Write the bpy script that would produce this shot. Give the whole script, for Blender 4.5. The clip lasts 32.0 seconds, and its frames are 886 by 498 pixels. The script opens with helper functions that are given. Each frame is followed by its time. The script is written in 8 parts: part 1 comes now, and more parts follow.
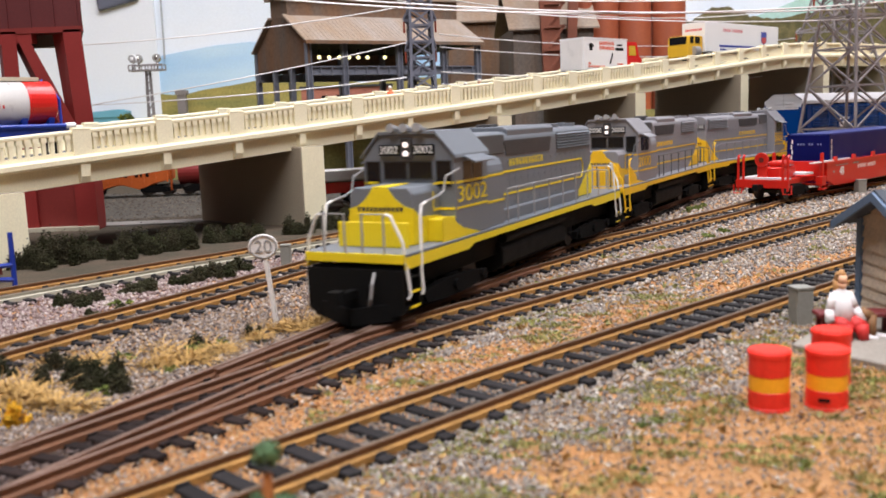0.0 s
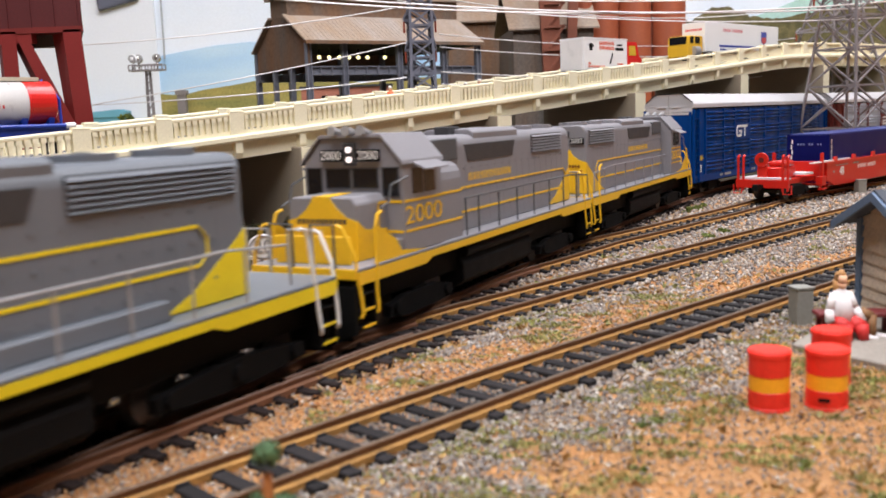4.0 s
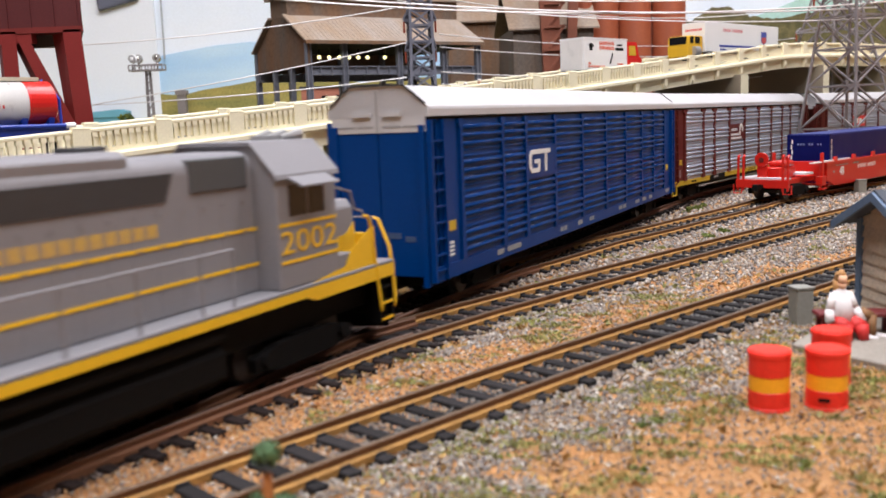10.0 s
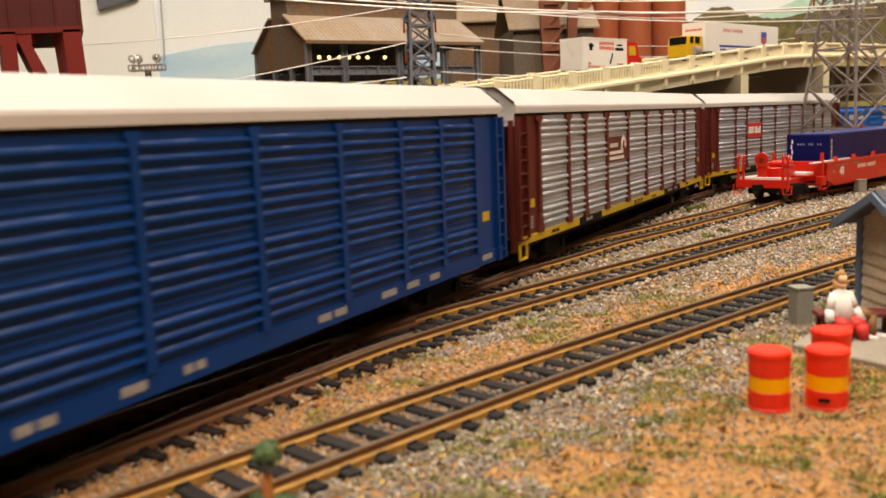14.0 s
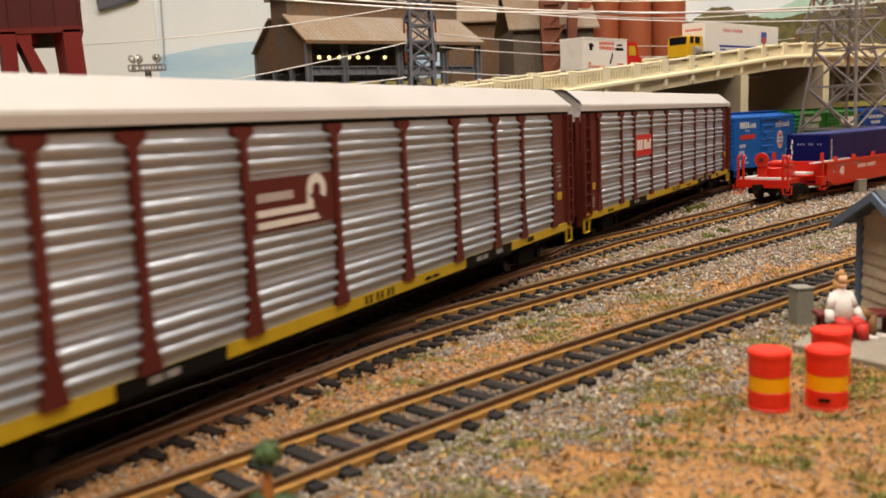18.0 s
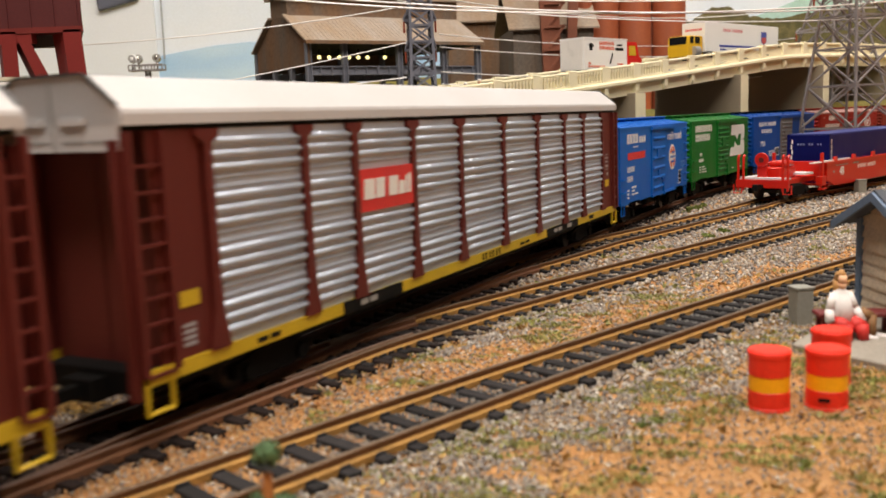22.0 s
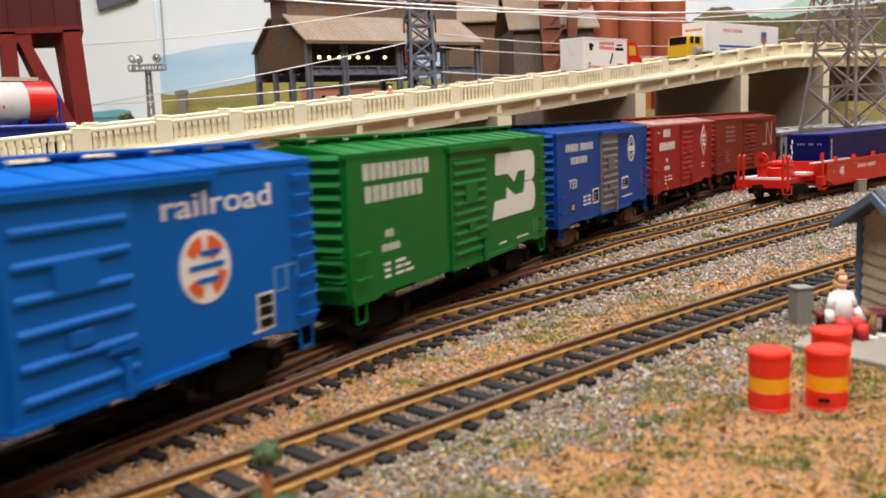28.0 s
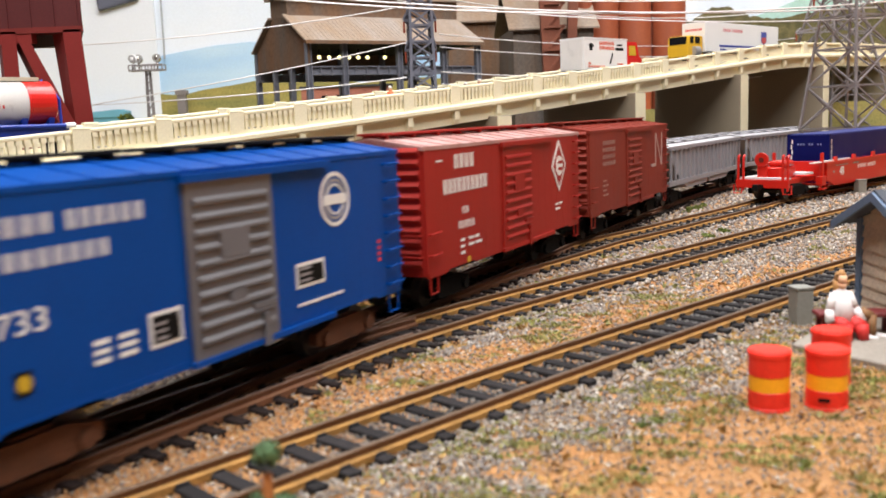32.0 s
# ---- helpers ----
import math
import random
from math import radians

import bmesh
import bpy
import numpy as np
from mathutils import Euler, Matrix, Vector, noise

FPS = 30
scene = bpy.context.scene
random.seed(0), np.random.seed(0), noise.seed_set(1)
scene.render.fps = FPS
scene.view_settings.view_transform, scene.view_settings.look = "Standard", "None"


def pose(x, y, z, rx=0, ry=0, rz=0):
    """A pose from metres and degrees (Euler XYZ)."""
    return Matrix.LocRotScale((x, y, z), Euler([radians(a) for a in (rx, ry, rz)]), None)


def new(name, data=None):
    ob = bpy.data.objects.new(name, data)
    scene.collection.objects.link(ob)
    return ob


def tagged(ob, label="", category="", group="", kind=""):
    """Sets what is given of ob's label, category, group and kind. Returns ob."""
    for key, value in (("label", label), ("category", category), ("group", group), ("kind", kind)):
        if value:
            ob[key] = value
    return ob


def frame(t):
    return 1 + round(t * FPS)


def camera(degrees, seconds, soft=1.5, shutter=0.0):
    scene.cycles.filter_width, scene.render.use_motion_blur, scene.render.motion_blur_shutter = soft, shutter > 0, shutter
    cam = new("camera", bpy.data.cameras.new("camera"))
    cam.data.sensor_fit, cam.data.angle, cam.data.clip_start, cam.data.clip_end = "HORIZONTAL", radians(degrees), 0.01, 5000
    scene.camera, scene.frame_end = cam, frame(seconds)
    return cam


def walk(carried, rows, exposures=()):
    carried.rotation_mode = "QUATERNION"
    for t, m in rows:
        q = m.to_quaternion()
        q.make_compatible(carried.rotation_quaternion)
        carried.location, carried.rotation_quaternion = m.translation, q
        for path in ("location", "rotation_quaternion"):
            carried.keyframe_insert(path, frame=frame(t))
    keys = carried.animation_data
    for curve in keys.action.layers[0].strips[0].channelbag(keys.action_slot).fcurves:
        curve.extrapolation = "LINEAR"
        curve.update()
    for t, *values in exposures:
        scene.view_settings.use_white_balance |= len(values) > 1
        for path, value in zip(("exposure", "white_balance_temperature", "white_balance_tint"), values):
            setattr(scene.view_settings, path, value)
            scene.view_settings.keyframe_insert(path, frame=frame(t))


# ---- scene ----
# All sizes below are in millimetres of the model (HO scale); K turns them into metres.
K = 0.001


# ---- camera: it stands still on the layout's edge ----
EYE = (0.0, 0.0, 0.0579)
cam = camera(52.3, 32.0, 1.7, 0.75)
cam.data.dof.use_dof, cam.data.dof.focus_distance, cam.data.dof.aperture_fstop = True, 0.52, 34
HOLD = Matrix.Translation(EYE) @ pose(0, 0, 0, 90 - 8.2, 0, 0) @ pose(0, 0, 0, 0, 0, -2.21)
walk(cam, [(0, HOLD), (32.0, HOLD)],
     [(0, -0.13, 6100, 14), (10.7, -0.14, 6100, 14), (11.0, -0.06, 6350, 11), (11.4, -0.02, 6600, 10), (11.8, 0.12, 7600, 10), (12.0, 0.2, 8300, 11), (12.2, 0.2, 8600, 12),
      (12.4, 0.0, 8800, 12), (12.7, -0.22, 9000, 12), (14.0, -0.26, 8500, 12), (17.0, -0.18, 8200, 12), (18.0, -0.46, 7800, 11), (20.0, -0.38, 7350, 11),
      (25.5, -0.25, 6950, 10.5), (27.5, -0.18, 6600, 10.5), (28.5, -0.2, 6500, 10.5), (31.2, -0.21, 6450, 10.5), (31.8, -0.05, 6350, 11), (32.0, 0.02, 6350, 11)])

# ---- light: fluorescent ceiling panels of the layout room ----
world = bpy.data.worlds.new("room_air")
world.use_nodes = True
world.node_tree.nodes["Background"].inputs[0].default_value = (0.8, 0.86, 1.0, 1)
world.node_tree.nodes["Background"].inputs[1].default_value = 0.015
scene.world = world


def ceiling_lamp(x, y, sx, sy, watts):
    la = bpy.data.lights.new("ceiling_panel_lamp", "AREA")
    la.shape, la.size, la.size_y, la.energy = "RECTANGLE", sx * K, sy * K, watts
    la.color = (1.0, 0.965, 0.93)
    ob = new("ceiling_panel_lamp", la)
    ob.location = (x * K, y * K, 1.385)


ceiling_lamp(-300, 250, 1500, 300, 12)
ceiling_lamp(550, 700, 1600, 300, 30)
ceiling_lamp(50, -380, 1600, 300, 39)


# ---- node materials ----
def mat(name, col, rough=0.6, metal=0.0, var=0.15, scale=400.0, bump=0.15, grain=3000.0, tint=None, spec=0.5, isl=0.0, obj=0.0, stretch=None):
    """col is varied by two noises (stains at scale, grain at grain, per metre); isl, obj: variation piece by piece; stretch: streaks."""
    m = bpy.data.materials.new(name)
    m.use_nodes = True
    n, li = m.node_tree.nodes, m.node_tree.links
    bs = n["Principled BSDF"]
    bs.inputs["Metallic"].default_value, bs.inputs["Specular IOR Level"].default_value = metal, spec
    tc = n.new("ShaderNodeTexCoord")
    big, fine = n.new("ShaderNodeTexNoise"), n.new("ShaderNodeTexNoise")
    for t, s, d in ((big, scale, 5), (fine, grain, 3)):
        t.inputs["Scale"].default_value, t.inputs["Detail"].default_value = s, d
        if stretch and t is big:
            mp = n.new("ShaderNodeMapping")
            mp.inputs["Scale"].default_value = stretch
            li.new(tc.outputs["Object"], mp.inputs["Vector"])
            li.new(mp.outputs[0], t.inputs["Vector"])
        else:
            li.new(tc.outputs["Object"], t.inputs["Vector"])
    ramp = n.new("ShaderNodeMapRange")
    ramp.inputs[1].default_value, ramp.inputs[2].default_value = 0.3, 0.7
    li.new(big.outputs["Fac"], ramp.inputs[0])
    mix = n.new("ShaderNodeMix")
    mix.data_type = "RGBA"
    dark = tint or tuple(c * (1 - var) for c in col)
    mix.inputs[6].default_value, mix.inputs[7].default_value = (*dark, 1), (*col, 1)
    li.new(ramp.outputs[0], mix.inputs[0])
    hsv = n.new("ShaderNodeHueSaturation")
    val = n.new("ShaderNodeMapRange")
    val.inputs[1].default_value, val.inputs[2].default_value = 0.25, 0.75
    val.inputs[3].default_value, val.inputs[4].default_value = 1 - var, 1 + var * 0.6
    li.new(fine.outputs["Fac"], val.inputs[0])
    last = val.outputs[0]
    for amount, node, out in ((isl, "ShaderNodeNewGeometry", "Random Per Island"), (obj, "ShaderNodeObjectInfo", "Random")):
        if amount:
            src, r, mu = n.new(node), n.new("ShaderNodeMapRange"), n.new("ShaderNodeMath")
            r.inputs[3].default_value, r.inputs[4].default_value = 1 - amount, 1 + amount
            mu.operation = "MULTIPLY"
            li.new(src.outputs[out], r.inputs[0])
            li.new(r.outputs[0], mu.inputs[0])
            li.new(last, mu.inputs[1])
            last = mu.outputs[0]
    li.new(last, hsv.inputs["Value"])
    li.new(mix.outputs[2], hsv.inputs["Color"])
    li.new(hsv.outputs[0], bs.inputs["Base Color"])
    rr = n.new("ShaderNodeMapRange")
    rr.inputs[3].default_value, rr.inputs[4].default_value = max(rough - 0.12, 0.05), min(rough + 0.12, 1)
    li.new(big.outputs["Fac"], rr.inputs[0])
    li.new(rr.outputs[0], bs.inputs["Roughness"])
    if bump:
        b = n.new("ShaderNodeBump")
        b.inputs["Strength"].default_value, b.inputs["Distance"].default_value = bump, 0.0003
        li.new(fine.outputs["Fac"], b.inputs["Height"])
        li.new(b.outputs[0], bs.inputs["Normal"])
    return m


def glow(name, col, power):
    m = bpy.data.materials.new(name)
    m.use_nodes = True
    bs = m.node_tree.nodes["Principled BSDF"]
    bs.inputs["Base Color"].default_value = bs.inputs["Emission Color"].default_value = (*col, 1)
    bs.inputs["Emission Strength"].default_value = power
    return m


def gravel(name, cols, grain=900.0):
    """Loose stones: each takes one of several colours by its island's random number."""
    m = bpy.data.materials.new(name)
    m.use_nodes = True
    n, li = m.node_tree.nodes, m.node_tree.links
    bs = n["Principled BSDF"]
    bs.inputs["Roughness"].default_value = 0.9
    bs.inputs["Specular IOR Level"].default_value = 0.25
    geo, ramp = n.new("ShaderNodeNewGeometry"), n.new("ShaderNodeValToRGB")
    ramp.color_ramp.interpolation = "CONSTANT"
    el = ramp.color_ramp.elements
    for i, c in enumerate(cols):
        e = el[i] if i < 2 else el.new(1.0)
        e.position, e.color = i / len(cols), (*c, 1)
    li.new(geo.outputs["Random Per Island"], ramp.inputs[0])
    tc, no, mul = n.new("ShaderNodeTexCoord"), n.new("ShaderNodeTexNoise"), n.new("ShaderNodeHueSaturation")
    no.inputs["Scale"].default_value = grain
    r = n.new("ShaderNodeMapRange")
    r.inputs[3].default_value, r.inputs[4].default_value = 0.7, 1.25
    li.new(tc.outputs["Object"], no.inputs["Vector"])
    li.new(no.outputs["Fac"], r.inputs[0])
    li.new(r.outputs[0], mul.inputs["Value"])
    li.new(ramp.outputs[0], mul.inputs["Color"])
    li.new(mul.outputs[0], bs.inputs["Base Color"])
    return m


M_RAILFOOT = mat("ochre_rail_foot", (0.47, 0.24, 0.058), 0.75, 0.0, 0.4, 160, 0.2, 2500)
M_RAIL = mat("rusty_rail_side", (0.2, 0.085, 0.028), 0.65, 0.0, 0.25, 150, 0.2, 2500)
M_RAILTOP = mat("worn_rail_head", (0.15, 0.1, 0.065), 0.5, 0.3, 0.2, 120, 0.1, 2500)
M_RAILB = mat("brown_rail_side", (0.19, 0.078, 0.034), 0.65, 0.0, 0.25, 150, 0.2, 2500)
M_RAILTOPB = mat("brown_rail_head", (0.2, 0.125, 0.095), 0.5, 0.25, 0.2, 120, 0.1, 2500)
M_TIE = mat("black_tie", (0.021, 0.019, 0.02), 0.8, 0.0, 0.35, 600, 0.4, 3500, obj=0.35, spec=0.2)
M_TIEB = mat("brown_tie", (0.02, 0.012, 0.0105), 0.8, 0.0, 0.4, 500, 0.4, 3500, obj=0.4, spec=0.2)
M_GROUND = mat("dirt_base", (0.48, 0.24, 0.09), 0.95, 0.0, 0.3, 90, 0.8, 1400, tint=(0.38, 0.21, 0.1), spec=0.2)
M_STONE = gravel("grey_ballast", [(0.29, 0.27, 0.25), (0.2, 0.18, 0.17), (0.36, 0.33, 0.3), (0.24, 0.2, 0.16), (0.12, 0.11, 0.11), (0.31, 0.26, 0.21), (0.56, 0.52, 0.46), (0.27, 0.18, 0.12), (0.26, 0.23, 0.21), (0.16, 0.14, 0.125), (0.33, 0.24, 0.14)])
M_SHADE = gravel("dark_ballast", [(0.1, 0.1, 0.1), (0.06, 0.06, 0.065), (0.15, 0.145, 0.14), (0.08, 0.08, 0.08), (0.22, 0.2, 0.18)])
M_PINK = gravel("pinkish_ballast", [(0.24, 0.17, 0.165), (0.15, 0.1, 0.1), (0.36, 0.28, 0.26), (0.2, 0.15, 0.14), (0.29, 0.23, 0.21), (0.46, 0.4, 0.37)])
M_BROWNST = gravel("brownish_ballast", [(0.17, 0.13, 0.11), (0.3, 0.25, 0.21), (0.09, 0.07, 0.065), (0.4, 0.35, 0.31), (0.2, 0.15, 0.11), (0.14, 0.115, 0.11), (0.29, 0.2, 0.12)])
M_TURNST = gravel("dark_turnout_ballast", [(0.085, 0.055, 0.047), (0.05, 0.034, 0.03), (0.13, 0.095, 0.085), (0.2, 0.16, 0.15), (0.1, 0.068, 0.05), (0.035, 0.026, 0.024)])
M_DIRT = gravel("orange_dirt", [(0.58, 0.26, 0.09), (0.6, 0.32, 0.13), (0.5, 0.23, 0.085), (0.58, 0.37, 0.18), (0.52, 0.26, 0.1), (0.4, 0.21, 0.1), (0.62, 0.42, 0.24)])
M_TAN = gravel("tan_dirt", [(0.54, 0.285, 0.11), (0.49, 0.255, 0.1), (0.56, 0.32, 0.135), (0.43, 0.235, 0.105), (0.54, 0.34, 0.17), (0.5, 0.27, 0.1), (0.6, 0.42, 0.24)])
M_CREAM = mat("cream_concrete", (0.9, 0.84, 0.62), 0.8, 0.0, 0.1, 25, 0.15, 1500, tint=(0.84, 0.77, 0.54))
# the shade on the piers' sides is put into this brown
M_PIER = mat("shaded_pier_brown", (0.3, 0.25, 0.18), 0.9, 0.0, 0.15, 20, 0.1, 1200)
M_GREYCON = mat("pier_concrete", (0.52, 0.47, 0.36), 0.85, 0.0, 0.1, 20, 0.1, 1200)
# dark brown holds the shade below the bridge deck
M_DECK = mat("deck_underside_shade", (0.16, 0.13, 0.1), 0.9, 0.0, 0.15, 20, 0.1, 1200)
M_ROAD = mat("road_grey", (0.14, 0.14, 0.14), 0.9, 0.0, 0.2, 40, 0.3, 1500)
M_SILVER = mat("galvanised_steel", (0.5, 0.49, 0.5), 0.4, 0.55, 0.15, 150, 0.1, 2000)
M_TRUCK = mat("truck_black", (0.006, 0.0055, 0.0055), 0.75, 0.0, 0.3, 300, 0.2, 2500, spec=0.1)
M_UNDER = mat("underframe_black", (0.006, 0.0055, 0.0055), 0.7, 0.0, 0.3, 200, 0.2, 2500, spec=0.15)
M_WHITE = mat("white_paint", (0.82, 0.82, 0.82), 0.4, 0.0, 0.05, 60, 0.03, 2500)
M_STEELWHEEL = mat("wheel_steel", (0.09, 0.08, 0.075), 0.45, 0.6, 0.3, 300, 0.1, 2000)


# ---- building helpers ----
def box(bm, x0, x1, y0, y1, z0, z1, m=None):
    g = bmesh.ops.create_cube(bm, size=1.0, matrix=Matrix.Translation(((x0 + x1) / 2, (y0 + y1) / 2, (z0 + z1) / 2)) @ Matrix.Diagonal((abs(x1 - x0), abs(y1 - y0), abs(z1 - z0), 1)))
    if m is not None:
        bmesh.ops.transform(bm, matrix=m, verts=g["verts"])
    return g["verts"]


def cyl(bm, p, q, r, seg=10, r2=None):
    """A cylinder or cone from p to q."""
    p, q = Vector(p), Vector(q)
    d = q - p
    m = Matrix.Translation((p + q) / 2) @ d.to_track_quat("Z", "Y").to_matrix().to_4x4()
    return bmesh.ops.create_cone(bm, cap_ends=True, segments=seg, radius1=r, radius2=r if r2 is None else r2, depth=d.length, matrix=m)["verts"]


def bar(bm, p, q, w, h=None):
    """A square bar from p to q."""
    p, q = Vector(p), Vector(q)
    d = q - p
    m = Matrix.Translation((p + q) / 2) @ d.to_track_quat("Z", "Y").to_matrix().to_4x4() @ Matrix.Diagonal((w, h or w, d.length, 1))
    return bmesh.ops.create_cube(bm, size=1.0, matrix=m)["verts"]


def prism(bm, outline, axis, a, b):
    """A closed outline of (u, v) pushed from a to b along an axis: x (u=y, v=z), y (u=x, v=z) or z (u=x, v=y)."""
    def at3(u, v, w):
        return {"x": (w, u, v), "y": (u, w, v), "z": (u, v, w)}[axis]
    lo = [bm.verts.new(at3(u, v, a)) for u, v in outline]
    hi = [bm.verts.new(at3(u, v, b)) for u, v in outline]
    n = len(outline)
    fs = [bm.faces.new(lo[::-1]), bm.faces.new(hi)]
    fs += [bm.faces.new((lo[i], lo[(i + 1) % n], hi[(i + 1) % n], hi[i])) for i in range(n)]
    bmesh.ops.recalc_face_normals(bm, faces=fs)
    return lo + hi


TINY = ("seams", "ribs", "corrugation_lines")


def part(name, bm, material, parent=None, label="", bevel=0.0, smooth=False):
    if bevel:
        bmesh.ops.bevel(bm, geom=bm.edges[:], offset=bevel, segments=1, affect="EDGES", clamp_overlap=True)
    bmesh.ops.scale(bm, vec=(K, K, K), verts=bm.verts)
    me = bpy.data.meshes.new(name)
    bm.to_mesh(me)
    bm.free()
    me.materials.append(material)
    if smooth:
        me.polygons.foreach_set("use_smooth", [True] * len(me.polygons))
    ob = new(name, me)
    ob.parent = parent
    tagged(ob, label, kind="stuff" if name.endswith(TINY) else "")
    return ob


def tube(bm, pts, r, seg=6):
    """A round tube through the points, closed at both ends."""
    P = [Vector(p) for p in pts]
    rings = []
    for i, p in enumerate(P):
        d = (P[min(i + 1, len(P) - 1)] - P[max(i - 1, 0)]).normalized()
        u = d.orthogonal().normalized() if not rings else (side - d * side.dot(d)).normalized()
        side, w = u, d.cross(u)
        rings.append([bm.verts.new(p + (u * math.cos(6.2832 * k / seg) + w * math.sin(6.2832 * k / seg)) * r) for k in range(seg)])
    for a, b in zip(rings, rings[1:]):
        for k in range(seg):
            bm.faces.new((a[k], a[(k + 1) % seg], b[(k + 1) % seg], b[k]))
    bm.faces.new(rings[0][::-1])
    bm.faces.new(rings[-1])


def pieces(name, verts, faces, material, parent=None):
    me = bpy.data.meshes.new(name)
    me.from_pydata((np.asarray(verts, float) * K).tolist(), [], [tuple(int(i) for i in f) for f in faces])
    me.materials.append(material)
    ob = new(name, me)
    ob.parent = parent
    return ob


def thing(name, x, y, z, rz=0.0, label="", category="", group="", kind=""):
    ob = new(name)
    ob.empty_display_size = 0.005
    ob.matrix_basis = pose(x * K, y * K, z * K, 0, 0, rz)
    return tagged(ob, label, category, group, kind)


def one(f, *a, **k):
    bm = bmesh.new()
    f(bm, *a, **k)
    return bm


def boxes(rows):
    bm = bmesh.new()
    for r in rows:
        box(bm, *r)
    return bm


# ---- lines of the plan ----
def spline(pts, step=3.0):
    """A smooth line through plan points: rows of x, y, heading, length."""
    P = np.array(pts, float)
    P = np.vstack([2 * P[0] - P[1], P, 2 * P[-1] - P[-2]])
    out = []
    for i in range(1, len(P) - 2):
        a, b, c, d = P[i - 1:i + 3]
        n = max(2, int(np.hypot(*(c - b)) / step))
        for t in np.arange(n) / n:
            out.append(0.5 * (2 * b + (c - a) * t + (2 * a - 5 * b + 4 * c - d) * t * t + (3 * b - a - 3 * c + d) * t ** 3))
    out.append(P[-2])
    Q = np.array(out)
    d = np.gradient(Q, axis=0)
    s = np.concatenate([[0], np.cumsum(np.hypot(*np.diff(Q, axis=0).T))])
    return np.column_stack([Q, np.unwrap(np.arctan2(d[:, 1], d[:, 0])), s])


def on_line(L, s, off=0.0):
    """The place at length s, off mm to the right of the line, and the heading."""
    x, y, h = (np.interp(s, L[:, 3], L[:, i]) for i in range(3))
    return x + off * np.sin(h), y - off * np.cos(h), h


def bend(x0, y0, heading, kappa, s0, s1, step=10.0):
    s = np.arange(s0, s1 + step, step)
    h = heading + kappa * s
    x, y = np.cumsum(np.cos(h)) * step, np.cumsum(np.sin(h)) * step
    i = int(np.argmin(abs(s)))
    return list(zip(x - x[i] + x0, y - y[i] + y0))


# the train's line: straight past the camera, then a wide curve to the right, by its bends (1/m) at these lengths
BEND_S = (-1500, 0, 200, 350, 450, 550, 650, 800)
BEND_K = (0, -0.083, 0.022, -0.102, -0.222, -0.636, -1.045, -0.472)
S = np.arange(-1500, 3400, 5.0)
TH = np.cumsum(np.interp(S, BEND_S, BEND_K) * 1e-3) * 5
TH += 1.099 - np.interp(200, S, TH)
X, Y = np.cumsum(np.cos(TH)) * 5, np.cumsum(np.sin(TH)) * 5
X += -2.9 - np.interp(200, S, X)
Y += 303.4 - np.interp(200, S, Y)
MAIN = np.column_stack([X, Y, TH, S])


# ---- room and layout board ----
def slab(name, x0, x1, y0, y1, z0, z1, m, label):
    return tagged(part(name, one(box, x0, x1, y0, y1, z0, z1), m), label, kind="structure")


M_WALL = mat("room_wall_paint", (0.3, 0.3, 0.31), 0.8, 0.0, 0.03, 4, 0.05, 900)
M_CEIL = mat("ceiling_board", (0.4, 0.39, 0.37), 0.9, 0.0, 0.05, 10, 0.1, 600)
slab("ceiling", -2500, 4200, -2200, 3600, 1400, 1450, M_CEIL, "grey painted ceiling of the layout room")
slab("wall_north", -2500, 4200, 3600, 3650, -900, 1450, M_WALL, "plain grey room wall behind the layout")
slab("wall_south", -2500, 4200, -2250, -2200, -900, 1450, M_WALL, "plain grey room wall")
slab("wall_west", -2550, -2500, -2200, 3600, -900, 1450, M_WALL, "plain grey room wall")
slab("wall_east", 4200, 4250, -2200, 3600, -900, 1450, M_WALL, "plain grey room wall")
slab("floor", -2500, 4200, -2200, 3600, -950, -900, M_ROAD, "dark floor of the layout room")
prism_yard = [(-900, -80), (-490, -80), (-352, 118), (-262, 246), (-188, 346), (-99, 452), (-25, 548), (60, 640), (900, 1100), (900, 1480), (-1200, 1480)]
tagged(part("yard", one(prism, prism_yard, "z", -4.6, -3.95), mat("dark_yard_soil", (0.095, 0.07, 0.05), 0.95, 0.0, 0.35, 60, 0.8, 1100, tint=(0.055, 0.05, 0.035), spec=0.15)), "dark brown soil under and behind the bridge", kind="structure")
slab("ground", -2400, 4100, -2100, 3590, -40, -4.2, M_GROUND, "brown scenic ground sheet of the model railway layout")


# ---- tracks ----
RAIL = [(-1.15, -3.1), (1.15, -3.1), (1.15, -1.75), (0.3, -1.45), (0.3, -0.75), (0.55, -0.55), (0.55, -0.08), (0.4, 0), (-0.4, 0), (-0.55, -0.08), (-0.55, -0.55), (-0.3, -0.75), (-0.3, -1.45), (-1.15, -1.75)]
TIE_MESH = {}


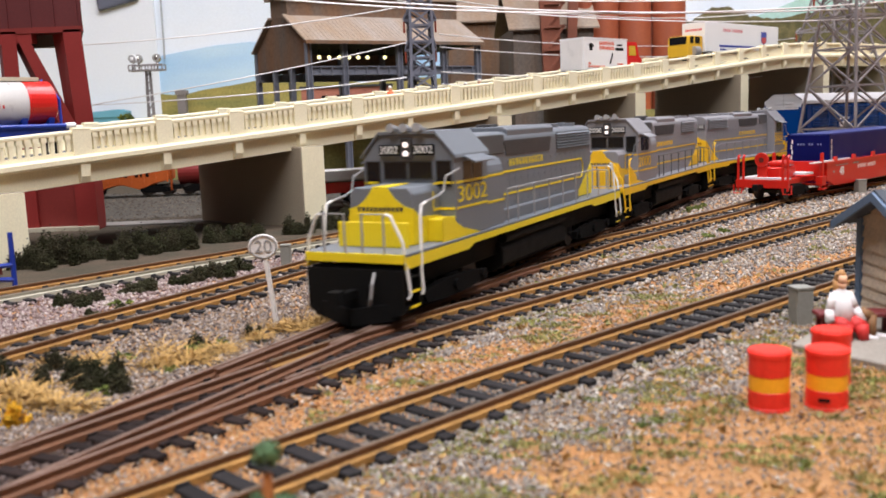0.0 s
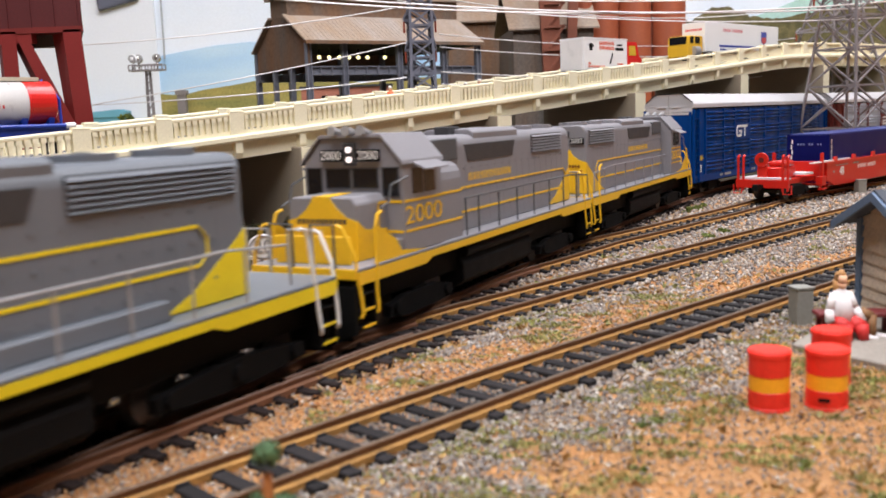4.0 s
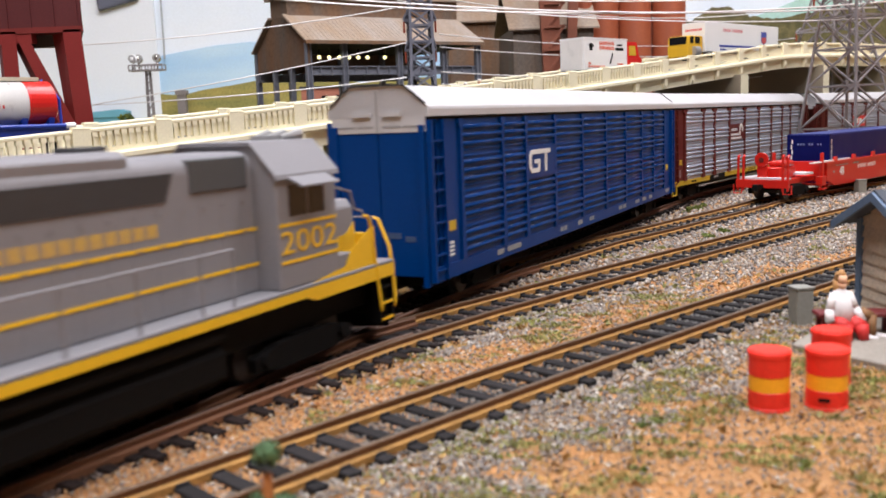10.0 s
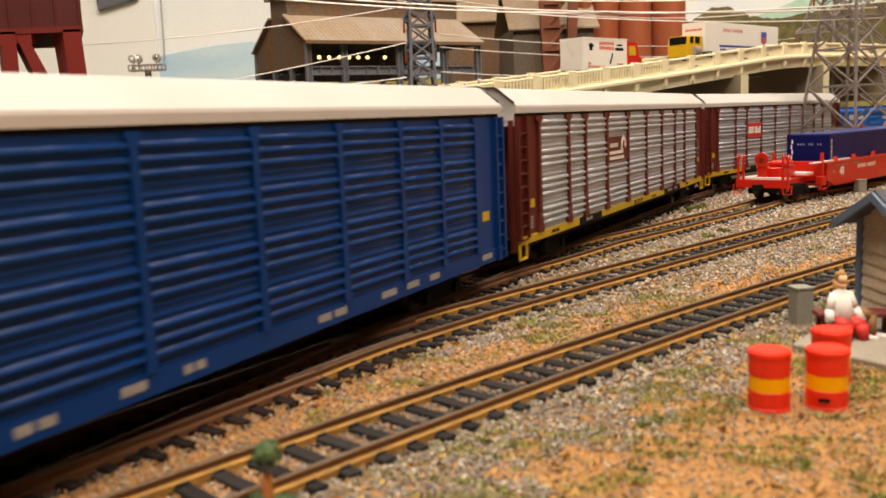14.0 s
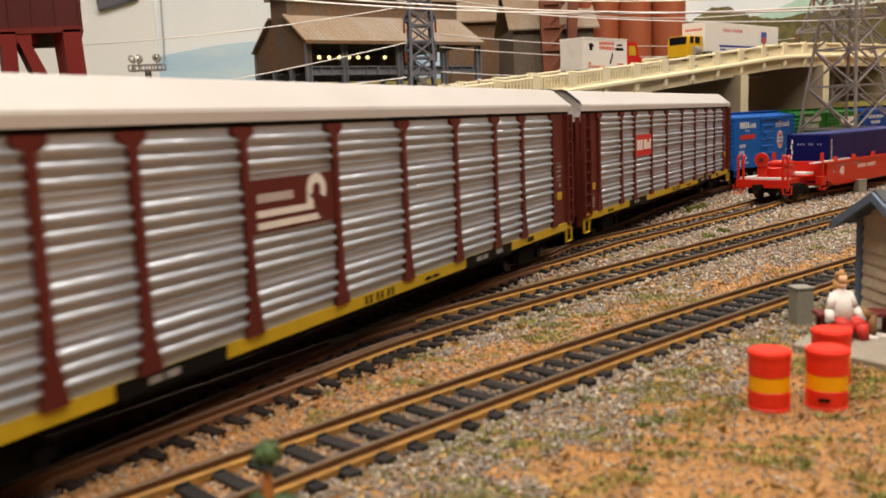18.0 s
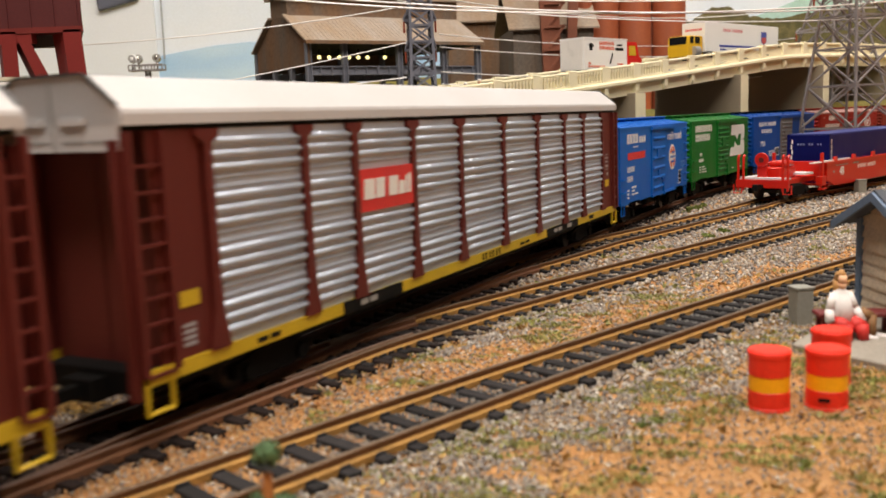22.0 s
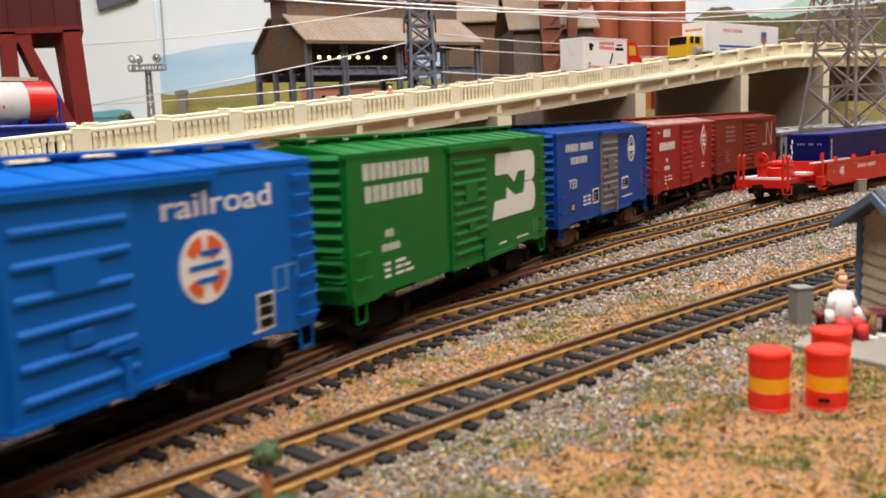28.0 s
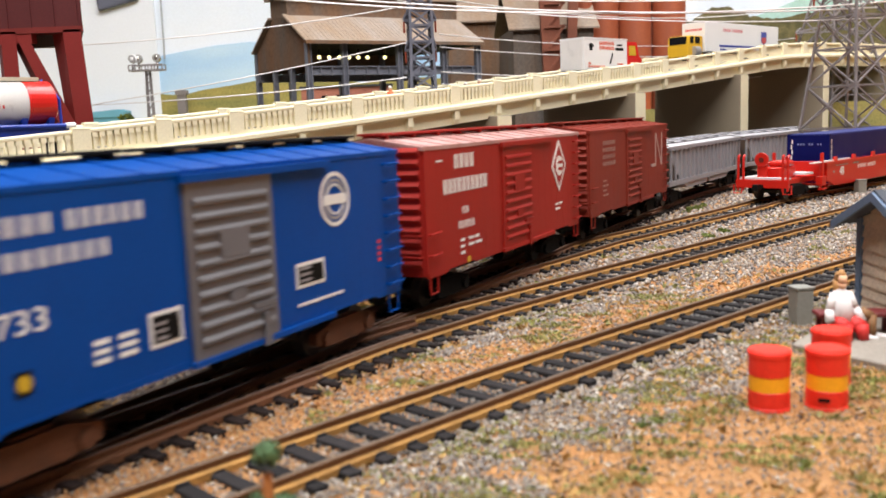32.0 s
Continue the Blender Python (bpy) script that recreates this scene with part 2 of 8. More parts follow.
def rail(L, s0, s1, off, side, head, parent, step=6.0, foot=None):
    """One rail: the rusty web and foot with the worn running head as its own material slot."""
    s = np.linspace(s0, s1, max(2, int((s1 - s0) / step)))
    x, y, h = on_line(L, s)
    v, f, n = [], [], len(RAIL)
    for a, b, c in zip(x, y, h):
        v += [(a + (off + u) * math.sin(c), b - (off + u) * math.cos(c), w) for u, w in RAIL]
    for i in range(len(s) - 1):
        f += [(i * n + j, i * n + (j + 1) % n, (i + 1) * n + (j + 1) % n, (i + 1) * n + j) for j in range(n)]
    f += [tuple(range(n))[::-1], tuple(range(len(v) - n, len(v)))]
    ob = pieces("rail", v, f, side, parent)
    ob.data.materials.append(head)
    ob.data.materials.append(foot or side)
    for p in ob.data.polygons:
        if p.index < (len(s) - 1) * n and p.index % n in (6, 7, 8):
            p.material_index = 1
        elif p.index < (len(s) - 1) * n and p.index % n in (0, 1, 2, 12, 13):
            p.material_index = 2
    return ob


def tie_mesh(material, w=2.7, l=30.0):
    key = (material.name, w, l)
    if key not in TIE_MESH:
        # moulded chairs hold the rail on both sides
        bm = one(lambda b: [box(b, -w / 2, w / 2, -l / 2, l / 2, -4.6, -2.35), box(b, -w * 0.4, w * 0.4, -9.7, -6.8, -2.5, -1.78), box(b, -w * 0.4, w * 0.4, 6.8, 9.7, -2.5, -1.78)])
        ob = part("tie", bm, material, bevel=0.2)
        TIE_MESH[key] = ob.data
        bpy.data.objects.remove(ob)
    return TIE_MESH[key]


def track(name, L, s0, s1, label, pitch=7.75, tie=M_TIE, side=M_RAIL, head=M_RAILTOP, rails=(-8.25, 8.25), seen=None, long=30.0, wide=2.7, foot=None):
    """Rails with ties under them; the ties between seen[0] and seen[1] are pieces of their own."""
    t = tagged(new(name), label, kind="structure")
    for off in rails:
        rail(L, s0, s1, off, side, head, t, foot=foot)
    rnd = random.Random(name)
    me = tie_mesh(tie, wide, long)
    a, b = seen or (s0, s1)
    rest = bmesh.new()
    for s in np.arange(s0 + 2, s1, pitch):
        s += rnd.uniform(-0.4, 0.4)
        x, y, h = on_line(L, s, rnd.uniform(-0.5, 0.5))
        if a <= s <= b:
            ob = new("tie", me)
            ob.parent = t
            ob.matrix_basis = pose(x * K, y * K, rnd.uniform(-0.12, 0.1) * K, 0, 0, math.degrees(h) + rnd.uniform(-2, 2))
        else:
            box(rest, -1.35, 1.35, -long / 2, long / 2, -4.6, -2.35, pose(x, y, 0, 0, 0, math.degrees(h)))
    if len(rest.verts):
        tagged(part("far_ties", rest, tie, t), kind="stuff")
    else:
        rest.free()
    return t


LINE_A = spline(bend(47.35, 230, 0.764, -0.000327, -420, 900))
B_ARC = bend(63.12, 330, 0.8008, -0.00012, -90, 900)
LINE_B = spline([(-81.9, 147.7), (-69.6, 166), (-50.3, 194.8), (-38, 213), (-20.3, 239)] + B_ARC[1:])
LINE_D = spline([(-3, 303.4), (19, 339), (43, 370.4), (58.1, 390.7), (75, 413.5), (92.6, 433), (113, 455), (134, 480), (157, 505.7), (183.5, 537), (213, 574), (257, 618), (330, 682), (420, 752), (560, 850), (760, 970)])
LINE_E = spline([(-300, -90), (-235, 30), (-165, 168), (-122.2, 252.4), (-113.1, 269.8), (-102, 287.9), (-89.8, 309.5), (-75.9, 335.7), (-59.9, 368.1), (-30, 428), (0, 487), (40, 560)])
LINE_F = spline([(-450, -60), (-330, 115), (-240, 240), (-166.7, 334), (-152.7, 351), (-137, 370), (-120, 391), (-100, 413), (-78.6, 440), (-40, 488), (-5, 535)])


# ---- the concrete highway bridge ----
def bridge_line():
    s = np.arange(-400, 1500, 2.0)
    k = np.where(s < 0, 0, np.where(s < 800, -1.71e-4 + 0.11e-6 * s, -1.0e-4))
    h = np.cumsum(k) * 2
    h += 0.8325 - np.interp(0, s, h)
    x, y = np.cumsum(np.cos(h)) * 2, np.cumsum(np.sin(h)) * 2
    return np.column_stack([x - np.interp(0, s, x) - 176.8, y - np.interp(0, s, y) + 452.5, h, s])


LINE_BR = bridge_line()
BAY = 46.03


def bridge_z(s):
    """Height of the brackets' lower tips along the bridge."""
    s = np.asarray(s, float)
    low = np.minimum(s, 740)
    return 33.4 + 6.94 * low / 100 + 0.19 * low * low / 1e4 + 8.8 * (1 - np.exp(-np.maximum(s - 740, 0) / 90))


def sweep(L, zf, s0, s1, outline, step=8.0):
    """An outline of (right offset, height over zf) pushed along a line of the plan; returns verts and faces."""
    s = np.linspace(s0, s1, max(2, int((s1 - s0) / step)))
    x, y, h = on_line(L, s)
    z = zf(s)
    v, f, n = [], [], len(outline)
    for a, b, c, d in zip(x, y, h, z):
        v += [(a + u * math.sin(c), b - u * math.cos(c), d + w) for u, w in outline]
    for i in range(len(s) - 1):
        f += [(i * n + j, i * n + (j + 1) % n, (i + 1) * n + (j + 1) % n, (i + 1) * n + j) for j in range(n)]
    f += [tuple(range(n))[::-1], tuple(range(len(v) - n, len(v)))]
    return v, f


track("track_1", LINE_A, 200, 1250, "track with rusty orange rails and black ties", seen=(240, 900), long=24.5, wide=3.3, foot=M_RAILFOOT)
track("track_2", LINE_B, 78, 1000, "track with rusty orange rails on grey ballast", seen=(78, 720), long=24.5, wide=3.1, foot=M_RAILFOOT)
track("track_3", MAIN, -1400, 3200, "brown-railed main track that the train runs on", 7.2, M_TIEB, M_RAILB, M_RAILTOPB, seen=(-40, 420))
track("track_4", LINE_D, 60, 900, "siding track with rusty rails under the well car", seen=(60, 420), long=25.0, foot=M_RAILFOOT)
track("track_5", LINE_E, 0, 740, "track with rusty rails beside straw tufts", seen=(150, 600), foot=M_RAILFOOT)
rear = track("track_6", LINE_F, 0, 760, "rear track with one rusty and one pale rail below the bridge", seen=(200, 700), foot=M_RAILFOOT, rails=(-8.25,))
M_PALERAIL = mat("pale_primed_rail", (0.5, 0.47, 0.37), 0.7, 0.0, 0.2, 150, 0.1, 2500)
rail(LINE_F, 0, 760, 8.25, M_PALERAIL, M_RAILTOP, rear)


def turnout(name, L, s0, s1, offs, label):
    """The loose rails of a turnout: blades, frog and check rails beside the running rails."""
    t = tagged(new(name), label, kind="structure")
    for off in offs:
        rail(L, s0, s1, off, M_RAILB, M_RAILTOPB, t)
    return t


turnout("turnout_1", LINE_B, 0, 80, (-8.25, 8.25), "brown switch blades lying inside the stock rails")
turnout("turnout_2", LINE_D, 0, 62, (-8.25, 8.25), "brown switch blades of the siding turnout")
check_rails = tagged(new("check_rails"), "brown check rails beside the frog of the turnout", kind="structure")
for L_, a_, b_, o_ in ((MAIN, 95, 150, -6.2), (LINE_B, 70, 120, 6.2), (MAIN, 250, 300, -6.2), (MAIN, 128, 165, 6.1), (LINE_B, 100, 135, -6.1)):
    rail(L_, a_, b_, o_, M_RAILB, M_RAILTOPB, check_rails)
long_ties = tagged(new("turnout_ties"), "long dark brown ties under the turnout", kind="structure")
rnd = random.Random(4)
for s_ in np.arange(28, 150, 7.2):
    x_, y_, h_ = on_line(MAIN, s_)
    xb, yb, hb = on_line(LINE_B, s_)
    m_ = tie_mesh(M_TIEB, 2.9, 30.0)
    ob = new("long_tie", m_)
    ob.parent = long_ties
    ob.matrix_basis = pose(xb * K, yb * K, -0.15 * K, 0, 0, math.degrees(hb) + rnd.uniform(-3, 3))

# ---- bridge body ----
bridge = thing("highway_bridge", 0, 0, 0, 0, "cream concrete highway bridge with arched balustrade and wall piers", "bridge")


def bridge_part(name, s0, s1, outline, m, label="", step=8.0):
    v, f = sweep(LINE_BR, bridge_z, s0, s1, outline, step)
    ob = pieces(name, v, f, m, bridge)
    if label:
        tagged(ob, label)
    return ob


S0, S1 = -6 * BAY, 24 * BAY
DECK = 88.0
bridge_part("side_beam", S0, S1, [(-6, -0.4), (-3.2, -0.4), (-3.2, 9), (-6, 9)], M_CREAM, "cream concrete side beam")
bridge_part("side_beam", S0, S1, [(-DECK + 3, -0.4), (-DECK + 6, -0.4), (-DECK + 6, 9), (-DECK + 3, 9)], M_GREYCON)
bridge_part("deck_slab", S0, S1, [(-DECK + 4, 4), (-5, 4), (-5, 12), (-DECK + 4, 12)], M_DECK, "deck slab coloured dark for the shade beneath it")
bridge_part("cornice", S0, S1, [(-7, 9), (0.6, 9), (1.4, 10.2), (1.4, 12.4), (0.4, 13.6), (-7, 13.6)], M_CREAM, "projecting cream sidewalk slab")
bridge_part("cornice", S0, S1, [(-DECK, 9), (-DECK + 8, 9), (-DECK + 8, 13.6), (-DECK, 13.6)], M_CREAM)
bridge_part("roadway", S0, S1, [(-DECK + 8, 12), (-7, 12), (-7, 12.8), (-DECK + 8, 12.8)], M_ROAD, "grey bridge roadway")
for o in (-1.2, -DECK + 5.2):
    bridge_part("top_rail", S0, S1, [(o - 2.6, 24), (o, 24), (o + 0.3, 24.6), (o + 0.3, 25.6), (o - 0.3, 26.3), (o - 2.3, 26.3), (o - 2.9, 25.6), (o - 2.9, 24.6)], M_CREAM, "cream balustrade top rail")
    bridge_part("bottom_rail", S0, S1, [(o - 2.6, 13.6), (o + 0.1, 13.6), (o + 0.1, 15.8), (o - 2.6, 15.8)], M_CREAM)


def shared(name, bm, m):
    ob = part(name, bm, m)
    me = ob.data
    bpy.data.objects.remove(ob)
    return me


ME_BRACKET = shared("bracket", one(prism, [(-3.4, 0.2), (-0.9, 0.0), (0.3, 3.0), (0.6, 9.0), (-3.4, 9.0)], "y", -2.4, 2.4), M_CREAM)
bm_ = one(lambda b: [box(b, -3.0, 0.35, -4.8, 4.8, 13.6, 26.5), prism(b, [(-3.2, 26.5), (0.5, 26.5), (0.1, 27.3), (-2.8, 27.3)], "y", -4.4, 4.4)])
ME_POST = shared("post", bm_, M_CREAM)
ME_BALUSTER = shared("baluster", one(lambda b: [box(b, -2.2, -0.4, -0.85, 0.85, 15.8, 24.0), box(b, -2.4, -0.1, -1.35, 1.35, 21.6, 24.0)]), M_CREAM)
ME_BACK = shared("back_panel", one(box, -2.45, -2.0, -18.5, 18.5, 15.8, 24.0), M_CREAM)


def on_bridge(me, name, s, o):
    x, y, h = on_line(LINE_BR, s, o)
    ob = new(name, me)
    ob.parent = bridge
    ob.matrix_basis = pose(x * K, y * K, float(bridge_z(s)) * K, 0, 0, math.degrees(h) - 90)
    return ob


for i in range(-5, 23):
    s = i * BAY
    on_bridge(ME_BRACKET, "bracket", s, 0)
    for o in (-0.6, -DECK + 5.8):
        on_bridge(ME_POST, "post", s, o)
    if -3 <= i < 12:
        for k in range(9):
            on_bridge(ME_BALUSTER, "baluster", s + 7.0 + k * 4.0, -0.8)
        if i > -1:
            on_bridge(ME_BACK, "recess_panel", s + BAY / 2, -0.8)
    else:
        on_bridge(ME_BACK, "recess_panel", s + BAY / 2, -0.8)
    on_bridge(ME_BACK, "recess_panel", s + BAY / 2, -DECK + 5.6)
for s in (-226, -42, 142, 324, 506, 690, 872, 1054):
    x, y, h = on_line(LINE_BR, s)
    top = float(bridge_z(s)) + 0.5
    # the wall carries painted shade, only its front face stays cream
    pr = part("pier", one(lambda b: [box(b, -10, 10, -3, DECK + 4, -8, top + 0.3)]), M_PIER, bridge, "concrete wall pier with shade painted brown on its sides", bevel=0.6)
    pr.matrix_basis = pose(x * K, y * K, 0, 0, 0, math.degrees(h) + 8)
    cap = part("pier_face", one(box, -9.4, 9.4, -3.6, -2.9, -8, top), M_CREAM, pr, "cream painted pier face")


# ---- loose ballast and dirt ----
OCT = np.array([(1, 0, 0), (0, 1, 0), (-1, 0, 0), (0, -1, 0), (0, 0, 1), (0, 0, -1)], float)
OCT_F = np.array([(0, 1, 4), (1, 2, 4), (2, 3, 4), (3, 0, 4), (1, 0, 5), (2, 1, 5), (3, 2, 5), (0, 3, 5)])


def stones(name, pts, size, z, material, label, seed, category="ballast", group="", kind="stuff"):
    """Loose stones as one object: each an uneven eight-sided grain turned its own way."""
    g = np.random.default_rng(seed)
    n = len(pts)
    r = size * g.uniform(0.55, 1.3, (n, 1, 1))
    v = OCT[None] * g.uniform(0.6, 1.25, (n, 6, 1)) * r
    a, b = g.uniform(0, 6.28, (n, 1)), g.uniform(-0.9, 0.9, (n, 1))
    x, y, zz = v[..., 0], v[..., 1], v[..., 2] * 0.75
    y, zz = y * np.cos(b) - zz * np.sin(b), y * np.sin(b) + zz * np.cos(b)
    x, y = x * np.cos(a) - y * np.sin(a), x * np.sin(a) + y * np.cos(a)
    z = np.broadcast_to(np.asarray(z, float), (n,))
    co = np.stack([x + pts[:, :1], y + pts[:, 1:2], zz + z[:, None]], -1).reshape(-1, 3) * K
    f = (OCT_F[None] + (np.arange(n) * 6)[:, None, None]).reshape(-1)
    me = bpy.data.meshes.new(name)
    me.vertices.add(len(co))
    me.vertices.foreach_set("co", co.astype(np.float32).ravel())
    me.loops.add(len(f))
    me.loops.foreach_set("vertex_index", f.astype(np.int32))
    me.polygons.add(len(f) // 3)
    me.polygons.foreach_set("loop_start", np.arange(0, len(f), 3, dtype=np.int32))
    me.update(calc_edges=True)
    me.materials.append(material)
    return tagged(new(name, me), label, category, group, kind)


def away(pts, L):
    """Signed distance to the right of a line of the plan, for many points."""
    Q = L[::3]
    best = np.full(len(pts), 1e9)
    out = np.zeros(len(pts))
    for i in range(0, len(pts), 20000):
        p = pts[i:i + 20000]
        d = (p[:, None, 0] - Q[None, :, 0]) ** 2 + (p[:, None, 1] - Q[None, :, 1]) ** 2
        j = d.argmin(1)
        h = Q[j, 2]
        out[i:i + 20000] = (p[:, 0] - Q[j, 0]) * np.sin(h) - (p[:, 1] - Q[j, 1]) * np.cos(h)
        far = np.sqrt(d.min(1))
        out[i:i + 20000] = np.where(far > abs(out[i:i + 20000]) + 15, np.sign(out[i:i + 20000]) * far, out[i:i + 20000])
    return out


def patchy(pts, scale, seed):
    """Smooth random field from a few waves, about -1 to 1."""
    g = np.random.default_rng(seed)
    f = np.zeros(len(pts))
    for _ in range(6):
        k, a, ph = g.uniform(0.5, 1.6) / scale, g.uniform(0, 6.28), g.uniform(0, 6.28)
        f += np.sin((pts[:, 0] * np.cos(a) + pts[:, 1] * np.sin(a)) * k * 6.28 + ph)
    return f / 3


def scatter(y0, y1, per, seed):
    """Random plan points in a wedge that widens away from the layout's edge."""
    g = np.random.default_rng(seed)
    n = int(0.6 * (y1 * y1 - y0 * y0) * per * 1.1)
    y = np.sqrt(g.uniform(y0 * y0, y1 * y1, n))
    x = g.uniform(-0.6, 0.6, n) * y
    return np.column_stack([x, y])


main_plan = MAIN[(S > -200) & (S < 1200)]
k_ = 0
for y0, y1, per, size in ((95, 190, 3.2, 0.46), (190, 300, 1.8, 0.58), (300, 470, 0.65, 0.82), (470, 760, 0.2, 1.25)):
    P_ = scatter(y0, y1, per, 20 + k_)
    a, b, m, d_, e, f = (away(P_, L) for L in (LINE_A, LINE_B, main_plan, LINE_D, LINE_E, LINE_F))
    near = np.min(np.abs([a, b, m, d_, e, f]), 0)
    noise_ = patchy(P_, 40, 3) + 0.8 * patchy(P_, 11, 4)
    inside = near < 15.5
    z = np.where(near < 7.4, -3.25, np.where(inside, -3.35, -3.8)) + np.random.default_rng(k_).uniform(-0.25, 0.2, len(P_))
    keep = ~((near > 7.3) & (near < 9.4))
    front = a > 0
    orange = (~front) & (((a < -10) & (a > -30 + 5 * noise_)) | ((b < -10) & (b > -19 + 4 * noise_) & (m > 6)) | ((b > 7) & (P_[:, 1] < 235 + 20 * noise_)))
    tan = front & (a + 11 * noise_ > 33)
    left = (m < -14) & (e > -60)
    pink = e < -11
    rear = f < -13
    grey = ~(orange | tan | pink)
    mixed = np.random.default_rng(60 + k_).uniform(0, 1, len(P_))
    dark = keep & (np.abs(a) < 7.4) & (P_[:, 1] > 165)
    stones("dark_ballast", P_[dark], size, z[dark], M_SHADE, "dark grey fine ballast between the black ties", 80 + k_)
    turn = keep & ~dark & ~pink & ((np.abs(m) < 13 + 2.5 * noise_) | ((b > -11) & (b < 7.6) & (P_[:, 1] < 300)) & (b < 8))
    if turn.any():
        stones("turnout_ballast", P_[turn], size, z[turn], M_TURNST, "dark brown ballast between the turnout ties", 90 + k_)
    west = keep & ~turn & ~rear & ~pink & ((m < -10) | ((m < 24 + 5 * noise_) & (b < -6) & (P_[:, 1] > 330) & (mixed > 0.45)))
    if west.any():
        stones("brown_ballast", P_[west], size, z[west], M_BROWNST, "brownish mixed ballast beside the main track", 100 + k_)
    sel = keep & ~dark & ~turn & ~west & ~rear & ((grey & (mixed > 0.1)) | (tan & (mixed < 0.12)) | (orange & (mixed < 0.3)))
    stones("ballast", P_[sel], size, z[sel], M_STONE, "grey and white crushed stone ballast between the tracks", 30 + k_)
    sel = keep & ~turn & (orange & (mixed > 0.24))
    stones("orange_dirt", P_[sel], size * 0.6, z[sel] + 0.12, M_DIRT, "orange sandy dirt strip beside the rails", 40 + k_)
    sel = keep & ((tan & (mixed > 0.05)) | (grey & left & (mixed < 0.12)) | (grey & (P_[:, 1] > 300) & (np.abs(m) < 34) & (mixed < 0.3)))
    if sel.any():
        stones("tan_dirt", P_[sel], size * 0.5, z[sel], M_TAN, "tan dirt with fine crumbs", 50 + k_)
    sel = keep & pink & ~rear
    if sel.any():
        stones("pink_ballast", P_[sel], size, z[sel], M_PINK, "pinkish grey ballast beside the rear tracks", 70 + k_)
    k_ += 1

# ---- plants ----
M_BUSH = mat("dark_bush_green", (0.058, 0.05, 0.03), 0.95, 0.0, 0.4, 130, 0.0, 900, isl=0.6, tint=(0.03, 0.034, 0.014), spec=0.1)
M_OLIVE = mat("fresh_foliage", (0.19, 0.24, 0.045), 0.9, 0.0, 0.4, 300, 0.0, 900, isl=0.5)
M_STRAW = mat("dry_straw", (0.46, 0.28, 0.085), 0.85, 0.0, 0.25, 300, 0.0, 900, isl=0.4)
M_FLOWER = mat("yellow_blossom", (0.8, 0.45, 0.01), 0.8, 0.0, 0.2, 300, 0.0, 900, isl=0.3)
M_FORE = mat("model_foliage_green", (0.09, 0.17, 0.07), 0.8, 0.0, 0.3, 200, 0.1, 900)


def leaves(name, x, y, z, r, h, n, size, material, label, category, seed):
    """A low bush: many small bent leaf flakes gathered in uneven lumps."""
    g = np.random.default_rng(seed)
    k = max(4, int(r / 1.9))
    lumps = np.column_stack([g.normal(0, r * 0.45, k), g.normal(0, r * 0.3, k), np.abs(g.normal(0.35, 0.25, k)) * h])
    v, f = [], []
    for i in range(n):
        c = lumps[g.integers(k)] + g.normal(0, 1, 3) * (r * 0.13, r * 0.13, h * 0.15)
        c[2] = max(c[2], 0.1)
        u = g.normal(0, 1, 3)
        w = np.cross(u, g.normal(0, 1, 3))
        u, w = u / np.linalg.norm(u) * size * g.uniform(0.6, 1.4), w / np.linalg.norm(w) * size * g.uniform(0.4, 1)
        o = len(v)
        v += [c - u, c + w, c + u + (0, 0, size * 0.3), c - w]
        f += [(o, o + 1, o + 2), (o, o + 2, o + 3)]
    ob = pieces(name, v, f, material)
    ob.location = (x * K, y * K, z * K)
    return tagged(ob, label, category, "low plants on the layout")


def foam(x, y, r, h, n, size, material, label, seed):
    """A low shrub of clumped foam: fine grains packed in rounded lumps of several heights."""
    g = np.random.default_rng(seed)
    k = max(5, int(r / 1.3))
    c = np.column_stack([g.normal(0, r * 0.42, k), g.normal(0, r * 0.28, k)])
    rad = g.uniform(0.16, 0.34, k) * r
    top = h * g.uniform(0.35, 1.0, k)
    i = g.integers(0, k, n)
    d = g.normal(0, 1, (n, 3))
    d /= np.linalg.norm(d, axis=1)[:, None]
    d *= (g.uniform(0.3, 1.0, n) ** 0.5 * g.normal(1.0, 0.16, n))[:, None]
    pts = np.column_stack([x + c[i, 0] + d[:, 0] * rad[i], y + c[i, 1] + d[:, 1] * rad[i]])
    return stones("shrub", pts, size, -4.3 + np.abs(d[:, 2]) * top[i], material, label, seed, "shrub", "low plants on the layout", "")


def straw(x, y, r, n, seed, long=6.0, z=-4.2):
    g = np.random.default_rng(seed)
    v, f = [], []
    for i in range(n):
        c = np.array([g.normal(0, r * 0.5), g.normal(0, r * 0.32), abs(g.normal(0.3, 0.7)) + 0.2])
        a, t = g.uniform(0, 6.28), g.normal(0.15, 0.4)
        d = np.array([math.cos(a), math.sin(a), t]) * long * g.uniform(0.4, 1) / 3
        s = np.array([-math.sin(a), math.cos(a), 0.3]) * 0.14
        bend_ = np.array([g.normal(0, 0.5), g.normal(0, 0.5), -0.25])
        o, p = len(v), c
        for j in range(4):
            v += [p - s, p + s]
            p = p + d + bend_ * j
            p[2] = max(p[2], 0.1)
        f += [(o + 2 * j, o + 2 * j + 1, o + 2 * j + 3, o + 2 * j + 2) for j in range(3)]
    ob = pieces("straw_tuft", v, f, M_STRAW)
    ob.location = (x * K, y * K, z * K)
    return tagged(ob, "tangled tuft of dry straw-coloured grass", "grass", "low plants on the layout")


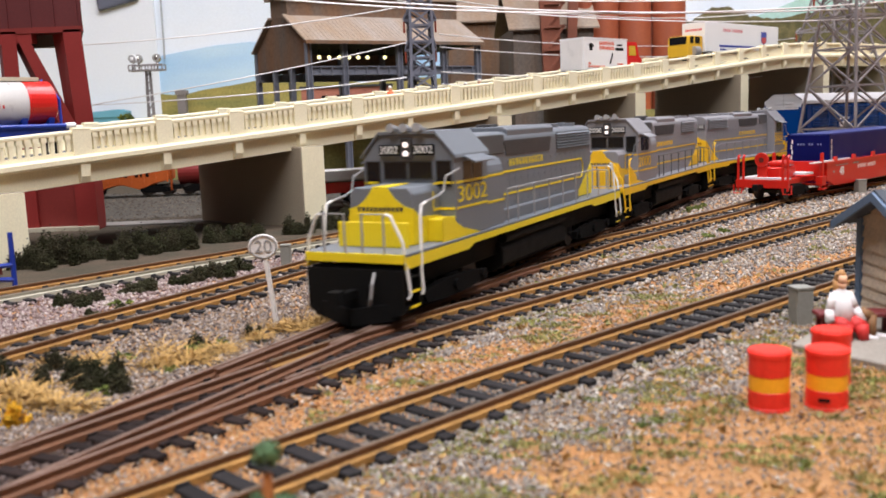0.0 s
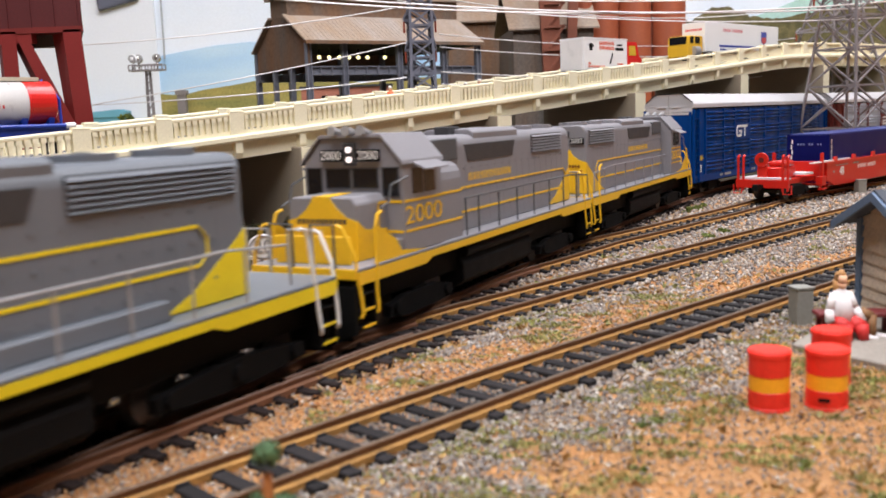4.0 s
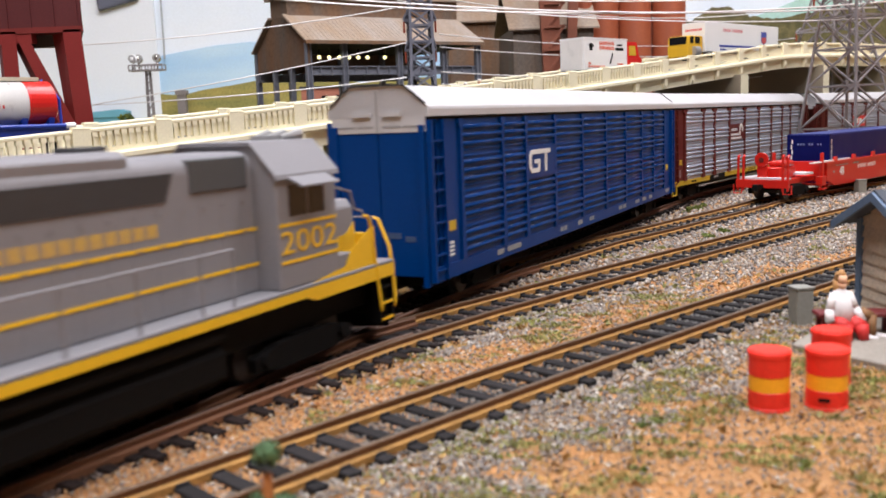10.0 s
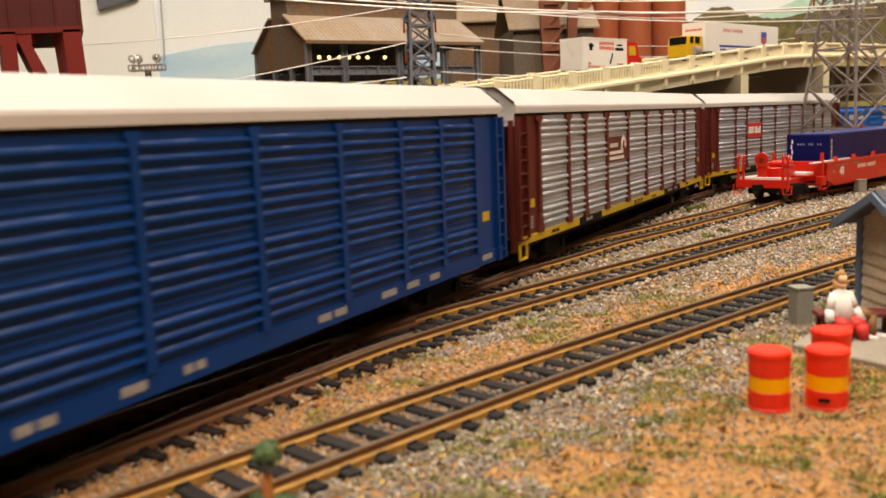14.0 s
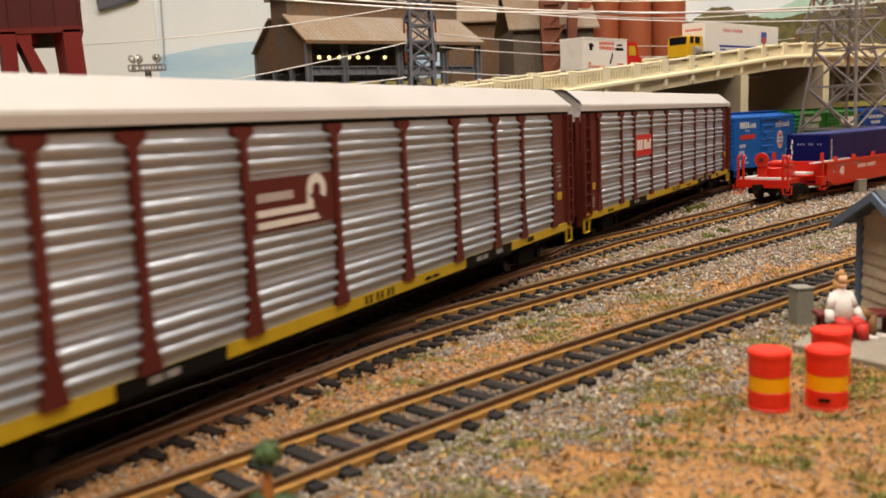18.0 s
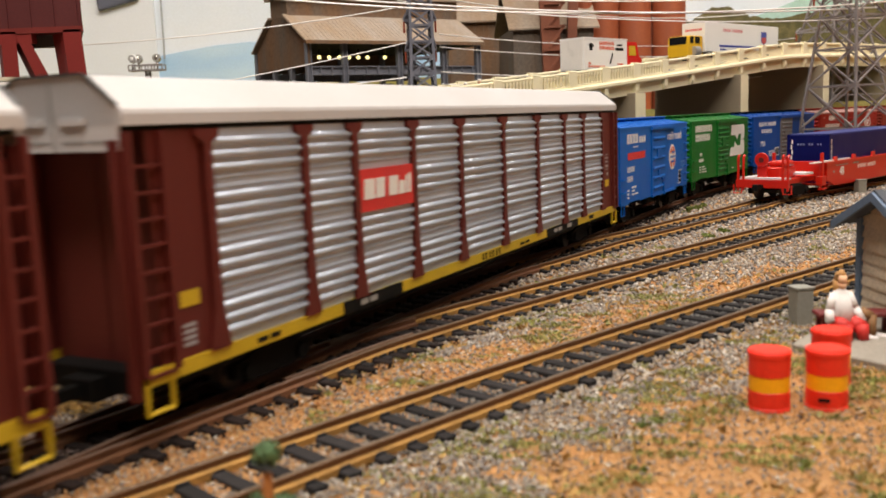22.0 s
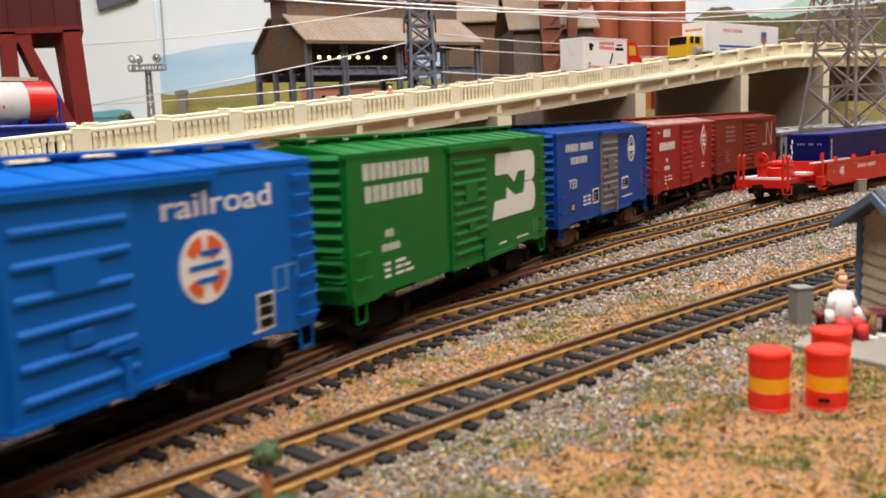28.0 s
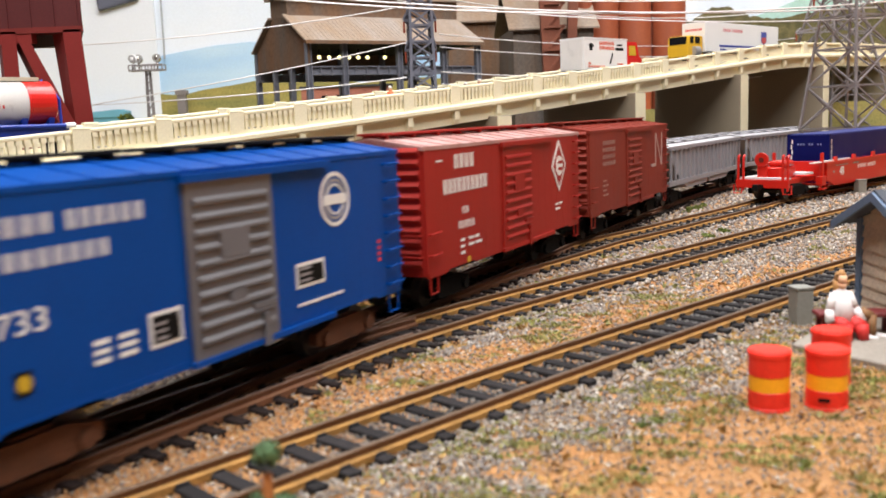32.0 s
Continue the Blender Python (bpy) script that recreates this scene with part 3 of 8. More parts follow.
i_ = 0
for x, y, r, h in ((-124, 235, 9, 7), (-117, 228, 6, 5), (-92, 222, 11, 8), (-84, 213, 8, 6), (-118, 345, 9, 5), (-108, 360, 11, 6), (-96, 374, 12, 7), (-84, 392, 9, 6), (-133, 325, 10, 4),
                   (-70, 252, 5, 4), (-58, 262, 4, 4), (-215, 402, 16, 10), (-196, 424, 15, 12), (-180, 436, 13, 15), (-165, 448, 15, 12), (-150, 464, 16, 12), (-136, 478, 14, 12), (-122, 494, 13, 10), (-108, 508, 13, 9), (-83, 520, 12, 11), (-67, 538, 12, 12), (-52, 552, 12, 12),
                   (-232, 386, 14, 9), (-250, 366, 14, 9), (-270, 345, 16, 9), (-113, 300, 6, 4)):
    i_ += 1
    if y > 380:
        y, h = y - 6, h * 1.05
    foam(x, y, r, h, int(520 * r), 0.34 if y < 300 else 0.5, M_BUSH, "dark green low shrub of clumped foam foliage", i_)
for x, y, r, h in ((-74, 226, 5, 3), (-67, 243, 7, 4), (-63, 250, 6, 4), (-84, 208, 4, 2), (-150, 468, 9, 6), (-160, 455, 7, 4), (-215, 398, 9, 5), (-118, 318, 4, 3), (-88, 240, 4, 3), (-233, 384, 8, 5), (128, 432, 5, 2.5), (140, 448, 5, 2.5), (20, 300, 3, 1.5), (14, 276, 3, 1.5), (-8, 240, 3, 1.5), (60, 150, 4, 1.2), (40, 172, 5, 1.2), (30, 190, 4, 1.0), (85, 190, 5, 2.0), (96, 196, 4, 1.5), (20, 128, 5, 1.5), (50, 122, 5, 1.5), (66, 135, 4, 1.2), (110, 470, 6, 3), (160, 560, 8, 5), (150, 545, 6, 4), (33, 150, 3, 1), (28, 170, 3, 1)):
    i_ += 1
    leaves("weed", x, y, -4.3, r, h, int(45 * r), 0.4 if y < 300 else 0.6, M_OLIVE, "small patch of green weeds on the dirt", "weed", i_)
for x, y, r, n in ((-108, 212, 9, 260), (-100, 206, 7, 160), (-76, 232, 8, 220), (-70, 238, 8, 220), (-64, 245, 6, 150), (-48, 268, 7, 200), (-42, 274, 6, 160), (-36, 280, 6, 120), (-92, 200, 6, 110), (-56, 258, 5, 100), (-84, 196, 6, 90), (-30, 300, 8, 140), (-20, 318, 8, 120)):
    i_ += 1
    straw(x, y, r * 0.85, int(n * 2.4), i_, 5.0)
for x, y, n in ((-95, 187, 1900), (148, 305, 160), (152, 312, 120)):
    i_ += 1
    leaves("flowering_weed", x, y, -4.3, 4.0, 6.0, n, 0.45, M_FLOWER, "bright yellow flowering weed beside the track", "flower", i_)

M_YARDST = gravel("yard_rubble_brown", [(0.09, 0.075, 0.055), (0.06, 0.05, 0.04), (0.12, 0.1, 0.08), (0.08, 0.07, 0.06), (0.18, 0.15, 0.12)])
gy = np.random.default_rng(71)
YARD = np.column_stack([gy.uniform(-340, 60, 5200), gy.uniform(600, 900, 5200)])
stones("yard_rubble", YARD, 1.3, -4.0, M_YARDST, "dark rubble and dirt strewn over the yard", 72)

rw = random.Random(17)
for j in range(26):
    u = rw.uniform(-70, 150)
    xw, yw, hw_ = on_line(MAIN, u, -rw.uniform(22, 62))
    if rw.random() < 0.5:
        leaves("weed", float(xw), float(yw), -4.2, rw.uniform(2.5, 5), rw.uniform(1.5, 3.5), 150, 0.4, M_OLIVE if j % 3 else M_BUSH, "small patch of green weeds on the ballast", "weed", 400 + j)
    else:
        straw(float(xw), float(yw), rw.uniform(4, 8), 130, 500 + j)

# low moss and fine grass in drifts over the dirt
def moss(n, seed, y0, y1, material, size, cover, name, label):
    g = np.random.default_rng(seed)
    P = scatter(y0, y1, n / (0.6 * (y1 * y1 - y0 * y0)) / 1.1 * 8, seed)
    a = away(P, LINE_A)
    f = patchy(P, 26, seed) + 0.7 * patchy(P, 8, seed + 1)
    d = np.min(np.abs([away(P, L) for L in (LINE_A, LINE_B, main_plan, LINE_D)]), 0)
    P = P[(f > cover) & (d > 11) & ((a > 11) | (a < -11)) & (P[:, 0] > -30)][:n]
    v, fc = [], []
    for x, y in P:
        u = g.normal(0, 1, 3) * size
        w = g.normal(0, 1, 3) * size * 0.6
        u[2] = abs(u[2]) + 0.2 * size
        c = np.array([x, y, -3.5 + g.uniform(-0.2, 0.25)])
        o = len(v)
        v += [c - w, c + w, c + u]
        fc.append((o, o + 1, o + 2))
    return tagged(pieces(name, v, fc, material), label, "grass", kind="stuff")


M_MOSS = mat("dull_moss", (0.2, 0.22, 0.055), 0.9, 0.0, 0.3, 300, 0.0, 900, isl=0.35, tint=(0.28, 0.26, 0.08))
moss(20000, 301, 105, 300, M_MOSS, 0.4, 0.5, "moss", "patches of dull green moss and fine grass on the dirt")
moss(5000, 303, 250, 520, M_MOSS, 0.8, 0.95, "moss", "patches of dull green moss between the tracks")
moss(2600, 305, 105, 330, M_STRAW, 0.7, 0.3, "straw_litter", "pale straw litter strewn over the dirt")

# small twigs and chips on the dirt
rnd = random.Random(8)
for j in range(26):
    y = rnd.uniform(125, 260)
    x = rnd.uniform(0.05, 0.42) * y
    l = rnd.uniform(1.2, 4)
    tw = part("twig", one(lambda b: [cyl(b, (0, 0, 0), (l * 0.5, 0.3, 0.2), 0.16, 5), cyl(b, (l * 0.5, 0.3, 0.2), (l, -0.1, 0.05), 0.12, 5)]), rnd.choice((M_STRAW, M_TIEB, M_STRAW)))
    tagged(tw, "short dry twig lying on the dirt", "twig", "twigs on the dirt")
    tw.matrix_basis = pose(x * K, y * K, -3.6 * K, 0, 0, rnd.uniform(0, 360))


# ---- the train's way ----
SPEED_T, SPEED_V = (0, 8, 16, 24, 32), (63.1, 63.0, 65.3, 67.0, 67.6)
TT = np.linspace(0, 32, 641)
GONE = np.concatenate([[0], np.cumsum(np.interp(TT[:-1] + 0.025, SPEED_T, SPEED_V) * 0.05)])


def on_train(s_mid, base, t):
    """The pose at t seconds of a vehicle whose middle starts at s_mid and whose bogies stand base apart."""
    s = s_mid - np.interp(t, TT, GONE)
    (x1, y1, _), (x2, y2, _) = on_line(MAIN, s - base / 2), on_line(MAIN, s + base / 2)
    return pose((x1 + x2) / 2 * K, (y1 + y2) / 2 * K, 0, 0, 0, math.degrees(math.atan2(y1 - y2, x1 - x2)))


RIDERS = []
M_GLASS = mat("dark_cab_glass", (0.008, 0.008, 0.009), 0.2, 0.0, 0.1, 50, 0.0, 500, spec=0.3)
M_LOGREY = mat("locomotive_grey", (0.155, 0.172, 0.195), 0.42, 0.0, 0.07, 60, 0.04, 1800, spec=0.35)
M_LOGREYB = mat("neutral_locomotive_grey", (0.232, 0.228, 0.245), 0.45, 0.0, 0.07, 60, 0.04, 1800, spec=0.35)
M_FILTER = mat("filter_hatch_grey", (0.075, 0.08, 0.085), 0.5, 0.0, 0.1, 60, 0.04, 1800)
M_GRILLE = mat("grille_grey", (0.045, 0.045, 0.048), 0.5, 0.1, 0.15, 300, 0.1, 2500)
M_LEMON = mat("lemon_yellow", (0.8, 0.62, 0.006), 0.45, 0.0, 0.08, 90, 0.03, 2000)
M_AMBER = mat("amber_yellow", (0.82, 0.49, 0.01), 0.45, 0.0, 0.08, 90, 0.03, 2000)
M_LAMP = glow("headlight_glow", (1.0, 0.9, 0.84), 1.15)
M_BLACK = mat("matt_black", (0.005, 0.005, 0.005), 0.65, 0.0, 0.2, 200, 0.05, 2000, spec=0.15)
M_DECALW = mat("lettering_white", (0.78, 0.78, 0.76), 0.5, 0.0, 0.06, 300, 0.0, 2500)
M_STENCIL = mat("faded_stencil_grey", (0.34, 0.32, 0.33), 0.6, 0.0, 0.1, 300, 0.0, 2500)
M_DECALR = mat("lettering_red", (0.62, 0.03, 0.03), 0.5, 0.0, 0.06, 300, 0.0, 2500)
M_RAILING = mat("handrail_grey", (0.36, 0.36, 0.36), 0.4, 0.2, 0.1, 300, 0.0, 2000)
M_BLUE = mat("rack_blue", (0.0005, 0.04, 0.2), 0.38, 0.0, 0.1, 40, 0.04, 1500, spec=0.16)
M_RACKW = mat("rack_roof_white", (0.53, 0.53, 0.55), 0.45, 0.0, 0.05, 25, 0.03, 1500, tint=(0.49, 0.48, 0.485), spec=0.3)
M_RACKB = mat("rack_brown", (0.12, 0.02, 0.016), 0.5, 0.0, 0.15, 60, 0.05, 1800, spec=0.25)
M_GALV = mat("galvanised_rack_panel", (0.5, 0.57, 0.68), 0.42, 0.4, 0.1, 70, 0.06, 1500)
M_RACKY = mat("sill_yellow", (0.6, 0.4, 0.02), 0.5, 0.0, 0.15, 120, 0.04, 2000)
M_PKBLUE = mat("boxcar_sky_blue", (0.0005, 0.115, 0.48), 0.5, 0.0, 0.08, 50, 0.03, 1800, spec=0.15)
M_BNGREEN = mat("boxcar_green", (0.002, 0.15, 0.02), 0.45, 0.0, 0.12, 50, 0.03, 1800, spec=0.25)
M_GSBLUE = mat("boxcar_deep_blue", (0.001, 0.058, 0.3), 0.44, 0.0, 0.1, 50, 0.03, 1800, spec=0.15)
M_DOORGREY = mat("door_grey", (0.15, 0.15, 0.165), 0.45, 0.1, 0.12, 90, 0.04, 1800)
M_ELRED = mat("boxcar_red", (0.34, 0.02, 0.014), 0.5, 0.0, 0.12, 50, 0.03, 1800, spec=0.2)
M_CNBROWN = mat("boxcar_brown", (0.24, 0.034, 0.021), 0.55, 0.0, 0.18, 50, 0.04, 1800, spec=0.2)
M_HOPPER = mat("hopper_grey", (0.34, 0.34, 0.37), 0.5, 0.1, 0.12, 50, 0.05, 1800)
M_RUST = mat("rusty_truck", (0.17, 0.065, 0.03), 0.8, 0.0, 0.35, 200, 0.2, 2500)


def lettering(parent, text, x, y, z, size, material, out=1, name="road_number", label=""):
    """Raised letters on a side face (out = +1 or -1: which side), read from outside; x is the middle."""
    cu = bpy.data.curves.new(name, "FONT")
    cu.body, cu.size, cu.extrude, cu.align_x, cu.align_y = text, size * K, 0.00008, "CENTER", "CENTER"
    tmp = new(name, cu)
    me = bpy.data.meshes.new_from_object(tmp.evaluated_get(bpy.context.evaluated_depsgraph_get()))
    bpy.data.objects.remove(tmp)
    me.materials.clear()
    me.materials.append(material)
    ob = new(name, me)
    ob.parent = parent
    ob.matrix_basis = pose(x * K, y * K, z * K, 90, 0, 180 if out > 0 else 0)
    if label:
        tagged(ob, label)
    return ob


def name_bars(parent, rows, y, material, label="", name="name_bar", t=0.12, solid=False, weight=0.2):
    """Company lettering as plain upright bars, two to a letter: (x of the left end as read from outside, z, length, height, letters)."""
    d = 1 if y > 0 else -1
    for x, z, l, h, n in rows:
        p = l / n
        for i in range(n):
            for u0, u1 in (((0.06, 0.94),) if solid else ((0.1, 0.1 + weight), (0.52, 0.52 + weight))):
                u = x - d * (i + u0) * p, x - d * (i + u1) * p
                part(name, one(box, min(u), max(u), *sorted((y, y + d * t)), z, z + h), material, parent, label)


def dashes(parent, rows, y, material, label="", name="data_bar", t=0.1):
    """Small print as plain bars, one to a word: (x of the left end as read from outside, z, length, height, words)."""
    d = 1 if y > 0 else -1
    for x, z, l, h, n in rows:
        p = l / n
        for i in range(n):
            u = x - d * i * p, x - d * (i + 0.78) * p
            part(name, one(box, min(u), max(u), *sorted((y, y + d * t)), z, z + h), material, parent, label)


def truck(parent, x, wheels=2, pitch=20.0, r=5.0, wide=29.0, frame=M_TRUCK):
    """A bogie: two side frames with journal boxes, a bolster, and wheelsets on their axles."""
    t = part("bogie_frame", one(lambda bm: [
        [prism(bm, [(-pitch * (wheels - 1) / 2 - 4, 3.6), (-pitch * (wheels - 1) / 2 - 4, 6.6), (-pitch / 3, 8.4), (pitch / 3, 8.4), (pitch * (wheels - 1) / 2 + 4, 6.6), (pitch * (wheels - 1) / 2 + 4, 3.6), (pitch / 3, 2.4), (-pitch / 3, 2.4)], "y", s * wide / 2 - 1.2, s * wide / 2 + 1.2) for s in (-1, 1)],
        box(bm, -4, 4, -wide / 2, wide / 2, 5, 9)]), frame, parent)
    t.location = (x * K, 0, 0)
    for i in range(wheels):
        u = (i - (wheels - 1) / 2) * pitch
        bm = bmesh.new()
        for s in (-1, 1):
            cyl(bm, (u, s * 7.2, r), (u, s * 9.6, r), r, 16)
            cyl(bm, (u, s * 7.0, r), (u, s * 7.6, r), r + 0.6, 16)
        cyl(bm, (u, -wide / 2, r), (u, wide / 2, r), 1.2, 6)
        part("wheelset", bm, M_STEELWHEEL, t)
        for s in (-1, 1):
            part("journal_box", one(cyl, (u, s * (wide / 2 + 1.0), r), (u, s * (wide / 2 + 2.2), r), 1.9, 8), frame, t)
    return t


def coupler(parent, x, d):
    bm = one(lambda b: [box(b, x, x + d * 7, -1.2, 1.2, 7.6, 10), box(b, x + d * 6.5, x + d * 10.5, -2.6, 1.0, 7.0, 10.8)])
    part("coupler", bm, M_BLACK, parent)


def stripe_box(x0, x1, z0, z1, w, y):
    """Two lining stripes with a rounded end at x1, on the face at y."""
    bm = bmesh.new()
    d = 1 if x1 > x0 else -1
    yy = sorted((y, y + math.copysign(0.15, y)))
    c = 3.0
    box(bm, x0, x1 - d * c, *yy, z1 - w, z1)
    box(bm, x0, x1 - d * c, *yy, z0, z0 + w)
    bar(bm, (x1 - d * c, sum(yy) / 2, z1 - w / 2), (x1 - w / 2 * d, sum(yy) / 2, z1 - c), w, 0.15)
    bar(bm, (x1 - d * c, sum(yy) / 2, z0 + w / 2), (x1 - w / 2 * d, sum(yy) / 2, z0 + c), w, 0.15)
    box(bm, x1 - d * w, x1, *yy, z0 + c - 0.3, z1 - c + 0.3)
    return bm


def wire(pts, r=0.45, seg=6):
    return one(tube, pts, r, seg)


def locomotive(name, s_mid, P, nose, cab, hood, number, paint, yellow, wheels, pitch, bases, label, flip=False, beam=14.0, rails_m=M_RAILING, blister=(0, 0), lamps=True, lines=(26.9, 35.4), hood_lines=(26.6, 35.4), end=5, name_at=(16.5, 38, 37.0), intake=(-22.5, 16.5), rad=(-77, -43), filt=(23.7, 41.9), wedge=(11, 2.5, 22.2)):
    """A road-switcher diesel. x runs forward; P: half length of the platform; nose, cab, hood: (back, front) x ranges."""
    e = thing(name, 0, 0, 0, 0, label, "locomotive", "diesel locomotives of the train")
    hw, W = 10.6, 17.2
    # running board and black underframe
    part("underframe", one(lambda b: [box(b, -P + 2, P - 2, -12, 12, 9, 16), box(b, -P, -P + 4, -15, 15, 5.5, 16.5), box(b, P - 4, P, -15, 15, 5.5, 16.5)]), M_UNDER, e, bevel=0.3)
    part("running_board", one(box, -P, P, -W, W, 19.6, 20.6), paint, e, bevel=0.2)
    for s in (-1, 1):
        bm = bmesh.new()
        prism(bm, [(-P, 16.2), (-P * 0.62, 16.2), (-P * 0.58, 17.6), (P * 0.58, 17.6), (P * 0.62, 16.2), (P, 16.2), (P, 19.6), (-P, 19.6)], "y", s * (W - 0.8), s * W)
        part("side_sill", bm, yellow, e, "yellow painted side sill")
    for d in (-1, 1):
        bm = one(box, d * P, d * (P + 0.9), -W + 0.5, W - 0.5, 17.8, 20.4)
        part("end_sill", bm, yellow, e, "yellow end sill")
        bm = one(lambda b: [prism(b, [(-16, 3.2), (-8, 1.2), (8, 1.2), (16, 3.2), (16.4, 15.8), (-16.4, 15.8)], "x", d * (P - 0.5), d * (P + 1.2)), bar(b, (d * P, -14, 4), (d * (P + 4), 0, 2), 1.0, 5), bar(b, (d * P, 14, 4), (d * (P + 4), 0, 2), 1.0, 5)])
        part("plow_pilot", bm, M_BLACK, e)
        coupler(e, d * (P + 1), d)
        for s in (-1, 1):
            st = part("step_well", one(lambda b: [box(b, d * (P - 8), d * (P - 0.2), s * 13.6, s * 14.4, 4, 16.4), box(b, d * (P - 8), d * (P - 7.4), s * 13, s * 17, 4, 16.4)]), M_BLACK, e)
            for z in (4.6, 9.0, 13.2):
                tread = part("step_tread", one(box, d * (P - 7.4), d * (P - 0.6), s * 14.4, s * 17.0, z, z + 0.5), M_BLACK, st)
                if z < 12:
                    part("step_edge", one(box, d * (P - 7.2), d * (P - 1.4), s * 17.0, s * 17.3, z, z + 0.65), yellow, tread, "thin yellow edge of the step")
    # long hood with chamfered top edges
    x0, x1 = hood
    sec = [(-hw, 20.6), (-hw, 48.9), (-hw + 0.35, 50.3), (-hw + 1.2, 51.5), (-hw + 2.6, 52.2), (-hw + 4.5, 52.5), (hw - 4.5, 52.5), (hw - 2.6, 52.2), (hw - 1.2, 51.5), (hw - 0.35, 50.3), (hw, 48.9), (hw, 20.6)]
    h = part("long_hood", one(prism, sec, "x", x0, x1), paint, e, bevel=0.35)
    # tapering yellow panels on the hood's free end
    for s in (-1, 1):
        part("hood_end_chevron", one(prism, [(x0 - 0.1, 21), (x0 + 26, 21), (x0 + 17, 24.6), (x0 + 8, 30.2), (x0 - 0.1, 35.6)], "y", s * hw, s * (hw + 0.18)), yellow, e, "yellow wedge on the hood side")
    part("hood_end_panel", one(prism, [(-hw, 21), (hw, 21), (hw, 35.4), (7, 36.6), (4.2, 38.6), (2.8, 41.2), (-2.8, 41.2), (-4.2, 38.6), (-7, 36.6), (-hw, 35.4)], "x", x0 - 0.2, x0), yellow, e, "yellow chevron on the hood end")
    door = part("hood_end_door", one(box, x0 - 0.5, x0 - 0.2, -4, 4, 21.5, 31), yellow, e, bevel=0.12)
    part("door_hinge", one(cyl, (x0 - 0.6, -4.2, 23), (x0 - 0.6, -4.2, 30), 0.25, 6), yellow, door)
    for j in range(11):
        part("end_lettering_bar", one(box, x0 - 0.62, x0 - 0.5, -7.4 + j * 1.4, -6.5 + j * 1.4, 33.0, 34.2), M_RACKB, e)
    # vertical panel joints and latches on the hood doors
    seam = shared("door_seam", one(box, 0, 0.14, -0.04, 0.04, 22, 44.5), paint)
    latch = shared("door_latch", one(box, 1.0, 1.8, -0.25, 0.25, 0, 0.6), paint)
    for u in np.arange(x0 + 9, x1 - 4, 6.4):
        for me, name_, z in ((seam, "door_seam", 0), (latch, "door_latch", 26), (latch, "door_latch", 34.5), (latch, "door_latch", 41)):
            ob = new(name_, me)
            ob.parent, ob.location = h, (u * K, (-1 if flip else 1) * hw * K, z * K)
    # louvred radiator section at the free end
    rx0, rx1 = rad
    for s in (-1, 1):
        g = part("radiator_grille", one(box, rx0, rx1, s * hw, s * (hw + 0.15), 43.4, 50.6), M_GRILLE, e, "dark louvred radiator grille")
        for z in np.arange(43.8, 50.4, 1.15):
            part("louvre", one(prism, [(s * (hw + 0.15), z), (s * (hw + 0.95), z), (s * (hw + 0.15), z + 0.75)], "x", rx0 + 0.2, rx1 - 0.2), paint, g)
        a0, a1 = intake
        part("filter_hatch", one(box, *filt, s * (hw - 3), s * (hw + 0.5), 44.6, 51.6), M_FILTER, e, "dark grey filter hatch behind the cab", bevel=0.3)
        part("air_intake", one(prism, [(a0, 43.6), (a1, 43.6), (a1 + 2.5, 49.2), (a0 - 2.5, 49.2)], "y", s * hw, s * (hw + 0.25)), M_GRILLE, e, "dark central air intake")
    # dynamic brake hatch, fans and exhaust on the roof
    if blister[1] > blister[0]:
        part("brake_hatch", one(prism, [(-hw + 0.8, 50.5), (-hw + 0.6, 53.0), (-hw + 2.6, 54.2), (hw - 2.6, 54.2), (hw - 0.6, 53.0), (hw - 0.8, 50.5)], "x", *blister), paint, e, bevel=0.3)
    for u in np.linspace(x0 + 12, x0 + (x1 - x0) * 0.42, 3):
        part("roof_fan", one(lambda b: [cyl(b, (u, 0, 52.2), (u, 0, 53.9), 6.6, 24), cyl(b, (u, 0, 53.9), (u, 0, 54.2), 2.0, 10)]), paint, e)
    part("exhaust_stack", one(box, x1 - 42, x1 - 34, -3, 3, 52.3, 55.2), M_GRILLE, e, bevel=0.3)
    # lining stripes, lettering bars
    for s in (-1, 1):
        part("lining_stripe", stripe_box(x1 + 0.5, x0 + end, *hood_lines, 0.75, s * (hw + 0.02)), yellow, e, "yellow lining stripe")
    na, nl, nz = name_at
    side = -1 if flip else 1
    name_bars(e, [(side * na if not flip else na - nl, nz, nl, 2.6, 11)], side * (hw + 0.02), yellow, "yellow company lettering as plain bars")
    # cab
    c0, c1 = cab
    cw = 16.6
    csec = [(-cw, 20.6), (-cw, 46.2), (-cw + 6.5, 53.6), (cw - 6.5, 53.6), (cw, 46.2), (cw, 20.6)]
    cb = part("cab", one(prism, csec, "x", c0, c1), paint, e, bevel=0.35)
    roof = [(-cw - 0.7, 45.8), (-cw - 0.4, 46.9), (-cw + 6.4, 54.4), (cw - 6.4, 54.4), (cw + 0.4, 46.9), (cw + 0.7, 45.8), (cw - 6.2, 53.5), (-cw + 6.2, 53.5)]
    part("cab_roof", one(prism, roof, "x", c0 - 0.5, c1 + 0.8), paint, e)
    for s in (-1, 1):
        cm = (c0 + c1) / 2
        for a, b2 in ((cm - 7.5, cm - 0.6), (cm + 0.3, cm + 6.5)):
            part("side_window", one(box, a, b2, s * cw, s * (cw + 0.12), 37.2, 44.4), M_GLASS, cb, "dark cab window glass")
        bm = one(prism, [(s * cw, 46.6), (s * (cw + 4.6), 44.4), (s * (cw + 4.6), 44.0), (s * cw, 46.0)], "x", cm - 8.2, cm + 7)
        part("sun_visor", bm, paint, cb, "tilted sun visor over the cab window")
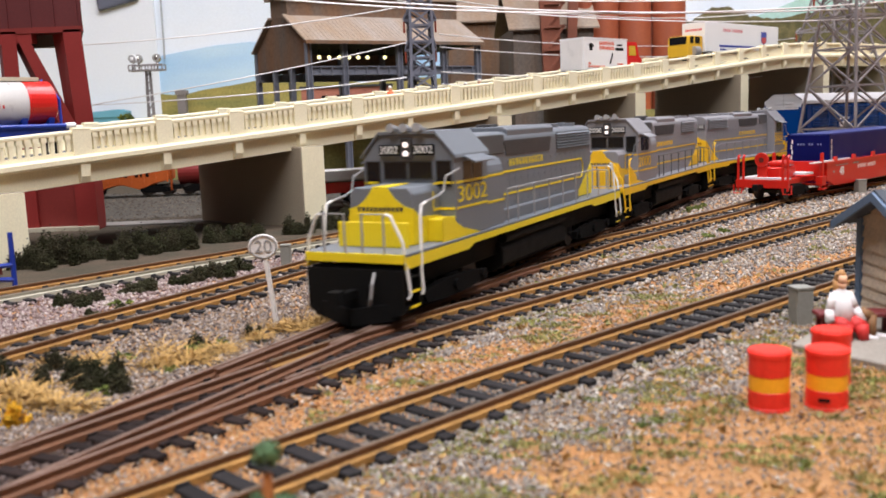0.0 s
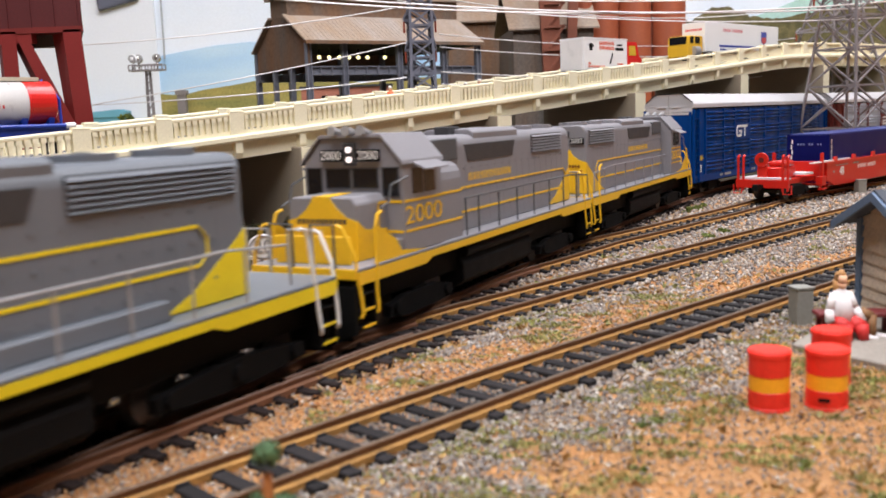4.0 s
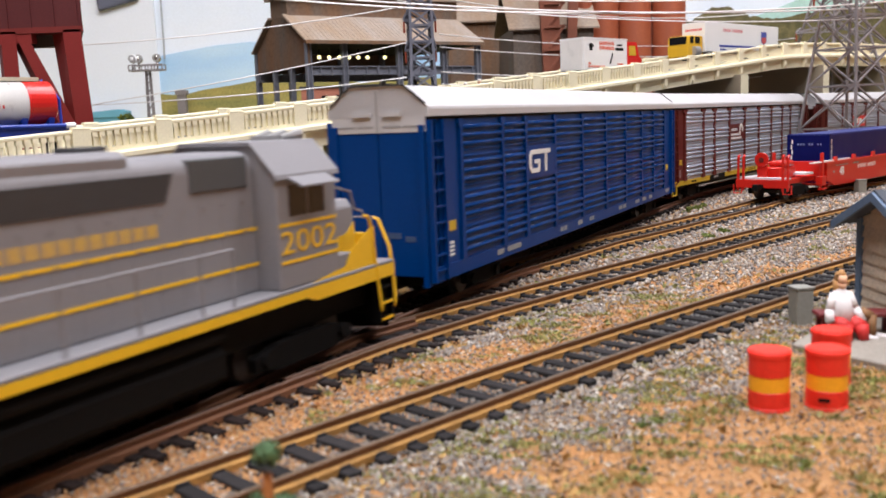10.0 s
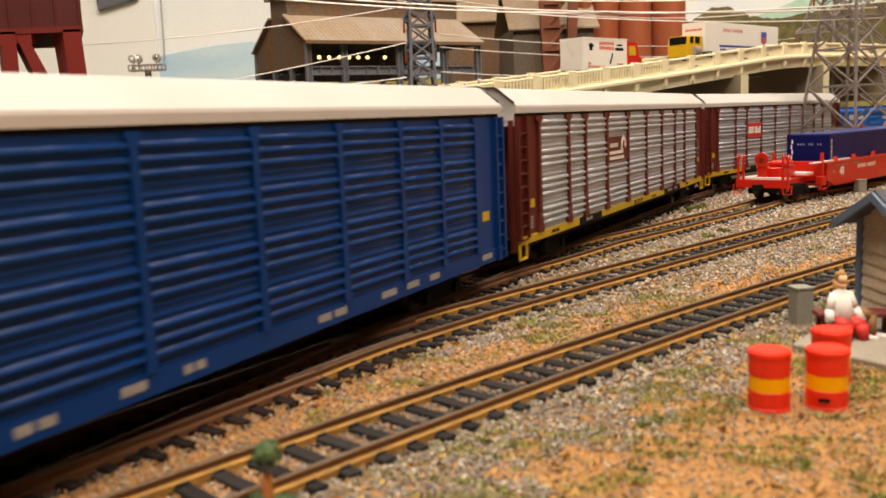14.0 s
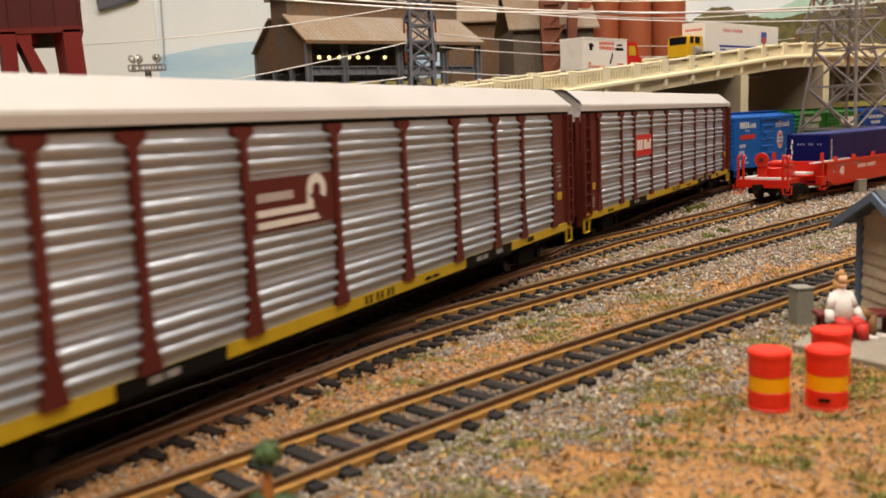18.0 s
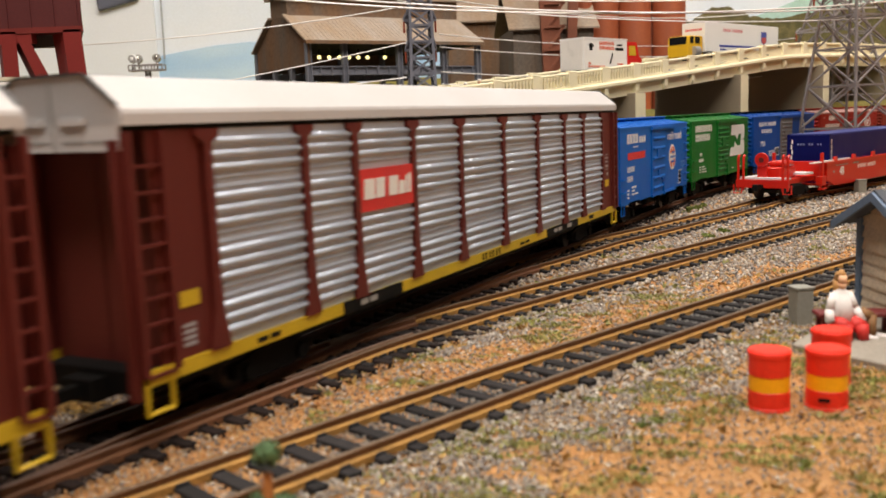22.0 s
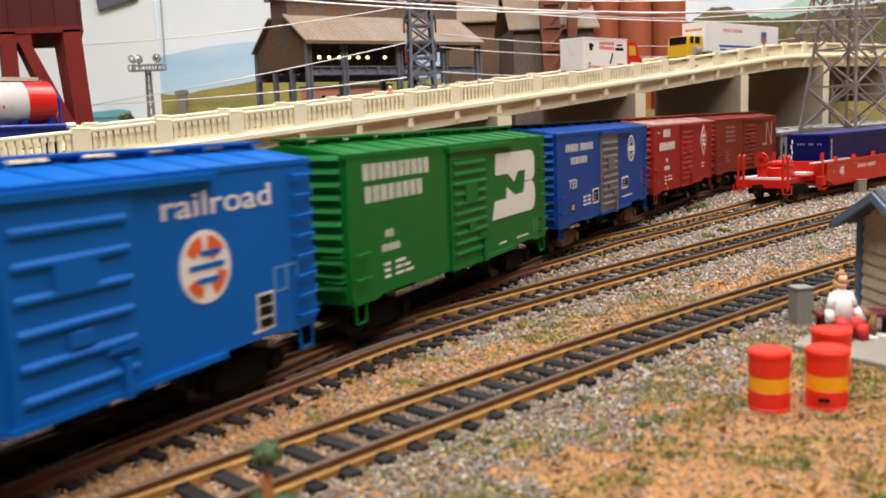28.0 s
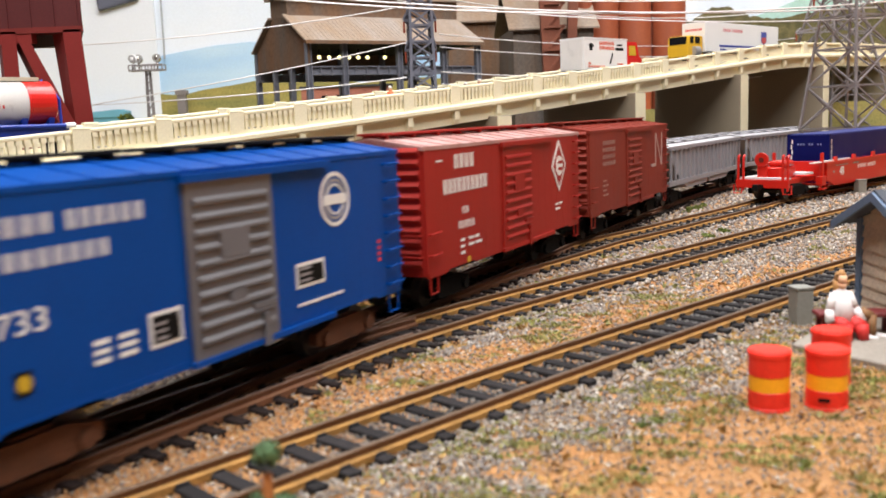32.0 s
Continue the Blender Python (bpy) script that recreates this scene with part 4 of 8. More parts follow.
        part("cab_stripe", one(lambda b: [box(b, c0 + 0.6, c1 - 0.6, s * cw, s * (cw + 0.14), lines[1] - 0.4, lines[1] + 0.35), box(b, c0 + 0.6, c1 - 0.6, s * cw, s * (cw + 0.14), lines[0] - 0.4, lines[0] + 0.35)]), yellow, cb, "yellow lining stripe")
        tx = lettering(cb, number, cm, s * (cw + 0.12), sum(lines) / 2 - 0.1, 7.4, yellow, s, "road_number", "yellow road number " + number)
        tx.matrix_basis = tx.matrix_basis @ Matrix.Diagonal((1.56, 1, 1, 1))
        for z in lines:
            part("front_stripe", one(box, c1, c1 + 0.15, s * 11.2, s * (cw - 0.3), z - 0.4, z + 0.35), yellow, cb)
            part("nose_stripe", one(box, c1 + 0.2, c1 + 4.5, s * 11.0, s * 11.15, z - 0.4, z + 0.35), yellow, e)
        part("nose_stripe", one(box, c1 + 4.3, c1 + 5.0, s * 11.0, s * 11.15, lines[0] + 0.4, min(lines[1] - 0.5, 35.6)), yellow, e)
        if wheels == 3:
            part("step_box", one(box, c1 + 0.2, c1 + 9, s * 11.1, s * 16.4, 20.6, 27.6), yellow, e, "yellow step box beside the nose", bevel=0.2)
            low = [(c0 + wedge[0], 20.5), (c1 + 10, 20.5), (c1 + 10, 28.2), (c1 + 5, 28.2), (c1 + wedge[1], wedge[2])]
        else:
            part("step_box", one(box, c1 + 0.2, c1 + 7, s * 11.1, s * 16.2, 20.6, 25.2), paint, e, "grey step box beside the nose", bevel=0.2)
            low = [(c0 + wedge[0], 20.5), (P - 9, 20.5), (P - 9, 30.5), (P - 11, 30.5), (c1 + 5, 25.6), (c1 + wedge[1], wedge[2])]
        part("lower_chevron", one(prism, low, "y", s * (cw + 0.05), s * (cw + 0.2)), yellow, e, "yellow wedge ahead of the cab")
    # nose
    n0, n1 = nose
    nsec = [(-11.0, 20.6), (-11.0, 36.0), (-9.4, 38.0), (9.4, 38.0), (11.0, 36.0), (11.0, 20.6)]
    ns = part("short_hood", one(prism, nsec, "x", n0, n1), paint, e, bevel=0.35)
    part("nose_chevron", one(prism, [(-11, 20.8), (11, 20.8), (11, 31.6), (8, 32.5), (5.2, 34.6), (3.4, 36.8), (2.8, 37.9), (-2.8, 37.9), (-3.4, 36.8), (-5.2, 34.6), (-8, 32.5), (-11, 31.6)], "x", n1, n1 + 0.2), yellow, ns, "yellow chevron on the nose")
    part("nose_stripe_top", one(prism, [(n0 + 3, -1.6), (n1 + 0.2, -2.9), (n1 + 0.2, 2.9), (n0 + 3, 1.6)], "z", 38.0, 38.2), yellow, ns)
    for s in (-1, 1):
        part("nose_side_wedge", one(prism, [(n0 + 0.4, 20.8), (n1 + 0.1, 20.8), (n1 + 0.1, 31.8), (n1 - 4, 29.0), (n0 + 0.4, 28.0)], "y", s * 11.0, s * 11.2), yellow, ns)
    for j in range(11):
        part("nose_lettering_bar", one(box, n1 + 0.2, n1 + 0.32, -8.0 + j * 1.48, -7.0 + j * 1.48, 30.8, 32.1), M_GRILLE, ns, "small dark lettering as a plain bar")
    part("nose_door", one(box, n1 + 0.2, n1 + 0.5, -8.6, -2.6, 21.4, 30.2), yellow, ns, bevel=0.12)
    part("end_shield", one(box, n1 + 5, n1 + 5.6, -12.2, 12.2, 20.6, 28.2), yellow, e, "yellow shield plate before the nose", bevel=0.2)
    part("air_hose", wire([(P + 1, 7, 15), (P + 3.2, 7.4, 12), (P + 3.6, 7.0, 8), (P + 2.2, 5.6, 5.5)], 0.5), M_RAILING, e, "grey air hose")
    # windscreens and number boards
    for a, b2, z0, z1 in ((-15.2, -10.4, 37.0, 44.8), (-8.6, -0.6, 39.4, 44.6), (0.6, 8.6, 39.4, 44.6), (10.4, 15.2, 37.0, 44.8)):
        ws = part("windscreen", one(box, c1, c1 + 0.14, a, b2, z0, z1), M_GLASS, cb, "dark windscreen glass")
        part("gasket", one(lambda b: [box(b, c1, c1 + 0.3, a - 0.35, b2 + 0.35, z1, z1 + 0.35), box(b, c1, c1 + 0.3, a - 0.35, b2 + 0.35, z0 - 0.35, z0), box(b, c1, c1 + 0.3, a - 0.35, a, z0, z1), box(b, c1, c1 + 0.3, b2, b2 + 0.35, z0, z1)]), M_GRILLE, ws)
    for s in (-1, 1):
        nb = part("number_board", one(box, c1 + 0.1, c1 + 1.2, s * 2.6, s * 9.8, 46.8, 50.2), M_BLACK, cb, "black illuminated number board")
        t = lettering(nb, number, 0, 0, 0, 3.5, M_DECALW, 1, "board_number")
        t.matrix_basis = pose((c1 + 1.25) * K, s * 6.2 * K, 48.5 * K, 90, 0, 90)
    hl = part("headlight", one(lambda b: [box(b, c1 + 0.1, c1 + 1.0, -2.1, 2.1, 45.6, 52.2)]), M_GRILLE, cb, bevel=0.3)
    for z in (47.4, 50.2):
        part("headlamp", one(cyl, (c1 + 0.9, 0, z), (c1 + 1.5, 0, z), 0.85, 12), M_LAMP if lamps else M_DECALW, hl, "lit headlamp")
    # hood end lamps and boards
    rl = part("rear_headlight", one(box, x0 - 0.7, x0 - 0.1, -2.6, 2.6, 47.2, 49.8), M_GRILLE, e)
    for s in (-1, 1):
        part("rear_headlamp", one(cyl, (x0 - 0.7, s * 1.3, 48.5), (x0 - 1.2, s * 1.3, 48.5), 0.7, 10), M_LAMP if flip else M_DECALW, rl)
        nb = part("number_board", one(box, x0 - 0.8, x0 - 0.1, s * 2.9, s * 9.6, 43.8, 46.8), M_BLACK, e, "black number board")
        t = lettering(nb, number, 0, 0, 0, 3.0, M_DECALW, 1, "board_number")
        t.matrix_basis = pose((x0 - 0.85) * K, s * 6.2 * K, 45.3 * K, 90, 0, -90)
    part("air_horn", one(lambda b: [cyl(b, (c1 - 4, y, 55), (c1 + 2.5, y * 1.2, 55.6), 0.5, 8, 1.5) for y in (-4, 0, 4)] + [box(b, c1 - 5, c1 - 3, -4.5, 4.5, 54, 55.4)]), M_RAILING, e)
    # trucks and tank
    for d in (-1, 1):
        truck(e, d * bases / 2, wheels, pitch, 5.6, 27)
    tank = part("fuel_tank", one(prism, [(-12.5, 13.6), (-14.5, 11), (-14.5, 5.5), (-10, 2.6), (10, 2.6), (14.5, 5.5), (14.5, 11), (12.5, 13.6)], "x", -P * 0.31, P * 0.31), M_UNDER, e, bevel=0.4)
    part("air_tank", one(lambda b: [cyl(b, (-P * 0.3, s * 14, 15), (P * 0.3, s * 14, 15), 1.9, 12) for s in (-1, 1)]), M_UNDER, tank)
    # battery box and steps on the side, ahead of the hood
    for s in (1,):
        cabn = part("electrical_cabinet", one(prism, [(s * 10.4, 20.6), (s * 15.6, 20.6), (s * 15.6, 39.4), (s * 15.2, 41.6), (s * 14.2, 43.2), (s * 12.6, 44.3), (s * 10.4, 44.7)], "x", c0 - 15.5, c0 - 0.6), paint, e, "round-topped cabinet behind the cab")
        for z in hood_lines:
            part("cabinet_stripe", one(box, c0 - 15.5, c0 - 0.6, s * 15.6, s * 15.75, z - 0.4, z + 0.35), yellow, cabn)
        part("cabinet_gap", one(box, c0 - 1.0, c0, s * 10.6, s * 14.4, 20.6, 43), M_GRILLE, cabn)
    for s in (-1, 1) if wheels == 3 else ():
        part("side_ledge", one(box, x0 + 27, c0 - 15.5, s * 10.4, s * 13.4, 20.6, 24.6), paint, e, "low ledge along the hood base", bevel=0.3)
    # handrails
    for s in (-1, 1):
        y = s * (W - 0.5)
        r = part("handrail", wire([(x0 - 8, y, 21.5), (x0 - 7, y, 31), (x0 + 14, y, 32.6), (c0 - 16, y, 32.6), (c0 - 16.6, y, 20.6)], 0.3), rails_m, e)
        for u in np.linspace(x0 + 8, c0 - 26, 7):
            part("stanchion", one(cyl, (u, y, 19), (u, y, 32.6), 0.3, 6), rails_m, r)
        for d in (-1, 1):
            bright = yellow if yellow is M_AMBER else M_DECALW
            part("step_rail", wire([(d * (P - 0.4), s * (W - 0.2), 7.6), (d * (P - 0.8), s * (W + 0.4), 8.6), (d * (P - 0.6), s * (W + 0.2), 12), (d * (P - 0.2), s * (W - 1.2), 24), (d * (P + 0.2), s * (W - 4.6), 31.2), (d * (P + 0.3), s * (W - 6.2), 31.8)], 0.46, 8), bright, e, "bent end rail beside the steps")
            part("step_rail", wire([(d * (P - 8.0), s * (W + 0.2), 7.6), (d * (P - 8.4), s * (W + 0.5), 8.8), (d * (P - 8.6), s * W, 14), (d * (P - 10.4), s * (W - 0.6), 31), (d * (P - 11.4), s * (W - 0.7), 33.4), (d * (P - 14), s * (W - 0.7), 34)], 0.46, 8), bright, e, "bent side rail beside the steps")
            part("end_railing", wire([(d * (P + 0.3), s * 10.2, 20), (d * (P + 0.3), s * 10.2, 31.8), (d * (P + 0.3), s * 3.0, 31.8), (d * (P + 0.3), s * 3.0, 20)], 0.4), rails_m, e)
        part("cab_grab_rail", wire([(P - 14, s * (W - 0.7), 34), (c1 + 12, s * (W - 0.7), 35), (c1 + 8, s * (W - 0.7), 36.2), (c1 + 6.5, s * (W - 0.6), 40.6), (c1 - 1.5, s * (W + 0.2), 42.4)], 0.34), rails_m, e)
    RIDERS.append((e, s_mid, bases, flip))
    return e


RIB_MESH = {}


def rib_mesh(l, h, d, material):
    """A half-round pressed rib of length l, height h and depth d with sloping ends, one mesh for alike ribs."""
    key = (round(l, 2), h, d, material.name)
    if key not in RIB_MESH:
        bm = bmesh.new()
        prof = [(0.0, -h / 2), (0.62 * d, -h * 0.36), (d, -h * 0.1), (d * 0.96, h * 0.12), (0.62 * d, h * 0.36), (0.0, h / 2)]
        ends = []
        for sx in (-1, 1):
            ends.append([bm.verts.new((sx * (l / 2 - 0.15 - 0.5 * y / d), y, z)) for y, z in prof])
        lo, hi = ends
        for i in range(len(prof) - 1):
            bm.faces.new((lo[i], hi[i], hi[i + 1], lo[i + 1])).smooth = True
        bm.faces.new(lo)
        bm.faces.new(hi[::-1])
        bmesh.ops.recalc_face_normals(bm, faces=bm.faces[:])
        bmesh.ops.scale(bm, vec=(K, K, K), verts=bm.verts)
        me = bpy.data.meshes.new("pressed_rib")
        bm.to_mesh(me)
        bm.free()
        me.materials.append(material)
        RIB_MESH[key] = me
    return RIB_MESH[key]


def autorack(s_mid, body, panel, sill, label, logo, L=318.0, logo_cut=76.8, field=(35.0, 46.5), ahead=0.0):
    """An enclosed bi-level car carrier: corrugated panels between posts, ladders, white roof, end doors."""
    w, ev = 17.3, 58.4
    e = thing("auto_rack_car", 0, 0, 0, 0, label, "freight car", "enclosed auto rack cars")
    H = L / 2
    part("underframe", one(lambda b: [box(b, -H + 4, H - 4, -13, 13, 7.5, 12.2), box(b, -H, H, -4, 4, 6.5, 11)]), M_UNDER, e)
    deep = 0.0 if panel is body else 9.0
    part("rack_body", one(box, -H + 1.2 + deep, H - 1.2 - deep, -w + 1.6, w - 1.6, 11.6, ev + 1.4), body, e)
    half = [(w + 0.3, ev + 0.5), (w + 0.3, ev + 2.6), (w + 0.05, ev + 3.4), (w - 0.7, ev + 4.0), (10.6, 67.2), (9.6, 67.9), (8.2, 68.2)]
    roof = [(-y, z) for y, z in half] + half[::-1]
    rf = part("roof", one(prism, roof, "x", -H + 0.5, H - 0.5), M_RACKW, e, "white sloping roof panels")
    # solid black strip in place of the shade between roof and panels
    part("roof_gap", one(box, -H + 2, H - 2, -w + 0.7, w - 0.7, ev - 0.5, ev + 0.6), M_BLACK, e, "black strip for the shade in the gap under the roof edge")
    for d in (-1, 1):
        part("roof_end_lip", one(lambda b: [bar(b, (d * (H - 0.35), roof[i][0], roof[i][1] + 0.2), (d * (H - 0.35), roof[i + 1][0], roof[i + 1][1] + 0.2), 0.7, 0.5) for i in range(3, 10)]), M_GRILLE, rf)
    cuts = [22.2, 55.2, 76.8, 107.5] + [c - ahead for c in (141.8, 176.2, 209.2, 239.8, 264.6)] + [L - 22.4]
    for s in (-1, 1):
        # posts flare at the foot
        for i, c in enumerate(cuts):
            x = H - c
            q = 0.95 if panel is body else 1.1
            f = 1.5 if panel is body else 3.0
            pst = part("side_post", one(prism, [(x - f, 13.2), (x + f, 13.2), (x + q * 1.35, 21), (x + q, 30), (x + q, ev - 3.4), (x + f * 1.15, ev - 1.9), (x + f * 1.15, ev - 0.6), (x - f * 1.15, ev - 0.6), (x - f * 1.15, ev - 1.9), (x - q, ev - 3.4), (x - q, 30), (x - q * 1.35, 21)], "y", s * (w - 1.6), s * (w + (0.25 if panel is body else 0.45))), body, e)
        for a, b2 in zip(cuts, cuts[1:]):
            x1_, x0_ = H - a - 0.8, H - b2 + 0.8
            sheet = part("side_panel", one(box, x0_, x1_, s * (w - 1.6), s * (w - 0.65), 13.4, ev - 0.6), panel, e, "corrugated steel side panel")
            if s < 0:
                continue
            tall, low = rib_mesh(x1_ - x0_, 1.7, 1.0, panel), rib_mesh(x1_ - x0_, 1.0, 0.36, panel)
            for g in range(4):
                # pressed ribs in threes, two faint ones between the groups
                for k, me in enumerate((tall, tall, tall, low, low)):
                    z = 55.2 - g * 11.25 - (2.65 * k if k < 3 else 5.3 + 2.0 * (k - 2))
                    if z < 14.6 or (a == logo_cut and field[0] - 1.2 < z < field[1] + 1.2):
                        continue
                    ob = new("pressed_rib", me)
                    ob.parent = sheet
                    ob.location = ((x0_ + x1_) / 2 * K, (w - 0.66) * K, z * K)
        # side sill
        part("side_sill", one(box, -H + 2, H - 2, s * (w - 1.2), s * (w - 0.1), 9.0 if sill is body else 10.4, 13.4), sill, e)
        if sill is not body:
            for a, b2 in ((68, 98), (214, 252)):
                part("sill_plate", one(box, H - b2, H - a, s * (w - 0.1), s * (w + 0.08), 10.2, 13.5), M_BLACK, e, "black sill plate")
        # end bays with ladders
        for d in (-1, 1):
            part("end_bay_panel", one(box, d * (H - 20.5), d * (H - 6.4), s * (w - 1.2), s * (w - 0.6), 13, ev - 0.5), body, e)
            for xx in (H - (9.4 if d > 0 else 6.4), H - 1.2):
                part("ladder_rail", one(box, d * (xx - 0.6), d * (xx + 0.6), s * (w - 0.8), s * (w + 0.9), 9.2 if sill is body else 12.6, ev - 0.6), body, e)
            for z in np.arange(12, 56, 4.9):
                part("ladder_rung", one(box, d * (H - (8.8 if d > 0 else 5.8)), d * (H - 1.8), s * (w - 0.2), s * (w + 0.5), z, z + 0.6), body, e)
            part("reflector", one(box, d * (H - 17.5), d * (H - 12), s * (w - 0.6), s * (w - 0.4), 23.5, 26.6), M_RACKY, e, "yellow reflector plate")
        if s > 0:
            paper = M_DECALW if sill is body else M_STENCIL
            dashes(e, [(H - 12.2, 19.4 - i * 1.25, 4.8, 0.75, 1) for i in range(4)], w - 0.58, paper)
            if sill is not body:
                dashes(e, [(-H + 17.6, 38.2, 6.4, 0.3, 1), (-H + 17.6, 31.4, 6.4, 0.3, 1), (-H + 17.2, 36.4, 5.6, 0.9, 2), (-H + 17.2, 34.6, 5.0, 0.9, 2), (-H + 17.2, 32.6, 5.6, 0.9, 1), (-H + 15, 28.6, 3, 1.4, 1)], w - 0.58, paper)
            rows = [(H - a, 10.6, l, 1.8, n) for a, l, n in ((48, 7, 1), (57, 16, 1), (112, 9, 2), (134, 8, 1), (150, 7, 2), (196, 14, 2), (226, 10, 1), (240, 9, 1), (254, 8, 1), (292, 10, 1))]
            if sill is body:
                dashes(e, rows, w - 0.08, M_RAILING, "small grey lettering as a plain bar", "sill_bar")
            else:
                name_bars(e, [(H - 152, 10.8, 17, 2.2, 3)], w - 0.08, M_BLACK, "black lettering as plain bars", "sill_bar")
                dashes(e, [(H - 186, 11.2, 10, 0.9, 2), (H - 268, 11.2, 8, 1.6, 1), (H - 34, 11.2, 9, 1.2, 2)], w - 0.08, M_BLACK, "", "sill_bar")
                dashes(e, [(H - 222, 11.2, 10, 1.4, 2), (H - 238, 11.2, 7, 1.6, 1), (H - 76, 11.2, 9, 1.4, 2)], w + 0.1, M_RAILING, "", "plate_bar")
        if sill is not body:
            for d in (-1, 1):
                part("corner_step", wire([(d * (H - 1.5), s * (w - 0.3), 11), (d * (H - 1.5), s * (w - 0.3), 5.2), (d * (H - 8), s * (w - 0.3), 5.2), (d * (H - 8), s * (w - 0.3), 11)], 0.6), sill, e, "yellow corner stirrup step")
    # end doors: white gable leaf above, body colour below
    for d in (-1, 1):
        gable = [(-w + 1.0, ev - 4.0), (w - 1.0, ev - 4.0), (w - 1.0, ev + 2.0), (10.0, 67.3), (-10.0, 67.3), (-w + 1.0, ev + 2.0)]
        dr = part("end_gable", one(prism, gable, "x", d * (H - 1.2), d * (H - 0.5)), M_RACKW, e, "white upper end doors")
        for s in (-1, 1):
            part("door_handle", one(box, d * (H - 0.5), d * (H + 0.2), s * 2, s * 8.5, ev + 0.8, ev + 2.0), M_RACKW, dr)
            part("end_door", one(box, d * (H - 1.2 - deep), d * (H - 0.7 - deep), s * 0.25, s * (w - 3), 11, ev - 4.2), body, e)
            part("end_post", one(box, d * (H - 2.2), d * (H + 0.4), s * (w - 3), s * (w - 1.2), 8, ev - 2), body, e)
        if body is M_BLUE:
            for y, z, l, h in ((2, 22.4, 4.6, 1.8), (8, 21.6, 3.6, 1.6)):
                part("end_bar", one(box, d * (H - 0.7), d * (H - 0.58), y, y + l, z, z + h), mat("stencil_dull_blue", (0.05, 0.09, 0.2), 0.6), e, "faint lettering as a plain bar")
        part("gable_seam", one(box, d * (H - 0.5), d * (H - 0.3), -0.25, 0.25, ev - 3.8, 67), M_RAILING, dr)
        for y0, y1 in ((-14, -8), (-7, -1.5), (2, 8), (9, 14)):
            part("gable_bar", one(box, d * (H - 0.5), d * (H - 0.4), y0, y1, ev - 2.6, ev - 2.0), M_RAILING, dr)
        coupler(e, d * H, d)
        truck(e, d * (H - 44), 2, 19.5, 4.6, 25)
    logo(e, H, w + 0.2)
    RIDERS.append((e, s_mid, L - 88, False))
    return e


def plate(bm, pts, y, t=0.2):
    """A flat raised shape on the side face: points (x, z)."""
    prism(bm, pts, "y", y, y + t)


def logo_blue(e, H, y):
    ox, z = H - 78.6, 36.6
    part("logo_field", one(box, ox - 27.9, ox + 0.8, y - 1.0, y, z - 2, z + 10), M_BLUE, e)
    bm = bmesh.new()
    # an open square letterform beside a hooked bar, drawn as two plain bent shapes
    plate(bm, [(ox - 2.4, z + 8.6), (ox - 22.4, z + 8.6), (ox - 22.0, z + 6.9), (ox - 18.4, z + 6.9), (ox - 18.4, z), (ox - 16.2, z), (ox - 16.2, z + 6.9), (ox - 3.2, z + 6.9), (ox - 2.2, z + 6.0), (ox - 2.2, z + 2.6), (ox - 3.2, z + 1.7), (ox - 8.8, z + 1.7), (ox - 8.8, z + 3.4), (ox - 5.4, z + 3.4), (ox - 5.4, z + 4.9), (ox - 11.0, z + 4.9), (ox - 11.0, z + 1.0), (ox - 10.0, z), (ox - 2.4, z), (ox, z + 1.9), (ox, z + 6.8)], y, 0.2)
    part("logo", bm, M_DECALW, e, "white angular company emblem")


def logo_brown(e, H, y):
    ox = H - 108.4
    part("logo_field", one(box, ox - 31.8, ox, y - 0.8, y, 34.8, 46.4), M_RACKB, e, "dark brown emblem field")
    name_bars(e, [(ox - 2.5, 41.4, 13, 1.9, 9)], y, M_DECALW, "white lettering as plain bars", "logo_bar")
    for x1, z in ((22, 38.2), (25.5, 35.6)):
        part("logo_line", one(plate, [(ox - 2, z), (ox - x1, z), (ox - x1 + 1.2, z + 1.5), (ox - 2, z + 1.5)], y, 0.15), M_DECALW, e, "white emblem line")
    bm = bmesh.new()
    ring(bm, ox - 24.6, 42.6, 1.7, 3.9, y, 0.15, -20, 215, 14)
    plate(bm, [(ox - 20.4, 41.6), (ox - 22.8, 40.8), (ox - 23.2, 38.2), (ox - 20.6, 38.2)], y, 0.16)
    part("logo_arc", bm, M_DECALW, e, "white curved company emblem")


def logo_red(e, H, y):
    ox = H - 77.8
    part("logo_field", one(box, ox - 28.8, ox, y - 0.8, y, 34.8, 45.8), M_DECALR, e, "bright red emblem panel")
    for a, b, z1, lean_ in ((2.0, 7.2, 43.2, 0.4), (7.9, 12.4, 43.2, 0.4), (14.8, 19.6, 43.2, 0.4), (20.2, 23.2, 41.6, 0.3), (23.8, 24.9, 43.0, 0.4), (25.5, 26.9, 43.4, 0.4)):
        part("logo_bar", one(plate, [(ox - a, 38.0), (ox - b, 38.0), (ox - b - lean_, z1), (ox - a - lean_, z1)], y, 0.15), M_DECALW, e, "white lettering as a plain slanted bar")


